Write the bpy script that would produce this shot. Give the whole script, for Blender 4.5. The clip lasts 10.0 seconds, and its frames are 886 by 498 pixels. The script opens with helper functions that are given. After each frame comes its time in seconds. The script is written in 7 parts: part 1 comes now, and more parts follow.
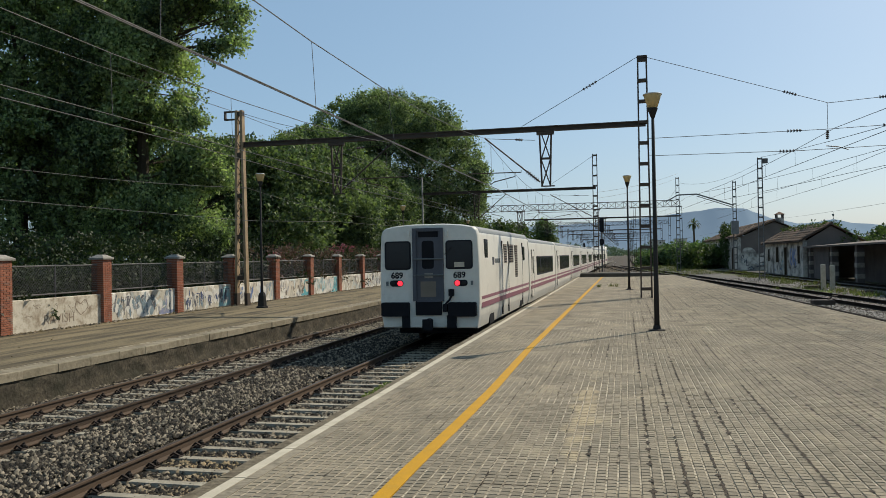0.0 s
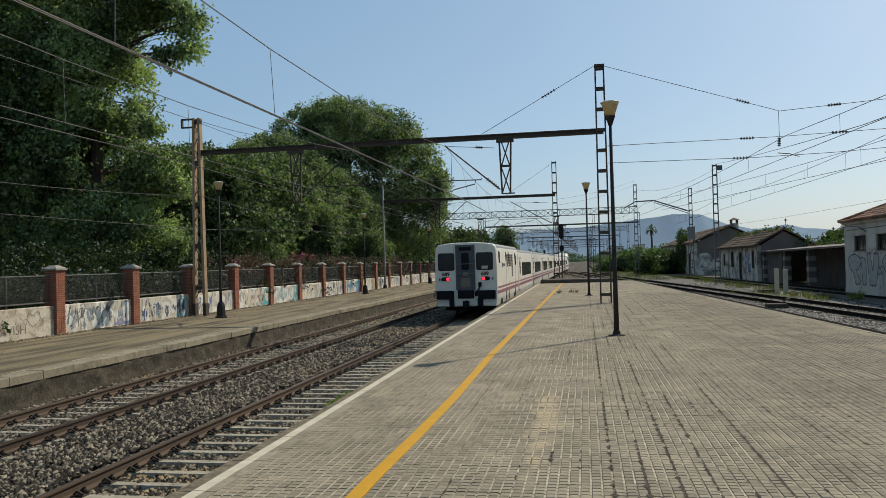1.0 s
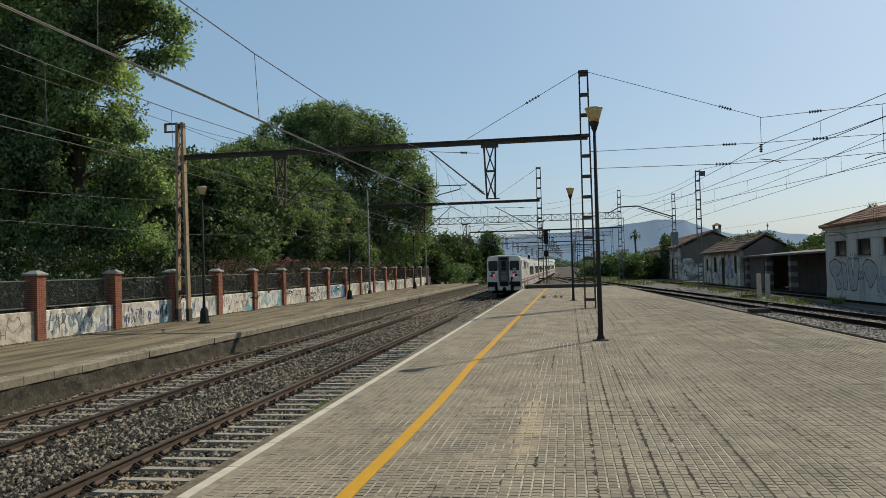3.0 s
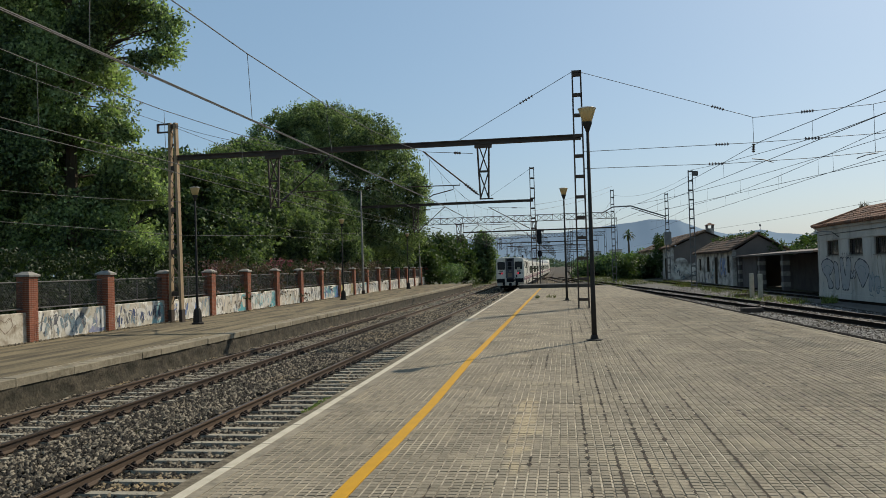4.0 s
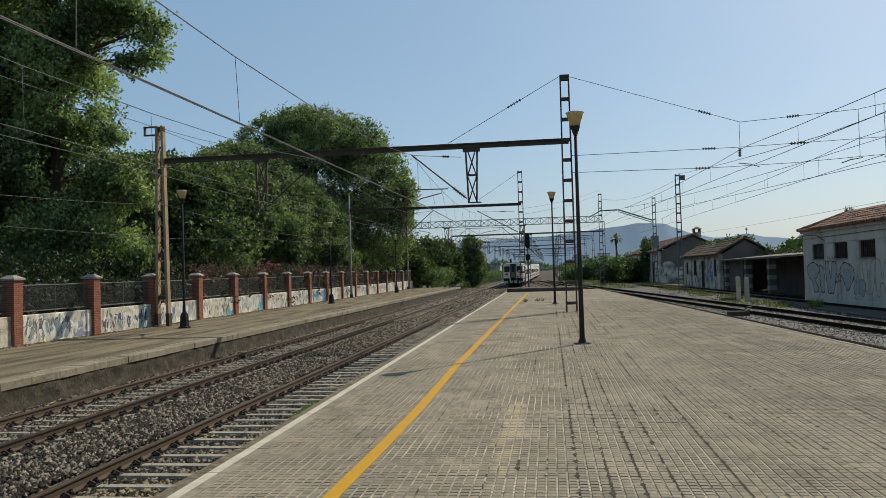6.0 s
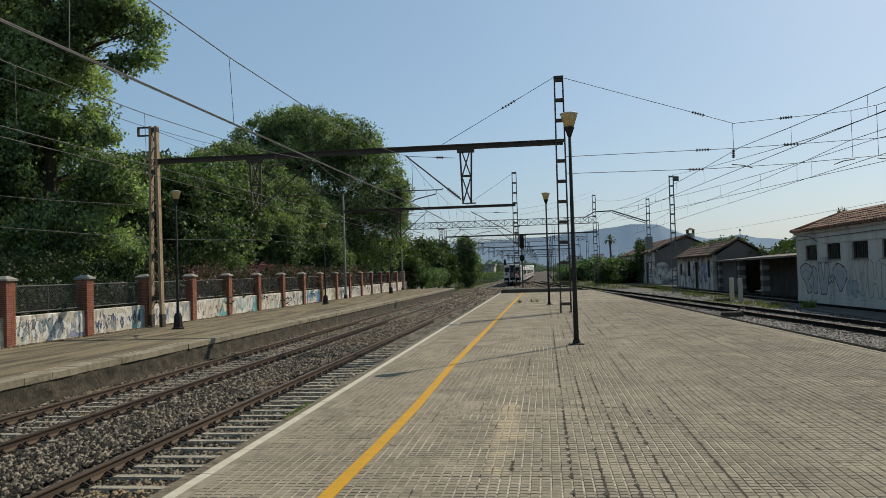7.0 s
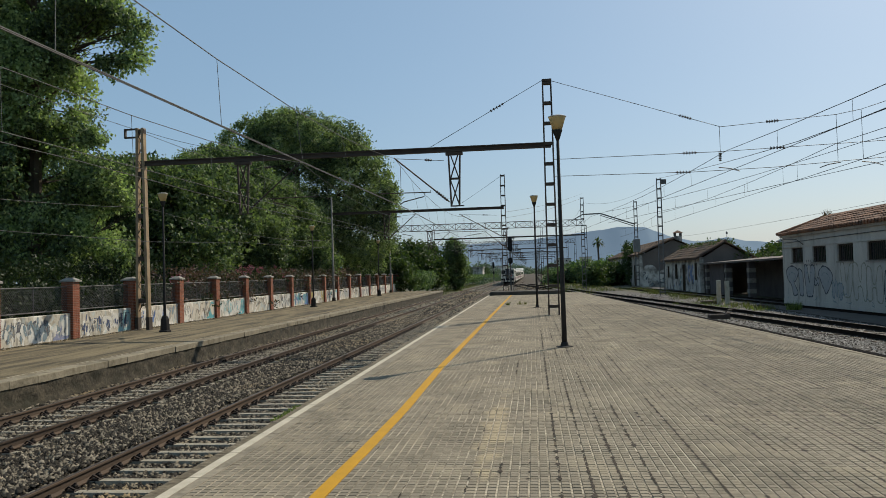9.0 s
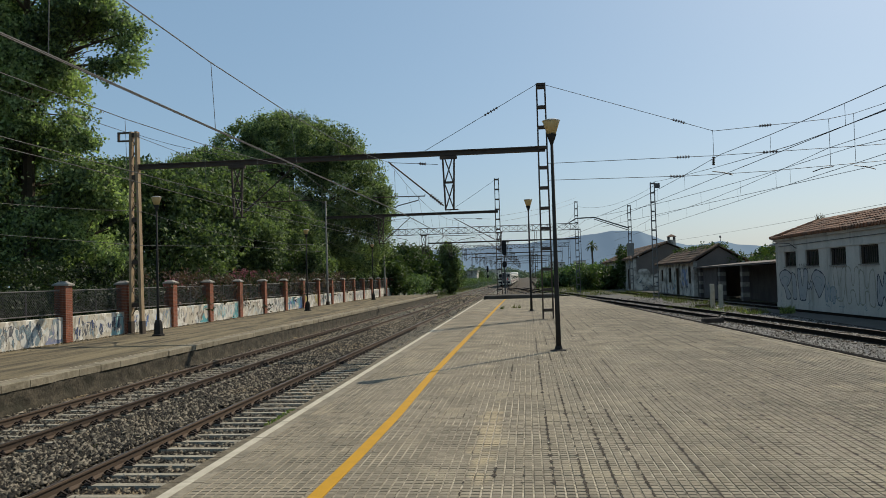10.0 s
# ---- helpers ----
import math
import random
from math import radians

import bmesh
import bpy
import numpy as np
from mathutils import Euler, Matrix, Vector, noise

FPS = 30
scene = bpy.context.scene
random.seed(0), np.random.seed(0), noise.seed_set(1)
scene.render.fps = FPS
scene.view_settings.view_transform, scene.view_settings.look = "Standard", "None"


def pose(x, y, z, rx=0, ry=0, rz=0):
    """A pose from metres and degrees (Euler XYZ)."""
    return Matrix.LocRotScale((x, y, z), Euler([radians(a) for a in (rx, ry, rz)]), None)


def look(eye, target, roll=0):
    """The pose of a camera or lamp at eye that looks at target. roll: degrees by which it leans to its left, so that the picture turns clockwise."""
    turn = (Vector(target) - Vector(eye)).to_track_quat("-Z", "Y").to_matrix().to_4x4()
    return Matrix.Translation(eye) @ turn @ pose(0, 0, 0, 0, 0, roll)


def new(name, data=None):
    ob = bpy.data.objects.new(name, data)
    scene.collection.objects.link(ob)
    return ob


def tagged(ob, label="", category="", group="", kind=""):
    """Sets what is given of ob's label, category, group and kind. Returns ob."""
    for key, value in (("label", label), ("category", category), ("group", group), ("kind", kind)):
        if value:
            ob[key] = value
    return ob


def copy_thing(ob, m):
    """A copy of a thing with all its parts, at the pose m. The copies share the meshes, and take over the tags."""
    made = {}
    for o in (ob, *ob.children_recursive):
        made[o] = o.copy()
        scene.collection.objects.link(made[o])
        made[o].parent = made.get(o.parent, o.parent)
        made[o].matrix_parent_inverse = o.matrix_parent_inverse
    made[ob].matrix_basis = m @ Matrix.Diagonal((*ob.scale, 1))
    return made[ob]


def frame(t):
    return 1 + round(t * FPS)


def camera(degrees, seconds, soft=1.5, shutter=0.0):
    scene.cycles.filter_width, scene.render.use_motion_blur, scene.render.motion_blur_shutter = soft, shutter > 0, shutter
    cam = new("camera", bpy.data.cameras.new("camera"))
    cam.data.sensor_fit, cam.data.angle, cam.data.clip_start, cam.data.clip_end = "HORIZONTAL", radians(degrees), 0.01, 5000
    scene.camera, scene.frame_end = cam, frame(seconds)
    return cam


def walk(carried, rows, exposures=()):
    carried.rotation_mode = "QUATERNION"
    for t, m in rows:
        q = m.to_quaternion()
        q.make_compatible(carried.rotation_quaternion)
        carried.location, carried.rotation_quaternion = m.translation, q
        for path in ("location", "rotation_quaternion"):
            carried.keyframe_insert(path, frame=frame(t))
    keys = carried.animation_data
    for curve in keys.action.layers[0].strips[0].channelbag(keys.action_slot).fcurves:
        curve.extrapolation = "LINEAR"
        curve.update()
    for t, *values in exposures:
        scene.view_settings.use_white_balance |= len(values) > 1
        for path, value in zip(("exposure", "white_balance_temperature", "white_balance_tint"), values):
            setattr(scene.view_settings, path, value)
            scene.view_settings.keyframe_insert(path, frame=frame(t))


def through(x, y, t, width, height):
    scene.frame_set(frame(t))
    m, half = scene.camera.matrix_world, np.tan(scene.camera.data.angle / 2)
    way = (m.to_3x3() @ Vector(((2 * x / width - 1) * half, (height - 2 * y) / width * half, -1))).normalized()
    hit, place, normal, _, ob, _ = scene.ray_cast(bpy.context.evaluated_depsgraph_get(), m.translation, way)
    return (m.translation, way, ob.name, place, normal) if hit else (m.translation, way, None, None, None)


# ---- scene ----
cam = camera(58.62, 10.0, soft=0.55)
EYE = (0.0, 0.0, 1.8)
TURNS = [
    (0.0, 90.551, 1.031, 13.022), (0.5, 90.816, 1.289, 11.290), (1.0, 91.037, 1.531, 10.206),
    (1.5, 91.325, 1.471, 9.795), (2.0, 91.358, 1.448, 9.571), (2.5, 91.369, 1.479, 9.336),
    (4.0, 91.384, 1.659, 8.641), (4.5, 91.383, 1.687, 8.419), (5.0, 91.491, 1.658, 8.204),
    (5.5, 91.570, 1.655, 7.989), (7.0, 91.672, 1.641, 7.372), (7.5, 91.603, 1.631, 7.144),
    (8.0, 91.537, 1.626, 6.948), (8.5, 91.572, 1.627, 6.707), (9.0, 91.833, 1.650, 6.528),
    (9.5, 91.997, 1.662, 6.307), (10.0, 92.095, 1.653, 6.109)]
walk(cam, [(t, pose(*EYE, a, b, c)) for t, a, b, c in TURNS], exposures=[(0.0, 0.11), (1.0, 0.05), (2.5, 0.0), (5.5, 0.0), (10.0, -0.04)])

# ---- world and sun ----
SUN_EL, SUN_AZ = radians(41.0), radians(34.0)
world = bpy.data.worlds.new("sky_world")
scene.world = world
world.use_nodes = True
wn, wl = world.node_tree.nodes, world.node_tree.links
sky = wn.new("ShaderNodeTexSky")
sky.sky_type = "NISHITA"
sky.sun_disc = False
sky.sun_elevation, sky.sun_rotation = SUN_EL, SUN_AZ
sky.air_density, sky.dust_density, sky.ozone_density = 1.0, 1.4, 2.4
haze = wn.new("ShaderNodeMix")
haze.data_type = "RGBA"
haze.inputs[0].default_value = 0.55
haze.inputs[7].default_value = (2.22, 3.75, 5.15, 1)
wl.new(sky.outputs[0], haze.inputs[6])
wl.new(haze.outputs[2], wn["Background"].inputs[0])
wn["Background"].inputs[1].default_value = 0.112
sun = new("sun", bpy.data.lights.new("sun", "SUN"))
sun.data.energy, sun.data.angle, sun.data.color = 4.4, radians(0.53), (1.0, 0.912, 0.76)
sun_dir = Vector((math.sin(SUN_AZ) * math.cos(SUN_EL), math.cos(SUN_AZ) * math.cos(SUN_EL), math.sin(SUN_EL)))
sun.matrix_world = look((sun_dir * 100), (0, 0, 0))


# ---- materials ----
def material(name, a, b=None, rough=0.8, metal=0.0, scale=3.0, fine=40.0, bump=0.15, dirt=None, dirt_scale=0.6, dirt_at=0.55, island=0.0, spec=0.28, fine_mix=0.35, stretch=None):
    """Two-scale noise between colours a and b, an optional patchy dirt colour, fine bump."""
    m = bpy.data.materials.new(name)
    m.use_nodes = True
    n, l = m.node_tree.nodes, m.node_tree.links
    p = n["Principled BSDF"]
    p.inputs["Roughness"].default_value = rough
    p.inputs["Metallic"].default_value = metal
    p.inputs["Specular IOR Level"].default_value = spec
    b = b or tuple(c * 0.75 for c in a)
    geo = n.new("ShaderNodeNewGeometry")
    big, small = n.new("ShaderNodeTexNoise"), n.new("ShaderNodeTexNoise")
    where = geo.outputs["Position"]
    if stretch:
        scaled = n.new("ShaderNodeVectorMath")
        scaled.operation = "MULTIPLY"
        scaled.inputs[1].default_value = stretch
        l.new(where, scaled.inputs[0])
        where = scaled.outputs[0]
    for tex, s in ((big, scale), (small, fine)):
        tex.inputs["Scale"].default_value = s
        tex.inputs["Detail"].default_value = 5
        l.new(where if tex is big else geo.outputs["Position"], tex.inputs["Vector"])
    mixf = n.new("ShaderNodeMix")
    mixf.inputs[0].default_value = fine_mix
    l.new(big.outputs[0], mixf.inputs[2])
    l.new(small.outputs[0], mixf.inputs[3])
    ramp = n.new("ShaderNodeMapRange")
    ramp.inputs[1].default_value, ramp.inputs[2].default_value = 0.32, 0.68
    l.new(mixf.outputs[0], ramp.inputs[0])
    fac = ramp.outputs[0]
    if island:
        rnd = n.new("ShaderNodeMath")
        rnd.operation = "MULTIPLY_ADD"
        add = n.new("ShaderNodeMath")
        info = n.new("ShaderNodeObjectInfo")
        l.new(info.outputs["Random"], add.inputs[0])
        l.new(geo.outputs["Random Per Island"], add.inputs[1])
        wrap = n.new("ShaderNodeMath")
        wrap.operation = "FRACT"
        l.new(add.outputs[0], wrap.inputs[0])
        l.new(wrap.outputs[0], rnd.inputs[0])
        rnd.inputs[1].default_value = island
        mul = n.new("ShaderNodeMath")
        mul.operation = "MULTIPLY"
        mul.inputs[1].default_value = 1 - island
        l.new(fac, mul.inputs[0])
        l.new(mul.outputs[0], rnd.inputs[2])
        fac = rnd.outputs[0]
    mix = n.new("ShaderNodeMix")
    mix.data_type = "RGBA"
    mix.inputs[6].default_value, mix.inputs[7].default_value = (*a, 1), (*b, 1)
    l.new(fac, mix.inputs[0])
    out = mix.outputs[2]
    if dirt:
        d = n.new("ShaderNodeTexNoise")
        d.inputs["Scale"].default_value, d.inputs["Detail"].default_value = dirt_scale, 8
        d.inputs["Roughness"].default_value = 0.65
        l.new(where, d.inputs["Vector"])
        r = n.new("ShaderNodeMapRange")
        r.inputs[1].default_value, r.inputs[2].default_value = dirt_at - 0.06, dirt_at + 0.12
        l.new(d.outputs[0], r.inputs[0])
        m2 = n.new("ShaderNodeMix")
        m2.data_type = "RGBA"
        m2.inputs[7].default_value = (*dirt, 1)
        l.new(r.outputs[0], m2.inputs[0])
        l.new(out, m2.inputs[6])
        out = m2.outputs[2]
    l.new(out, p.inputs["Base Color"])
    if bump:
        bn = n.new("ShaderNodeBump")
        bn.inputs["Strength"].default_value, bn.inputs["Distance"].default_value = bump, 0.02
        l.new(small.outputs[0], bn.inputs["Height"])
        l.new(bn.outputs[0], p.inputs["Normal"])
    return m


M = {
    "ground": material("dry_earth", (0.11, 0.09, 0.058), (0.06, 0.062, 0.035), 0.95, scale=0.4, fine=6, dirt=(0.07, 0.09, 0.03), dirt_scale=0.15),
    "ballast": material("ballast_bed", (0.08, 0.06, 0.038), (0.02, 0.016, 0.011), 0.95, scale=2, fine=11, bump=1.0, fine_mix=0.75),
    "yard_ballast": material("grey_yard_ballast", (0.13, 0.12, 0.105), (0.045, 0.042, 0.037), 0.95, scale=1.5, fine=9, bump=1.0, fine_mix=0.7),
    "stone": material("ballast_stone", (0.31, 0.262, 0.19), (0.045, 0.037, 0.026), 0.9, scale=0.5, fine=30, bump=0.3, island=0.72, dirt=(0.29, 0.21, 0.11), dirt_scale=0.35, dirt_at=0.58),
    "stone_dark": material("dark_ballast_stone", (0.038, 0.031, 0.022), (0.007, 0.006, 0.0045), 0.9, scale=2, fine=30, bump=0.3, island=0.8),
    "kerb": material("black_kerb", (0.014, 0.012, 0.011), (0.008, 0.007, 0.007), 1.0, scale=3, fine=30, spec=0.02),
    "stone_grey": material("grey_ballast_stone", (0.33, 0.31, 0.285), (0.10, 0.095, 0.088), 0.9, scale=2, fine=30, bump=0.3, island=0.85),
    "fill": material("pale_grey_spray_paint", (0.33, 0.325, 0.32), (0.41, 0.40, 0.385), 0.8, scale=4, bump=0),
    "rail_side": material("rusty_rail", (0.105, 0.068, 0.042), (0.058, 0.04, 0.027), 0.8, scale=3, fine=50, stretch=(1.0, 0.15, 1.0)),
    "rail_top": material("worn_rail_head", (0.085, 0.062, 0.05), (0.12, 0.095, 0.08), 0.42, metal=0.5, scale=4, fine=60, bump=0.05),
    "sleeper": material("sleeper_concrete", (0.36, 0.32, 0.245), (0.20, 0.175, 0.13), 0.9, scale=5, fine=30, bump=0.4),
    "clip": material("rail_clip_iron", (0.045, 0.03, 0.021), (0.022, 0.016, 0.013), 0.75, metal=0.2),
    "concrete": material("platform_concrete", (0.245, 0.195, 0.112), (0.085, 0.067, 0.039), 0.92, scale=2.2, fine=16, bump=0.8, fine_mix=0.5, dirt=(0.06, 0.048, 0.03), dirt_scale=2.2, dirt_at=0.52, stretch=(1.0, 0.10, 1.0)),
    "coping": material("coping_stone", (0.31, 0.265, 0.185), (0.165, 0.14, 0.095), 0.92, scale=3, fine=18, bump=0.6, fine_mix=0.5, dirt=(0.10, 0.082, 0.052), dirt_scale=1.8, dirt_at=0.58, island=0.35),
    "edge_cement": material("edge_cement", (0.30, 0.256, 0.184), (0.15, 0.128, 0.092), 0.92, scale=1.5, fine=20, bump=0.6, fine_mix=0.5, dirt=(0.10, 0.085, 0.06), dirt_scale=2.5, dirt_at=0.6),
    "lip": material("brown_coping_lip", (0.20, 0.165, 0.11), (0.06, 0.046, 0.028), 0.95, scale=4, fine=14, bump=1.0, fine_mix=0.5),
    "white_line": material("worn_white_line", (0.56, 0.50, 0.385), (0.38, 0.335, 0.25), 0.8, scale=5, fine=60),
    "worn_line": material("faded_white_line", (0.42, 0.37, 0.275), (0.26, 0.22, 0.15), 0.85, scale=5, fine=30, dirt=(0.16, 0.13, 0.085), dirt_scale=3, dirt_at=0.5),
    "yellow_line": material("worn_yellow_line", (0.52, 0.265, 0.006), (0.41, 0.215, 0.008), 0.8, scale=5, fine=60, dirt=(0.40, 0.28, 0.09), dirt_scale=5, dirt_at=0.66),
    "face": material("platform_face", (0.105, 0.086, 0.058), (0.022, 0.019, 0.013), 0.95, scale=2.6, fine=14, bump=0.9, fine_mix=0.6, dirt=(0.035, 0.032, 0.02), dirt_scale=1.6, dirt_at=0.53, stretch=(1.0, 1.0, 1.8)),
    "dark_face": material("dark_kerb_face", (0.11, 0.095, 0.075), (0.05, 0.044, 0.036), 0.95, scale=1.5, fine=20, bump=0.4),
    "brick": material("red_brick", (0.34, 0.125, 0.068), (0.19, 0.07, 0.042), 0.9, scale=2, fine=40, island=0.65, dirt=(0.22, 0.16, 0.12), dirt_scale=3.0, dirt_at=0.6),
    "mortar": material("mortar", (0.40, 0.34, 0.28), (0.30, 0.25, 0.2), 0.95),
    "cap": material("grey_cap_stone", (0.34, 0.31, 0.265), (0.19, 0.175, 0.15), 0.9, scale=5, fine=18, bump=0.5),
    "plaster": material("stained_white_plaster", (0.58, 0.525, 0.42), (0.43, 0.375, 0.285), 0.92, scale=1.4, fine=10, bump=0.5, dirt=(0.26, 0.205, 0.14), dirt_scale=2.4, dirt_at=0.53),
    "mesh_wire": material("fence_wire", (0.10, 0.10, 0.095), (0.06, 0.06, 0.055), 0.8, metal=0.2),
    "iron_brown": material("brown_mast_iron", (0.085, 0.062, 0.045), (0.055, 0.042, 0.034), 0.7, metal=0.2, scale=2, fine=30),
    "iron_grey": material("grey_mast_iron", (0.16, 0.15, 0.14), (0.09, 0.085, 0.08), 0.6, metal=0.3, scale=2, fine=30),
    "pole_tan": material("weathered_tan_paint", (0.36, 0.26, 0.15), (0.22, 0.15, 0.09), 0.8, scale=2, fine=20),
    "wire": material("oxidised_wire", (0.13, 0.125, 0.115), (0.085, 0.08, 0.074), 0.6, metal=0.3, bump=0),
    "insulator": material("brown_insulator", (0.07, 0.045, 0.035), (0.05, 0.03, 0.025), 0.3, bump=0),
    "lamp_dark": material("lamp_post_paint", (0.040, 0.037, 0.033), (0.026, 0.024, 0.022), 0.85, scale=3, fine=30, spec=0.15),
    "lamp_cone": material("yellowed_lamp_plastic", (0.62, 0.46, 0.22), (0.52, 0.37, 0.16), 0.45, scale=4),
    "lamp_cap": material("pale_lamp_cap", (0.60, 0.58, 0.52), (0.5, 0.47, 0.42), 0.5),
    "bark": material("bark", (0.10, 0.075, 0.05), (0.055, 0.042, 0.03), 0.95, scale=2, fine=15, bump=0.6),
    "house_wall": material("old_limewash", (0.66, 0.615, 0.53), (0.44, 0.40, 0.34), 0.92, scale=0.8, fine=10, dirt=(0.13, 0.115, 0.098), dirt_scale=0.8, dirt_at=0.51),
    "depot_wall": material("cream_render", (0.60, 0.555, 0.485), (0.45, 0.415, 0.36), 0.92, scale=1.1, fine=12, dirt=(0.29, 0.265, 0.225), dirt_scale=0.9, dirt_at=0.58, stretch=(1.0, 1.0, 0.25)),
    "tile": material("clay_roof_tile", (0.37, 0.185, 0.105), (0.13, 0.078, 0.055), 0.9, scale=1.5, fine=20, island=0.65, dirt=(0.15, 0.10, 0.075), dirt_scale=0.9, dirt_at=0.56),
    "gable": material("grey_brown_render", (0.185, 0.15, 0.128), (0.115, 0.095, 0.083), 0.95, scale=0.8, fine=12),
    # near-black copy of the rail colour, with the shaded rail side painted in
    "rail_dark": material("shaded_flank_rail", (0.03, 0.024, 0.019), (0.018, 0.015, 0.013), 1.0, scale=3, fine=40, spec=0.03),
    "old_tile": material("old_roof_tile", (0.25, 0.15, 0.09), (0.035, 0.027, 0.023), 0.9, scale=0.8, fine=14, island=0.6, dirt=(0.05, 0.042, 0.036), dirt_scale=0.7, dirt_at=0.53, stretch=(1.0, 0.5, 1.0)),
    "dark_glass": material("dark_pane", (0.02, 0.022, 0.025), (0.015, 0.015, 0.018), 0.12, bump=0),
    "timber": material("dark_timber", (0.10, 0.075, 0.05), (0.06, 0.045, 0.03), 0.85, scale=2, fine=25),
    # brick tone mixes soot with the shade inside the shed
    "shed_dark": material("sooty_shaded_brick", (0.145, 0.125, 0.115), (0.075, 0.066, 0.062), 0.95, scale=1, fine=12),
    "asphalt": material("worn_asphalt", (0.085, 0.078, 0.068), (0.055, 0.05, 0.045), 0.95, scale=0.6, fine=20),
    "train_white": material("train_white_paint", (0.74, 0.70, 0.61), (0.64, 0.60, 0.51), 0.35, scale=0.8, fine=8, bump=0.01, spec=0.5, dirt=(0.50, 0.46, 0.40), dirt_scale=0.7, dirt_at=0.62),
    "train_grey": material("train_grey_door", (0.095, 0.097, 0.11), (0.07, 0.072, 0.083), 0.5, scale=2, bump=0.02),
    "train_black": material("train_black_rubber", (0.014, 0.0145, 0.017), (0.010, 0.010, 0.012), 0.8, spec=0.15),
    "train_roof": material("train_grey_roof", (0.15, 0.16, 0.153), (0.105, 0.113, 0.108), 0.5, scale=1),
    "stripe": material("train_plum_stripe", (0.245, 0.085, 0.12), (0.19, 0.065, 0.095), 0.4, bump=0),
    "cream": material("cream_panel", (0.22, 0.18, 0.135), (0.17, 0.14, 0.105), 0.6),
    # the pale blue is air haze put straight into the hill colour
    "hill": material("haze_tinted_hill", (0.215, 0.28, 0.345), (0.235, 0.30, 0.365), 1.0, scale=0.002, fine=0.01, bump=0, spec=0.0),
    "box_grey": material("grey_cabinet", (0.24, 0.23, 0.21), (0.17, 0.165, 0.15), 0.6, scale=2),
    "fade_dark": material("faded_dark_spray_paint", (0.13, 0.13, 0.135), (0.08, 0.08, 0.09), 0.8, bump=0, dirt=(0.46, 0.42, 0.35), dirt_scale=4.0, dirt_at=0.60),
    "fade_teal": material("faded_teal_spray_paint", (0.24, 0.42, 0.42), (0.33, 0.48, 0.47), 0.8, bump=0, dirt=(0.46, 0.42, 0.35), dirt_scale=4.0, dirt_at=0.60),
    "fade_grey": material("faded_grey_spray_paint", (0.27, 0.26, 0.25), (0.38, 0.37, 0.35), 0.8, bump=0),
    "graf_dark": material("dark_spray_paint", (0.05, 0.05, 0.065), (0.03, 0.03, 0.04), 0.6, bump=0),
    "graf_teal": material("teal_spray_paint", (0.09, 0.30, 0.32), (0.12, 0.36, 0.38), 0.6, bump=0, dirt=(0.46, 0.42, 0.35), dirt_scale=4.0, dirt_at=0.60),
    "graf_blue": material("blue_spray_paint", (0.10, 0.16, 0.34), (0.15, 0.22, 0.40), 0.6, bump=0),
    "graf_white": material("white_spray_paint", (0.64, 0.61, 0.54), (0.50, 0.47, 0.41), 0.8, scale=3, bump=0, dirt=(0.33, 0.30, 0.26), dirt_scale=3.0, dirt_at=0.58),
    "fade_steel": material("faded_steel_blue_spray_paint", (0.13, 0.18, 0.20), (0.24, 0.29, 0.30), 0.8, scale=5, bump=0, dirt=(0.46, 0.42, 0.35), dirt_scale=4.0, dirt_at=0.60),
    # purple-blue of the slanted shadow painted on one wall bay
    "shadow_violet": material("violet_shadow_patch", (0.17, 0.18, 0.27), (0.27, 0.28, 0.36), 0.8, scale=4, bump=0, dirt=(0.46, 0.42, 0.35), dirt_scale=4.0, dirt_at=0.60),
    "graf_navy": material("navy_spray_paint", (0.045, 0.06, 0.12), (0.08, 0.10, 0.17), 0.7, scale=5, bump=0),
    "graf_brown": material("dark_brown_spray_paint", (0.11, 0.085, 0.065), (0.20, 0.16, 0.125), 0.8, scale=5, bump=0),
    "graf_cream": material("cream_spray_paint", (0.60, 0.53, 0.42), (0.48, 0.42, 0.33), 0.8, scale=4, bump=0),
    "graf_olive": material("yellow_spray_paint", (0.45, 0.36, 0.12), (0.38, 0.30, 0.10), 0.6, bump=0),
}


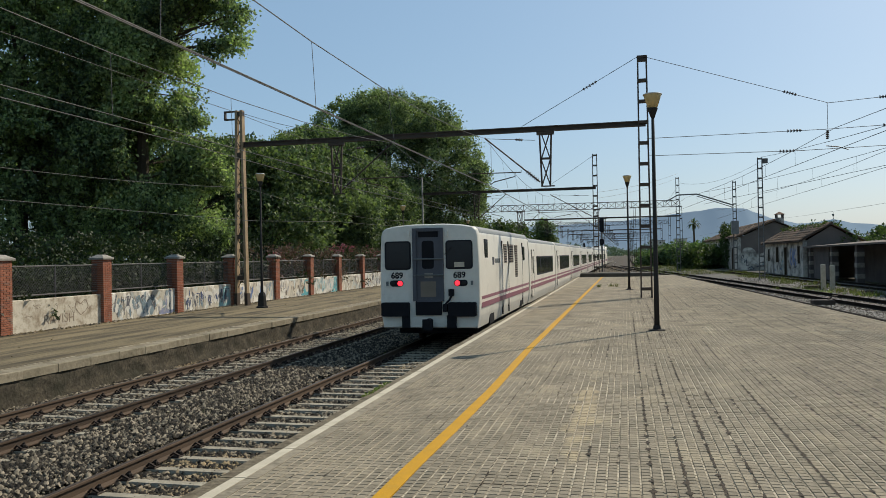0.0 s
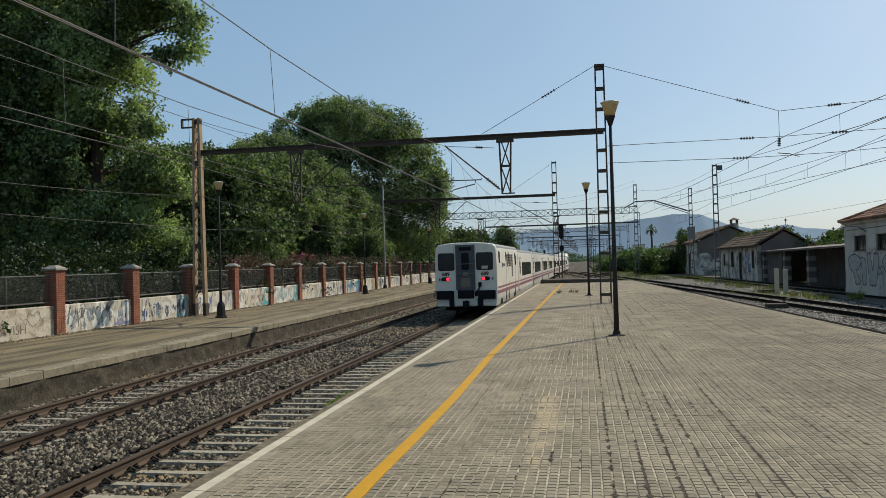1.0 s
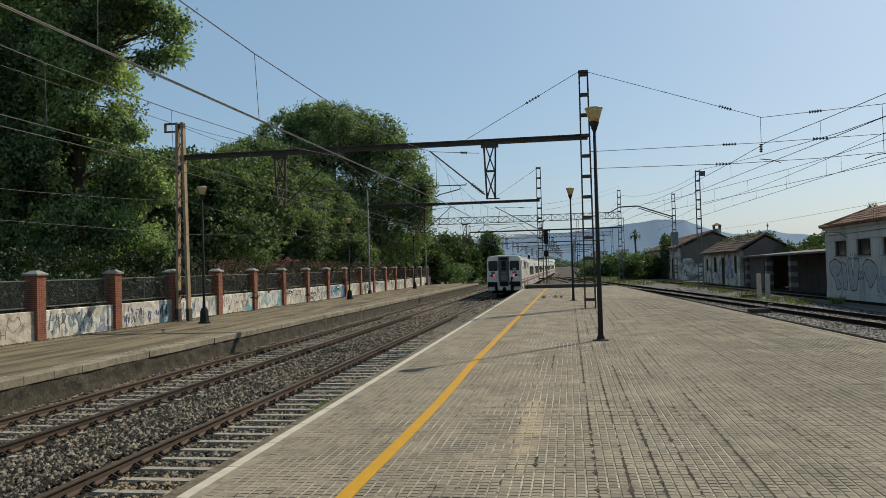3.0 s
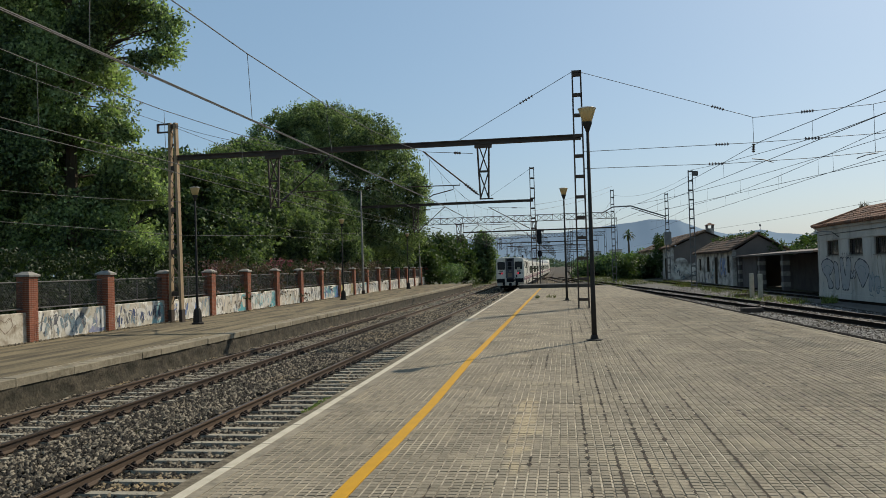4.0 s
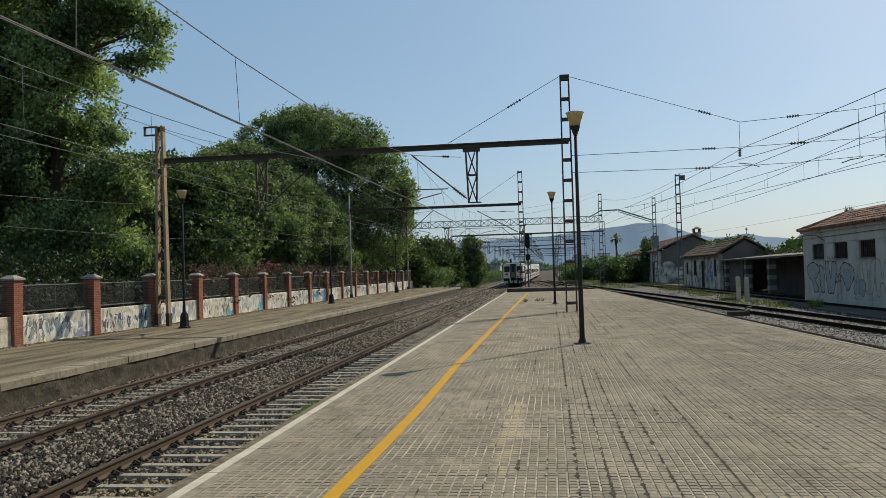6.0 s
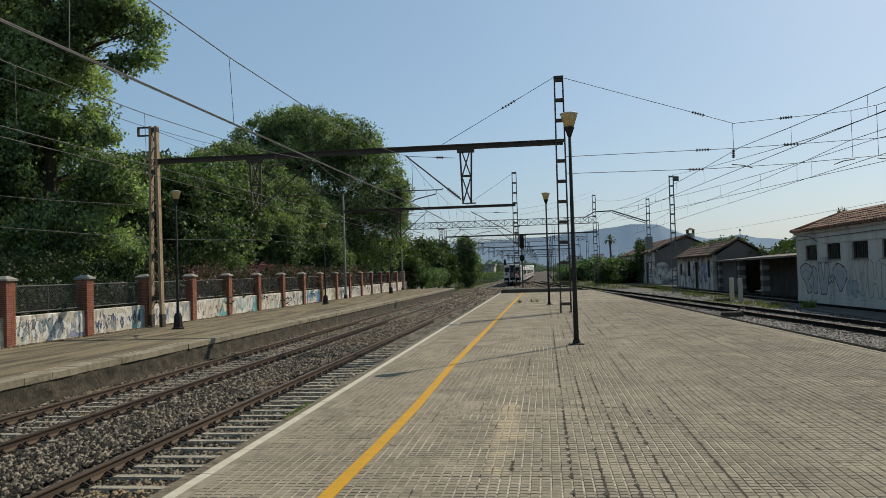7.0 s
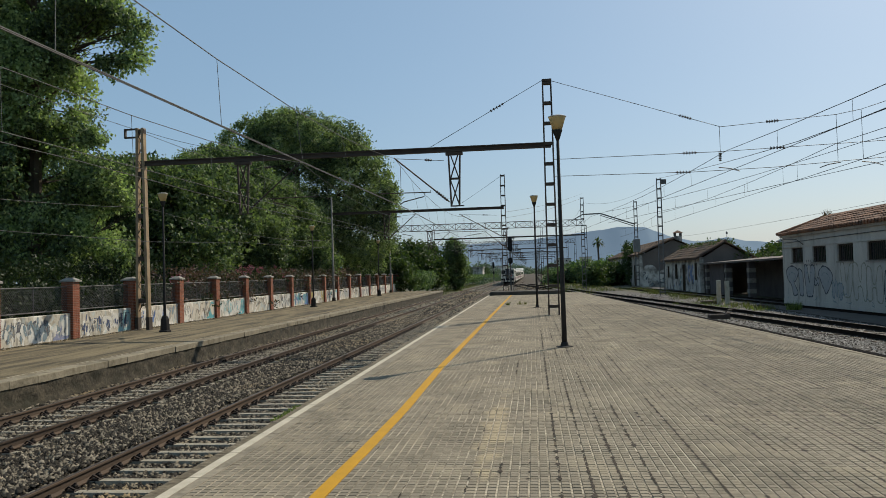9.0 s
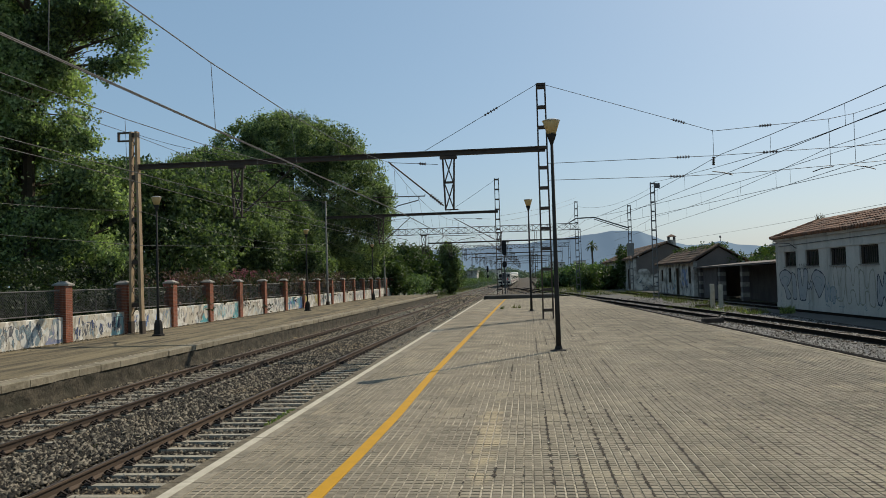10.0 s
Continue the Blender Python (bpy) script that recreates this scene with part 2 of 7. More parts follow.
def graffiti_plaster(name):
    """Old plaster overpainted with layers of faded spray paint: soft upright colour fields and thin outlines."""
    m = material(name, (0.58, 0.525, 0.42), (0.40, 0.355, 0.275), 0.92, scale=1.6, fine=10, bump=0.5, fine_mix=0.45, dirt=(0.20, 0.17, 0.125), dirt_scale=1.4, dirt_at=0.55)
    n, l = m.node_tree.nodes, m.node_tree.links
    p = n["Principled BSDF"]
    out = p.inputs["Base Color"].links[0].from_socket
    geo, info = n.new("ShaderNodeNewGeometry"), n.new("ShaderNodeObjectInfo")

    def field(scale, stretch, distort, seed):
        v = n.new("ShaderNodeVectorMath")
        v.operation = "MULTIPLY_ADD"
        v.inputs[1].default_value = stretch
        l.new(geo.outputs["Position"], v.inputs[0])
        off = n.new("ShaderNodeVectorMath")
        off.operation = "SCALE"
        off.inputs[0].default_value = (seed, 3.7 * seed, 1.3)
        l.new(info.outputs["Random"], off.inputs[3])
        l.new(off.outputs[0], v.inputs[2])
        t = n.new("ShaderNodeTexNoise")
        t.inputs["Scale"].default_value, t.inputs["Detail"].default_value, t.inputs["Distortion"].default_value = scale, 2, distort
        l.new(v.outputs[0], t.inputs["Vector"])
        return t.outputs[0]

    def over(fac_socket, low, high, colour, amount):
        r = n.new("ShaderNodeMapRange")
        r.inputs[1].default_value, r.inputs[2].default_value, r.inputs[4].default_value = low, high, amount
        l.new(fac_socket, r.inputs[0])
        mix = n.new("ShaderNodeMix")
        mix.data_type = "RGBA"
        mix.inputs[7].default_value = (*colour, 1)
        l.new(r.outputs[0], mix.inputs[0])
        l.new(over.out, mix.inputs[6])
        over.out = mix.outputs[2]

    over.out = out
    tall = (0.0, 1.0, 0.8)
    over(field(1.5, tall, 1.5, 11.0), 0.50, 0.54, (0.74, 0.70, 0.62), 0.75)
    over(field(1.1, tall, 1.2, 23.0), 0.60, 0.64, (0.42, 0.50, 0.50), 0.5)
    over(field(3.4, (0, 1.6, 0.35), 1.0, 31.0), 0.60, 0.66, (0.22, 0.195, 0.16), 0.6)
    l.new(over.out, p.inputs["Base Color"])
    return m


M["graffiti_plaster"] = graffiti_plaster("graffiti_covered_plaster")
M["graf_faint"] = material("faint_olive_spray_paint", (0.27, 0.26, 0.20), (0.34, 0.325, 0.26), 0.85, scale=5, bump=0)
M["faint_brown"] = material("faint_brown_spray_paint", (0.17, 0.125, 0.09), (0.28, 0.22, 0.165), 0.85, scale=6, fine=30, bump=0)


def glow(name, colour, strength):
    m = bpy.data.materials.new(name)
    m.use_nodes = True
    p = m.node_tree.nodes["Principled BSDF"]
    p.inputs["Base Color"].default_value = (*colour, 1)
    p.inputs["Emission Color"].default_value = (*colour, 1)
    p.inputs["Emission Strength"].default_value = strength
    return m


M["red_glow"] = glow("lit_red_lens", (1.0, 0.03, 0.05), 1.6)


def leaf_material(name, a, b, through=0.3):
    m = bpy.data.materials.new(name)
    m.use_nodes = True
    n, l = m.node_tree.nodes, m.node_tree.links
    p = n["Principled BSDF"]
    geo = n.new("ShaderNodeNewGeometry")
    tex = n.new("ShaderNodeTexNoise")
    tex.inputs["Scale"].default_value = 0.35
    l.new(geo.outputs["Position"], tex.inputs["Vector"])
    add = n.new("ShaderNodeMath")
    add.operation = "MULTIPLY_ADD"
    add.inputs[1].default_value = 0.85
    l.new(geo.outputs["Random Per Island"], add.inputs[0])
    sub = n.new("ShaderNodeMath")
    sub.operation = "MULTIPLY_ADD"
    sub.inputs[1].default_value, sub.inputs[2].default_value = 1.6, -0.5
    l.new(tex.outputs[0], sub.inputs[0])
    l.new(sub.outputs[0], add.inputs[2])
    mix = n.new("ShaderNodeMix")
    mix.data_type = "RGBA"
    mix.inputs[6].default_value, mix.inputs[7].default_value = (*a, 1), (*b, 1)
    few = n.new("ShaderNodeMath")
    few.operation, few.use_clamp = "POWER", True
    few.inputs[1].default_value = 2.4
    l.new(add.outputs[0], few.inputs[0])
    l.new(few.outputs[0], mix.inputs[0])
    l.new(mix.outputs[2], p.inputs["Base Color"])
    p.inputs["Roughness"].default_value = 0.6
    p.inputs["Specular IOR Level"].default_value = 0.3
    tr = n.new("ShaderNodeBsdfTranslucent")
    bright = n.new("ShaderNodeMix")
    bright.data_type, bright.blend_type = "RGBA", "MULTIPLY"
    bright.inputs[0].default_value = 1.0
    bright.inputs[7].default_value = (1.05, 1.25, 0.65, 1)
    l.new(mix.outputs[2], bright.inputs[6])
    l.new(bright.outputs[2], tr.inputs["Color"])
    ms = n.new("ShaderNodeMixShader")
    ms.inputs[0].default_value = through
    l.new(p.outputs[0], ms.inputs[1])
    l.new(tr.outputs[0], ms.inputs[2])
    l.new(ms.outputs[0], n["Material Output"].inputs["Surface"])
    return m


M["leaf"] = leaf_material("bush_leaf", (0.045, 0.078, 0.036), (0.16, 0.215, 0.09), 0.4)
M["poplar"] = leaf_material("backlit_poplar_leaf", (0.044, 0.073, 0.039), (0.36, 0.43, 0.195), 0.46)
M["big_leaf"] = leaf_material("round_tree_leaf", (0.036, 0.061, 0.034), (0.29, 0.345, 0.155), 0.42)
M["leaf_mid"] = leaf_material("broad_tree_leaf", (0.030, 0.053, 0.028), (0.20, 0.25, 0.105), 0.40)
# very dark leaf: the shade under the tree crowns is in its colour
M["leaf_shade"] = leaf_material("shade_tinted_shrub_leaf", (0.012, 0.022, 0.009), (0.04, 0.058, 0.018), 0.25)
M["leaf_bright"] = leaf_material("fresh_weed_blade", (0.075, 0.11, 0.03), (0.22, 0.25, 0.085), 0.4)
M["leaf_dry"] = leaf_material("dry_leaf", (0.06, 0.045, 0.025), (0.17, 0.12, 0.06), 0.2)
M["leaf_dark"] = leaf_material("shrub_leaf", (0.03, 0.05, 0.017), (0.075, 0.105, 0.03), 0.36)
M["leaf_red"] = leaf_material("bougainvillea_leaf", (0.030, 0.046, 0.024), (0.15, 0.085, 0.075), 0.3)
M["flower_pink"] = leaf_material("pink_bracts", (0.20, 0.05, 0.09), (0.42, 0.13, 0.22), 0.35)
M["grass"] = leaf_material("weed_blade", (0.05, 0.075, 0.02), (0.15, 0.14, 0.05))


# ---- mesh helpers ----
class Geo:
    """Collects vertices and faces of one mesh."""

    def __init__(self):
        self.v, self.f = [], []

    def add(self, verts, faces):
        o = len(self.v)
        self.v += [tuple(p) for p in verts]
        self.f += [tuple(i + o for i in f) for f in faces]
        return self

    def box(self, x0, x1, y0, y1, z0, z1, m=None):
        p = [Vector((x, y, z)) for z in (z0, z1) for x, y in ((x0, y0), (x1, y0), (x1, y1), (x0, y1))]
        if m:
            p = [m @ q for q in p]
        return self.add(p, [(3, 2, 1, 0), (4, 5, 6, 7), (0, 1, 5, 4), (1, 2, 6, 5), (2, 3, 7, 6), (3, 0, 4, 7)])

    def bevel_box(self, x0, x1, y0, y1, z0, z1, b):
        """A box whose upper edges are chamfered by b."""
        p = [(x0, y0, z0), (x1, y0, z0), (x1, y1, z0), (x0, y1, z0),
             (x0, y0, z1 - b), (x1, y0, z1 - b), (x1, y1, z1 - b), (x0, y1, z1 - b),
             (x0 + b, y0 + b, z1), (x1 - b, y0 + b, z1), (x1 - b, y1 - b, z1), (x0 + b, y1 - b, z1)]
        f = [(3, 2, 1, 0), (8, 9, 10, 11)]
        for k in (0, 4):
            f += [(k, k + 1, k + 5, k + 4), (k + 1, k + 2, k + 6, k + 5), (k + 2, k + 3, k + 7, k + 6), (k + 3, k, k + 4, k + 7)]
        return self.add(p, f)

    def tube(self, pts, r, sides=6, r2=None, cap=True):
        """A tube along pts, radius r tapering to r2."""
        pts = [Vector(p) for p in pts]
        n = len(pts)
        r2 = r if r2 is None else r2
        o = len(self.v)
        for i, p in enumerate(pts):
            d = (pts[min(i + 1, n - 1)] - pts[max(i - 1, 0)]).normalized()
            u = d.cross(Vector((0, 0, 1)) if abs(d.z) < 0.9 else Vector((1, 0, 0))).normalized()
            w = d.cross(u)
            rr = r + (r2 - r) * i / max(1, n - 1)
            for k in range(sides):
                a = 2 * math.pi * k / sides + math.pi / sides
                self.v.append(tuple(p + u * (rr * math.cos(a)) + w * (rr * math.sin(a))))
        for i in range(n - 1):
            for k in range(sides):
                a, b = o + i * sides + k, o + i * sides + (k + 1) % sides
                self.f.append((a, b, b + sides, a + sides))
        if cap:
            self.f.append(tuple(o + k for k in reversed(range(sides))))
            self.f.append(tuple(o + (n - 1) * sides + k for k in range(sides)))
        return self

    def beam(self, p, q, w, h):
        """A straight bar of section w (sideways) by h (upwards) from p to q."""
        p, q = Vector(p), Vector(q)
        d = (q - p).normalized()
        u = d.cross(Vector((0, 0, 1)) if abs(d.z) < 0.95 else Vector((0, 1, 0))).normalized() * (w / 2)
        t = u.cross(d).normalized() * (h / 2)
        c = [p - u - t, p + u - t, p + u + t, p - u + t, q - u - t, q + u - t, q + u + t, q - u + t]
        return self.add(c, [(3, 2, 1, 0), (4, 5, 6, 7), (0, 1, 5, 4), (1, 2, 6, 5), (2, 3, 7, 6), (3, 0, 4, 7)])

    def ring(self, profile, sides=12, x=0.0, y=0.0):
        """A turned body from (radius, z) pairs."""
        o = len(self.v)
        for r, z in profile:
            for k in range(sides):
                a = 2 * math.pi * k / sides
                self.v.append((x + r * math.cos(a), y + r * math.sin(a), z))
        for i in range(len(profile) - 1):
            for k in range(sides):
                a, b = o + i * sides + k, o + i * sides + (k + 1) % sides
                self.f.append((a, b, b + sides, a + sides))
        self.f.append(tuple(o + k for k in reversed(range(sides))))
        self.f.append(tuple(o + (len(profile) - 1) * sides + k for k in range(sides)))
        return self

    def prism(self, outline, y0, y1):
        """An outline in x, z pushed along y."""
        n = len(outline)
        p = [(x, y0, z) for x, z in outline] + [(x, y1, z) for x, z in outline]
        f = [tuple(range(n)), tuple(reversed(range(n, 2 * n)))]
        f += [(i, i + n, (i + 1) % n + n, (i + 1) % n) for i in range(n)]
        return self.add(p, f)

    def mesh(self, name, mat, smooth=False):
        me = bpy.data.meshes.new(name)
        me.from_pydata(self.v, [], self.f)
        me.materials.append(mat)
        if smooth:
            me.polygons.foreach_set("use_smooth", [True] * len(me.polygons))
        me.update()
        return me


def part(name, geo, mat, parent, label="", smooth=False, at=None):
    """One mesh object under a thing or part."""
    data = geo.mesh(name, mat, smooth) if isinstance(geo, Geo) else geo
    ob = new(name, data)
    ob.parent = parent
    if at is not None:
        ob.matrix_basis = at if isinstance(at, Matrix) else Matrix.Translation(at)
    return tagged(ob, label)


def thing(name, label, category, group="", kind="", at=None, geo=None, mat=None, smooth=False):
    """A top-level thing: an Empty at its base, or one mesh."""
    ob = new(name, geo.mesh(name, mat, smooth) if geo else None)
    if at is not None:
        ob.matrix_basis = at if isinstance(at, Matrix) else Matrix.Translation(at)
    return tagged(ob, label, category, group, kind)


def structure(name, geo, mat, label, category):
    return thing(name, label, category, kind="structure", geo=geo, mat=mat)


# ---- plan ----
RAIL = -0.76           # rail head
BED = -0.95            # ballast between the sleepers
LEFT = -0.25           # top of the far side platform
GROUND = -0.62         # ground beyond the yard tracks
EDGE = -3.31           # edge of the island platform
TRACK_A = -5.455       # centre of the train's track
TRACK_B = -9.635       # centre of the far track
LEFT_EDGE = -11.35
WALL_X = -17.6
PLAT_END = 66.0
LEFT_END = 99.0
PITCH = 0.2633         # one paving tile, three by three pads
X_TILE = -2.99
GAUGE = 0.815          # half the distance between rail heads


def edge(y):
    """Edge of the island platform beside the train's track."""
    return EDGE - 0.0075 * max(0.0, y - 6.0)


def right_edge(y):
    return 7.35 - 0.0543 * y


# ---- ground ----
g = Geo()
g.box(-2500, 2500, -600, 4500, -1.6, -1.1)
structure("ground", g, M["ground"], "dry earth ground with sparse weeds", "ground")
g = Geo()
g.box(LEFT_EDGE - 0.2, EDGE + 0.3, -30, 900, -1.15, BED - 0.025)
structure("track_bed", g, M["ballast"], "brown and grey ballast bed under the main tracks", "ballast")
g = Geo()
g.box(2.0, 60, -30, 400, -1.12, GROUND)
structure("yard_ground", g, M["ground"], "gravelly yard ground with weeds beside the sidings", "ground")
g = Geo()
g.add([(5.0, -30, GROUND + 0.006), (16.0, -30, GROUND + 0.006), (12.8, 60, GROUND + 0.006), (5.0, 130, GROUND + 0.006), (2.2, 130, GROUND + 0.006), (2.2, 40, GROUND + 0.006)], [(0, 1, 2, 3, 4, 5)])
structure("yard_ballast", g, M["yard_ballast"], "grey ballast under the sidings", "ballast")

g = Geo()
g.box(EDGE + 0.35, 7.0, 70, 900, -1.15, -0.93)
structure("track_bed_right", g, M["ballast"], "brown ballast under the turnout past the platform end", "ballast")

# ---- island platform ----
def strip(g, xa, xb, y0, y1, z0, z1):
    """A long slab between the lines xa(y) and xb(y)."""
    g.add([(xa(y0), y0, z1), (xb(y0), y0, z1), (xb(y1), y1, z1), (xa(y1), y1, z1), (xa(y0), y0, z0), (xb(y0), y0, z0), (xb(y1), y1, z0), (xa(y1), y1, z0)],
          [(0, 1, 2, 3), (7, 6, 5, 4), (0, 4, 5, 1), (1, 5, 6, 2), (2, 6, 7, 3), (3, 7, 4, 0)])
    return g


g = strip(Geo(), lambda y: edge(y) + 0.1, lambda y: right_edge(y) - 0.1, -20, 6, -1.2, -0.06)
strip(g, lambda y: edge(y) + 0.1, lambda y: right_edge(y) - 0.1, 6, PLAT_END, -1.2, -0.06)
island = structure("platform_island", g, M["dark_face"], "island platform paved with ribbed grey tiles, with a yellow line", "platform")
line, inner = Geo(), Geo()
y = -20.0
while y < PLAT_END:
    e = min(y + 0.985, PLAT_END)
    j = random.uniform(-0.025, 0.02)
    part("coping_stone", strip(Geo(), lambda q: edge(q) - 0.02 + j, lambda q: edge(q) + 0.106, y, e, -0.14, -0.004), M["lip"], island)
    strip(line, lambda q: edge(q) + 0.11, lambda q: edge(q) + 0.215, y, e, -0.1, 0.003)
    first = X_TILE + PITCH * math.ceil((edge(e) + 0.22 - X_TILE) / PITCH)
    strip(inner, lambda q: edge(q) + 0.216, lambda q: max(first - 0.004, edge(q) + 0.218), y, e, -0.1, -0.001)
    y += 1.0
part("white_edge_line", line, M["white_line"], island, "worn white painted edge line")
part("edge_strip", inner, M["edge_cement"], island, "grey cement strip")
g = Geo()
for k in range(86):
    y = -20 + k
    g.add([(right_edge(y) - 0.12, y, 0.004), (right_edge(y), y, 0.004), (right_edge(y + 0.99), y + 0.99, 0.004), (right_edge(y + 0.99) - 0.12, y + 0.99, 0.004),
           (right_edge(y) - 0.12, y, -0.2), (right_edge(y), y, -0.2), (right_edge(y + 0.99), y + 0.99, -0.2), (right_edge(y + 0.99) - 0.12, y + 0.99, -0.2)],
          [(0, 1, 2, 3), (7, 6, 5, 4), (0, 4, 5, 1), (1, 5, 6, 2), (2, 6, 7, 3), (3, 7, 4, 0)])
part("yard_coping", g, M["coping"], island, "worn pale coping stones")
g = strip(Geo(), lambda y: right_edge(y) + 0.002, lambda y: right_edge(y) + 0.17, -20, PLAT_END, -0.62, 0.014)
part("yard_kerb", g, M["kerb"], island, "dark kerb beam along the yard edge")
g = strip(Geo(), lambda y: right_edge(y) - 0.42, lambda y: right_edge(y) - 0.125, -20, PLAT_END, -0.05, -0.003)
part("edge_fill", g, M["coping"], island, "cement filling beside the coping")
g = Geo()
YELLOW = [(-20, -1.85), (6.5, -1.82), (8.2, -1.79), (10.5, -1.78), (15, -1.84), (21, -1.83), (62, -1.78)]
for (ya, xa), (yb, xb) in zip(YELLOW, YELLOW[1:]):
    strip(g, lambda y: xa + (xb - xa) * (y - ya) / (yb - ya) - 0.066, lambda y: xa + (xb - xa) * (y - ya) / (yb - ya) + 0.066, ya, yb, -0.02, 0.006)
part("yellow_line", g, M["yellow_line"], island, "worn yellow safety line")

# ---- far side platform ----
g = Geo()
g.box(WALL_X - 3.0, LEFT_EDGE - 0.33, -10, LEFT_END, -1.2, LEFT)
far_platform = structure("platform_side", g, M["concrete"], "worn concrete side platform", "platform")
g = Geo()
g.box(LEFT_EDGE - 0.33, LEFT_EDGE - 0.045, -10, LEFT_END, -1.2, LEFT - 0.16)
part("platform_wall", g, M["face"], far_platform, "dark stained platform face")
g = Geo()
rows, steps = 8, 800
for i in range(steps + 1):
    y = 2.0 + 0.1 * i
    for k in range(rows + 1):
        z = LEFT - 0.17 - 0.78 * k / rows
        ledge = 0.035 if k >= 5 else 0.0
        rough = 0.034 * noise.noise(Vector((y * 1.7, z * 5.0, 1.0))) + 0.03 * noise.noise(Vector((y * 4.5, z * 9.0, 5.0)))
        g.v.append((LEFT_EDGE - 0.03 + ledge + rough, y, z))
    if i:
        o = (i - 1) * (rows + 1)
        g.f += [(o + k, o + k + 1, o + rows + 2 + k, o + rows + 1 + k) for k in range(rows)]
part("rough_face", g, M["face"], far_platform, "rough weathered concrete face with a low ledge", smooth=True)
coping = Geo().bevel_box(-0.42, 0, 0, 0.985, -0.17, 0.006, 0.015).mesh("coping_stone", M["coping"])
y = -10.0
while y < LEFT_END:
    part("coping_stone", coping, None, far_platform, at=pose(LEFT_EDGE + random.uniform(-0.012, 0.012), y, LEFT + random.uniform(-0.004, 0.004)))
    y += 1.0
g = Geo()
for k in range(150):
    if noise.noise(Vector((k * 0.37, 2.0, 0.0))) > -0.25:
        g.box(LEFT_EDGE - 0.54, LEFT_EDGE - 0.49, -10 + k * 0.7, -9.33 + k * 0.7, LEFT - 0.05, LEFT + 0.004)
part("edge_line", g, M["worn_line"], far_platform, "worn broken white line")


# ---- tracks ----
def rail_profile():
    return [(-0.068, -0.17), (0.068, -0.17), (0.068, -0.155), (0.012, -0.13), (0.010, -0.045), (0.034, -0.033), (0.034, -0.006), (0.026, 0.0),
            (-0.026, 0.0), (-0.034, -0.006), (-0.034, -0.033), (-0.010, -0.045), (-0.012, -0.13), (-0.068, -0.155)]


def rail_geo(points):
    """A rail along points (x, y) at height z."""
    prof = rail_profile()
    n = len(prof)
    g = Geo()
    for i, (x, y, z) in enumerate(points):
        a, b = points[max(i - 1, 0)], points[min(i + 1, len(points) - 1)]
        d = Vector((b[0] - a[0], b[1] - a[1], 0)).normalized()
        for px, pz in prof:
            g.v.append((x + px * d.y, y - px * d.x, z + pz))
        if i:
            o = (i - 1) * n
            g.f += [(o + k, o + (k + 1) % n, o + n + (k + 1) % n, o + n + k) for k in range(n)]
    return g


def railway(name, label, centre, y0, y1, z, step, steel="rail_side"):
    """A track: two rails, sleepers and clips along the line centre(y)."""
    t = thing(name, label, "railway track", kind="structure")
    ys = [y0 + (y1 - y0) * i / max(1, int((y1 - y0) / step)) for i in range(max(1, int((y1 - y0) / step)) + 1)]
    for side in (-1, 1):
        r = part("rail", rail_geo([(centre(y) + side * GAUGE, y, z) for y in ys]), M[steel], t, "rusty brown steel rail")
        g = Geo()
        for a, b in zip(ys, ys[1:]):
            xa, xb = centre(a) + side * GAUGE, centre(b) + side * GAUGE
            g.add([(xa - 0.022, a, z + 0.003), (xa + 0.022, a, z + 0.003), (xb + 0.022, b, z + 0.003), (xb - 0.022, b, z + 0.003)], [(0, 1, 2, 3)])
        part("rail_head", g, M["rail_top"], r, "worn rail head")
    return t


A = railway("track_near", "main track with rusty rails on pale concrete sleepers", lambda y: TRACK_A, -20, 900, RAIL, 40)
B = railway("track_far", "second main track with rusty rails on pale concrete sleepers", lambda y: TRACK_B, -20, 900, RAIL, 40)


def siding_x(y):
    """Centre of the yard siding, which bends towards the main line."""
    return 14.0 - 0.105 * y


C = railway("track_siding", "rusty siding beside the platform, rails coloured dark as in shade", siding_x, 0, 150, GROUND + 0.19, 6, "rail_dark")
D = railway("track_siding_outer", "second rusty siding, rails coloured dark as in shade", lambda y: 18.3 - 0.07 * y, 0, 100, GROUND + 0.19, 6, "rail_dark")

E = railway("track_turnout", "dark turnout track past the platform end", lambda y: 2.4 - 3.0 * (1 - math.cos(math.pi * min(1, max(0, (y - 74) / 110)))) , 74, 240, RAIL, 5, "rail_dark")

F = railway("track_loop", "dark loop track past the platform end", lambda y: 3.4 - 0.004 * (y - 90), 84, 420, RAIL, 30, "rail_dark")
for track, cx, y0, y1 in ((E, None, 75, 180), (F, 3.4, 84, 260)):
    g = Geo()
    y = y0
    while y < y1:
        x = cx - 0.004 * (y - 90) if cx else 2.4 - 3.0 * (1 - math.cos(math.pi * min(1, max(0, (y - 74) / 110))))
        g.box(x - 1.25, x + 1.25, y - 0.13, y + 0.13, RAIL - 0.3, RAIL - 0.14)
        y += 0.75
    tagged(part("old_sleepers", g, M["timber"], track, "dark timber sleepers"), kind="stuff")

fastening = Geo()
for s in (-1, 1):
    fastening.bevel_box(s * 0.13 - 0.06, s * 0.13 + 0.06, -0.07, 0.07, -0.02, 0.024, 0.012)
    fastening.ring([(0.034, 0.02), (0.034, 0.07), (0.018, 0.085), (0.018, 0.105)], 6, s * 0.15, 0.03)
    fastening.tube([(s * 0.06, -0.055, 0.03), (s * 0.11, -0.06, 0.075), (s * 0.19, -0.05, 0.03)], 0.017, 5)
    fastening.tube([(s * 0.06, 0.055, 0.03), (s * 0.11, 0.06, 0.075), (s * 0.19, 0.05, 0.03)], 0.017, 5)
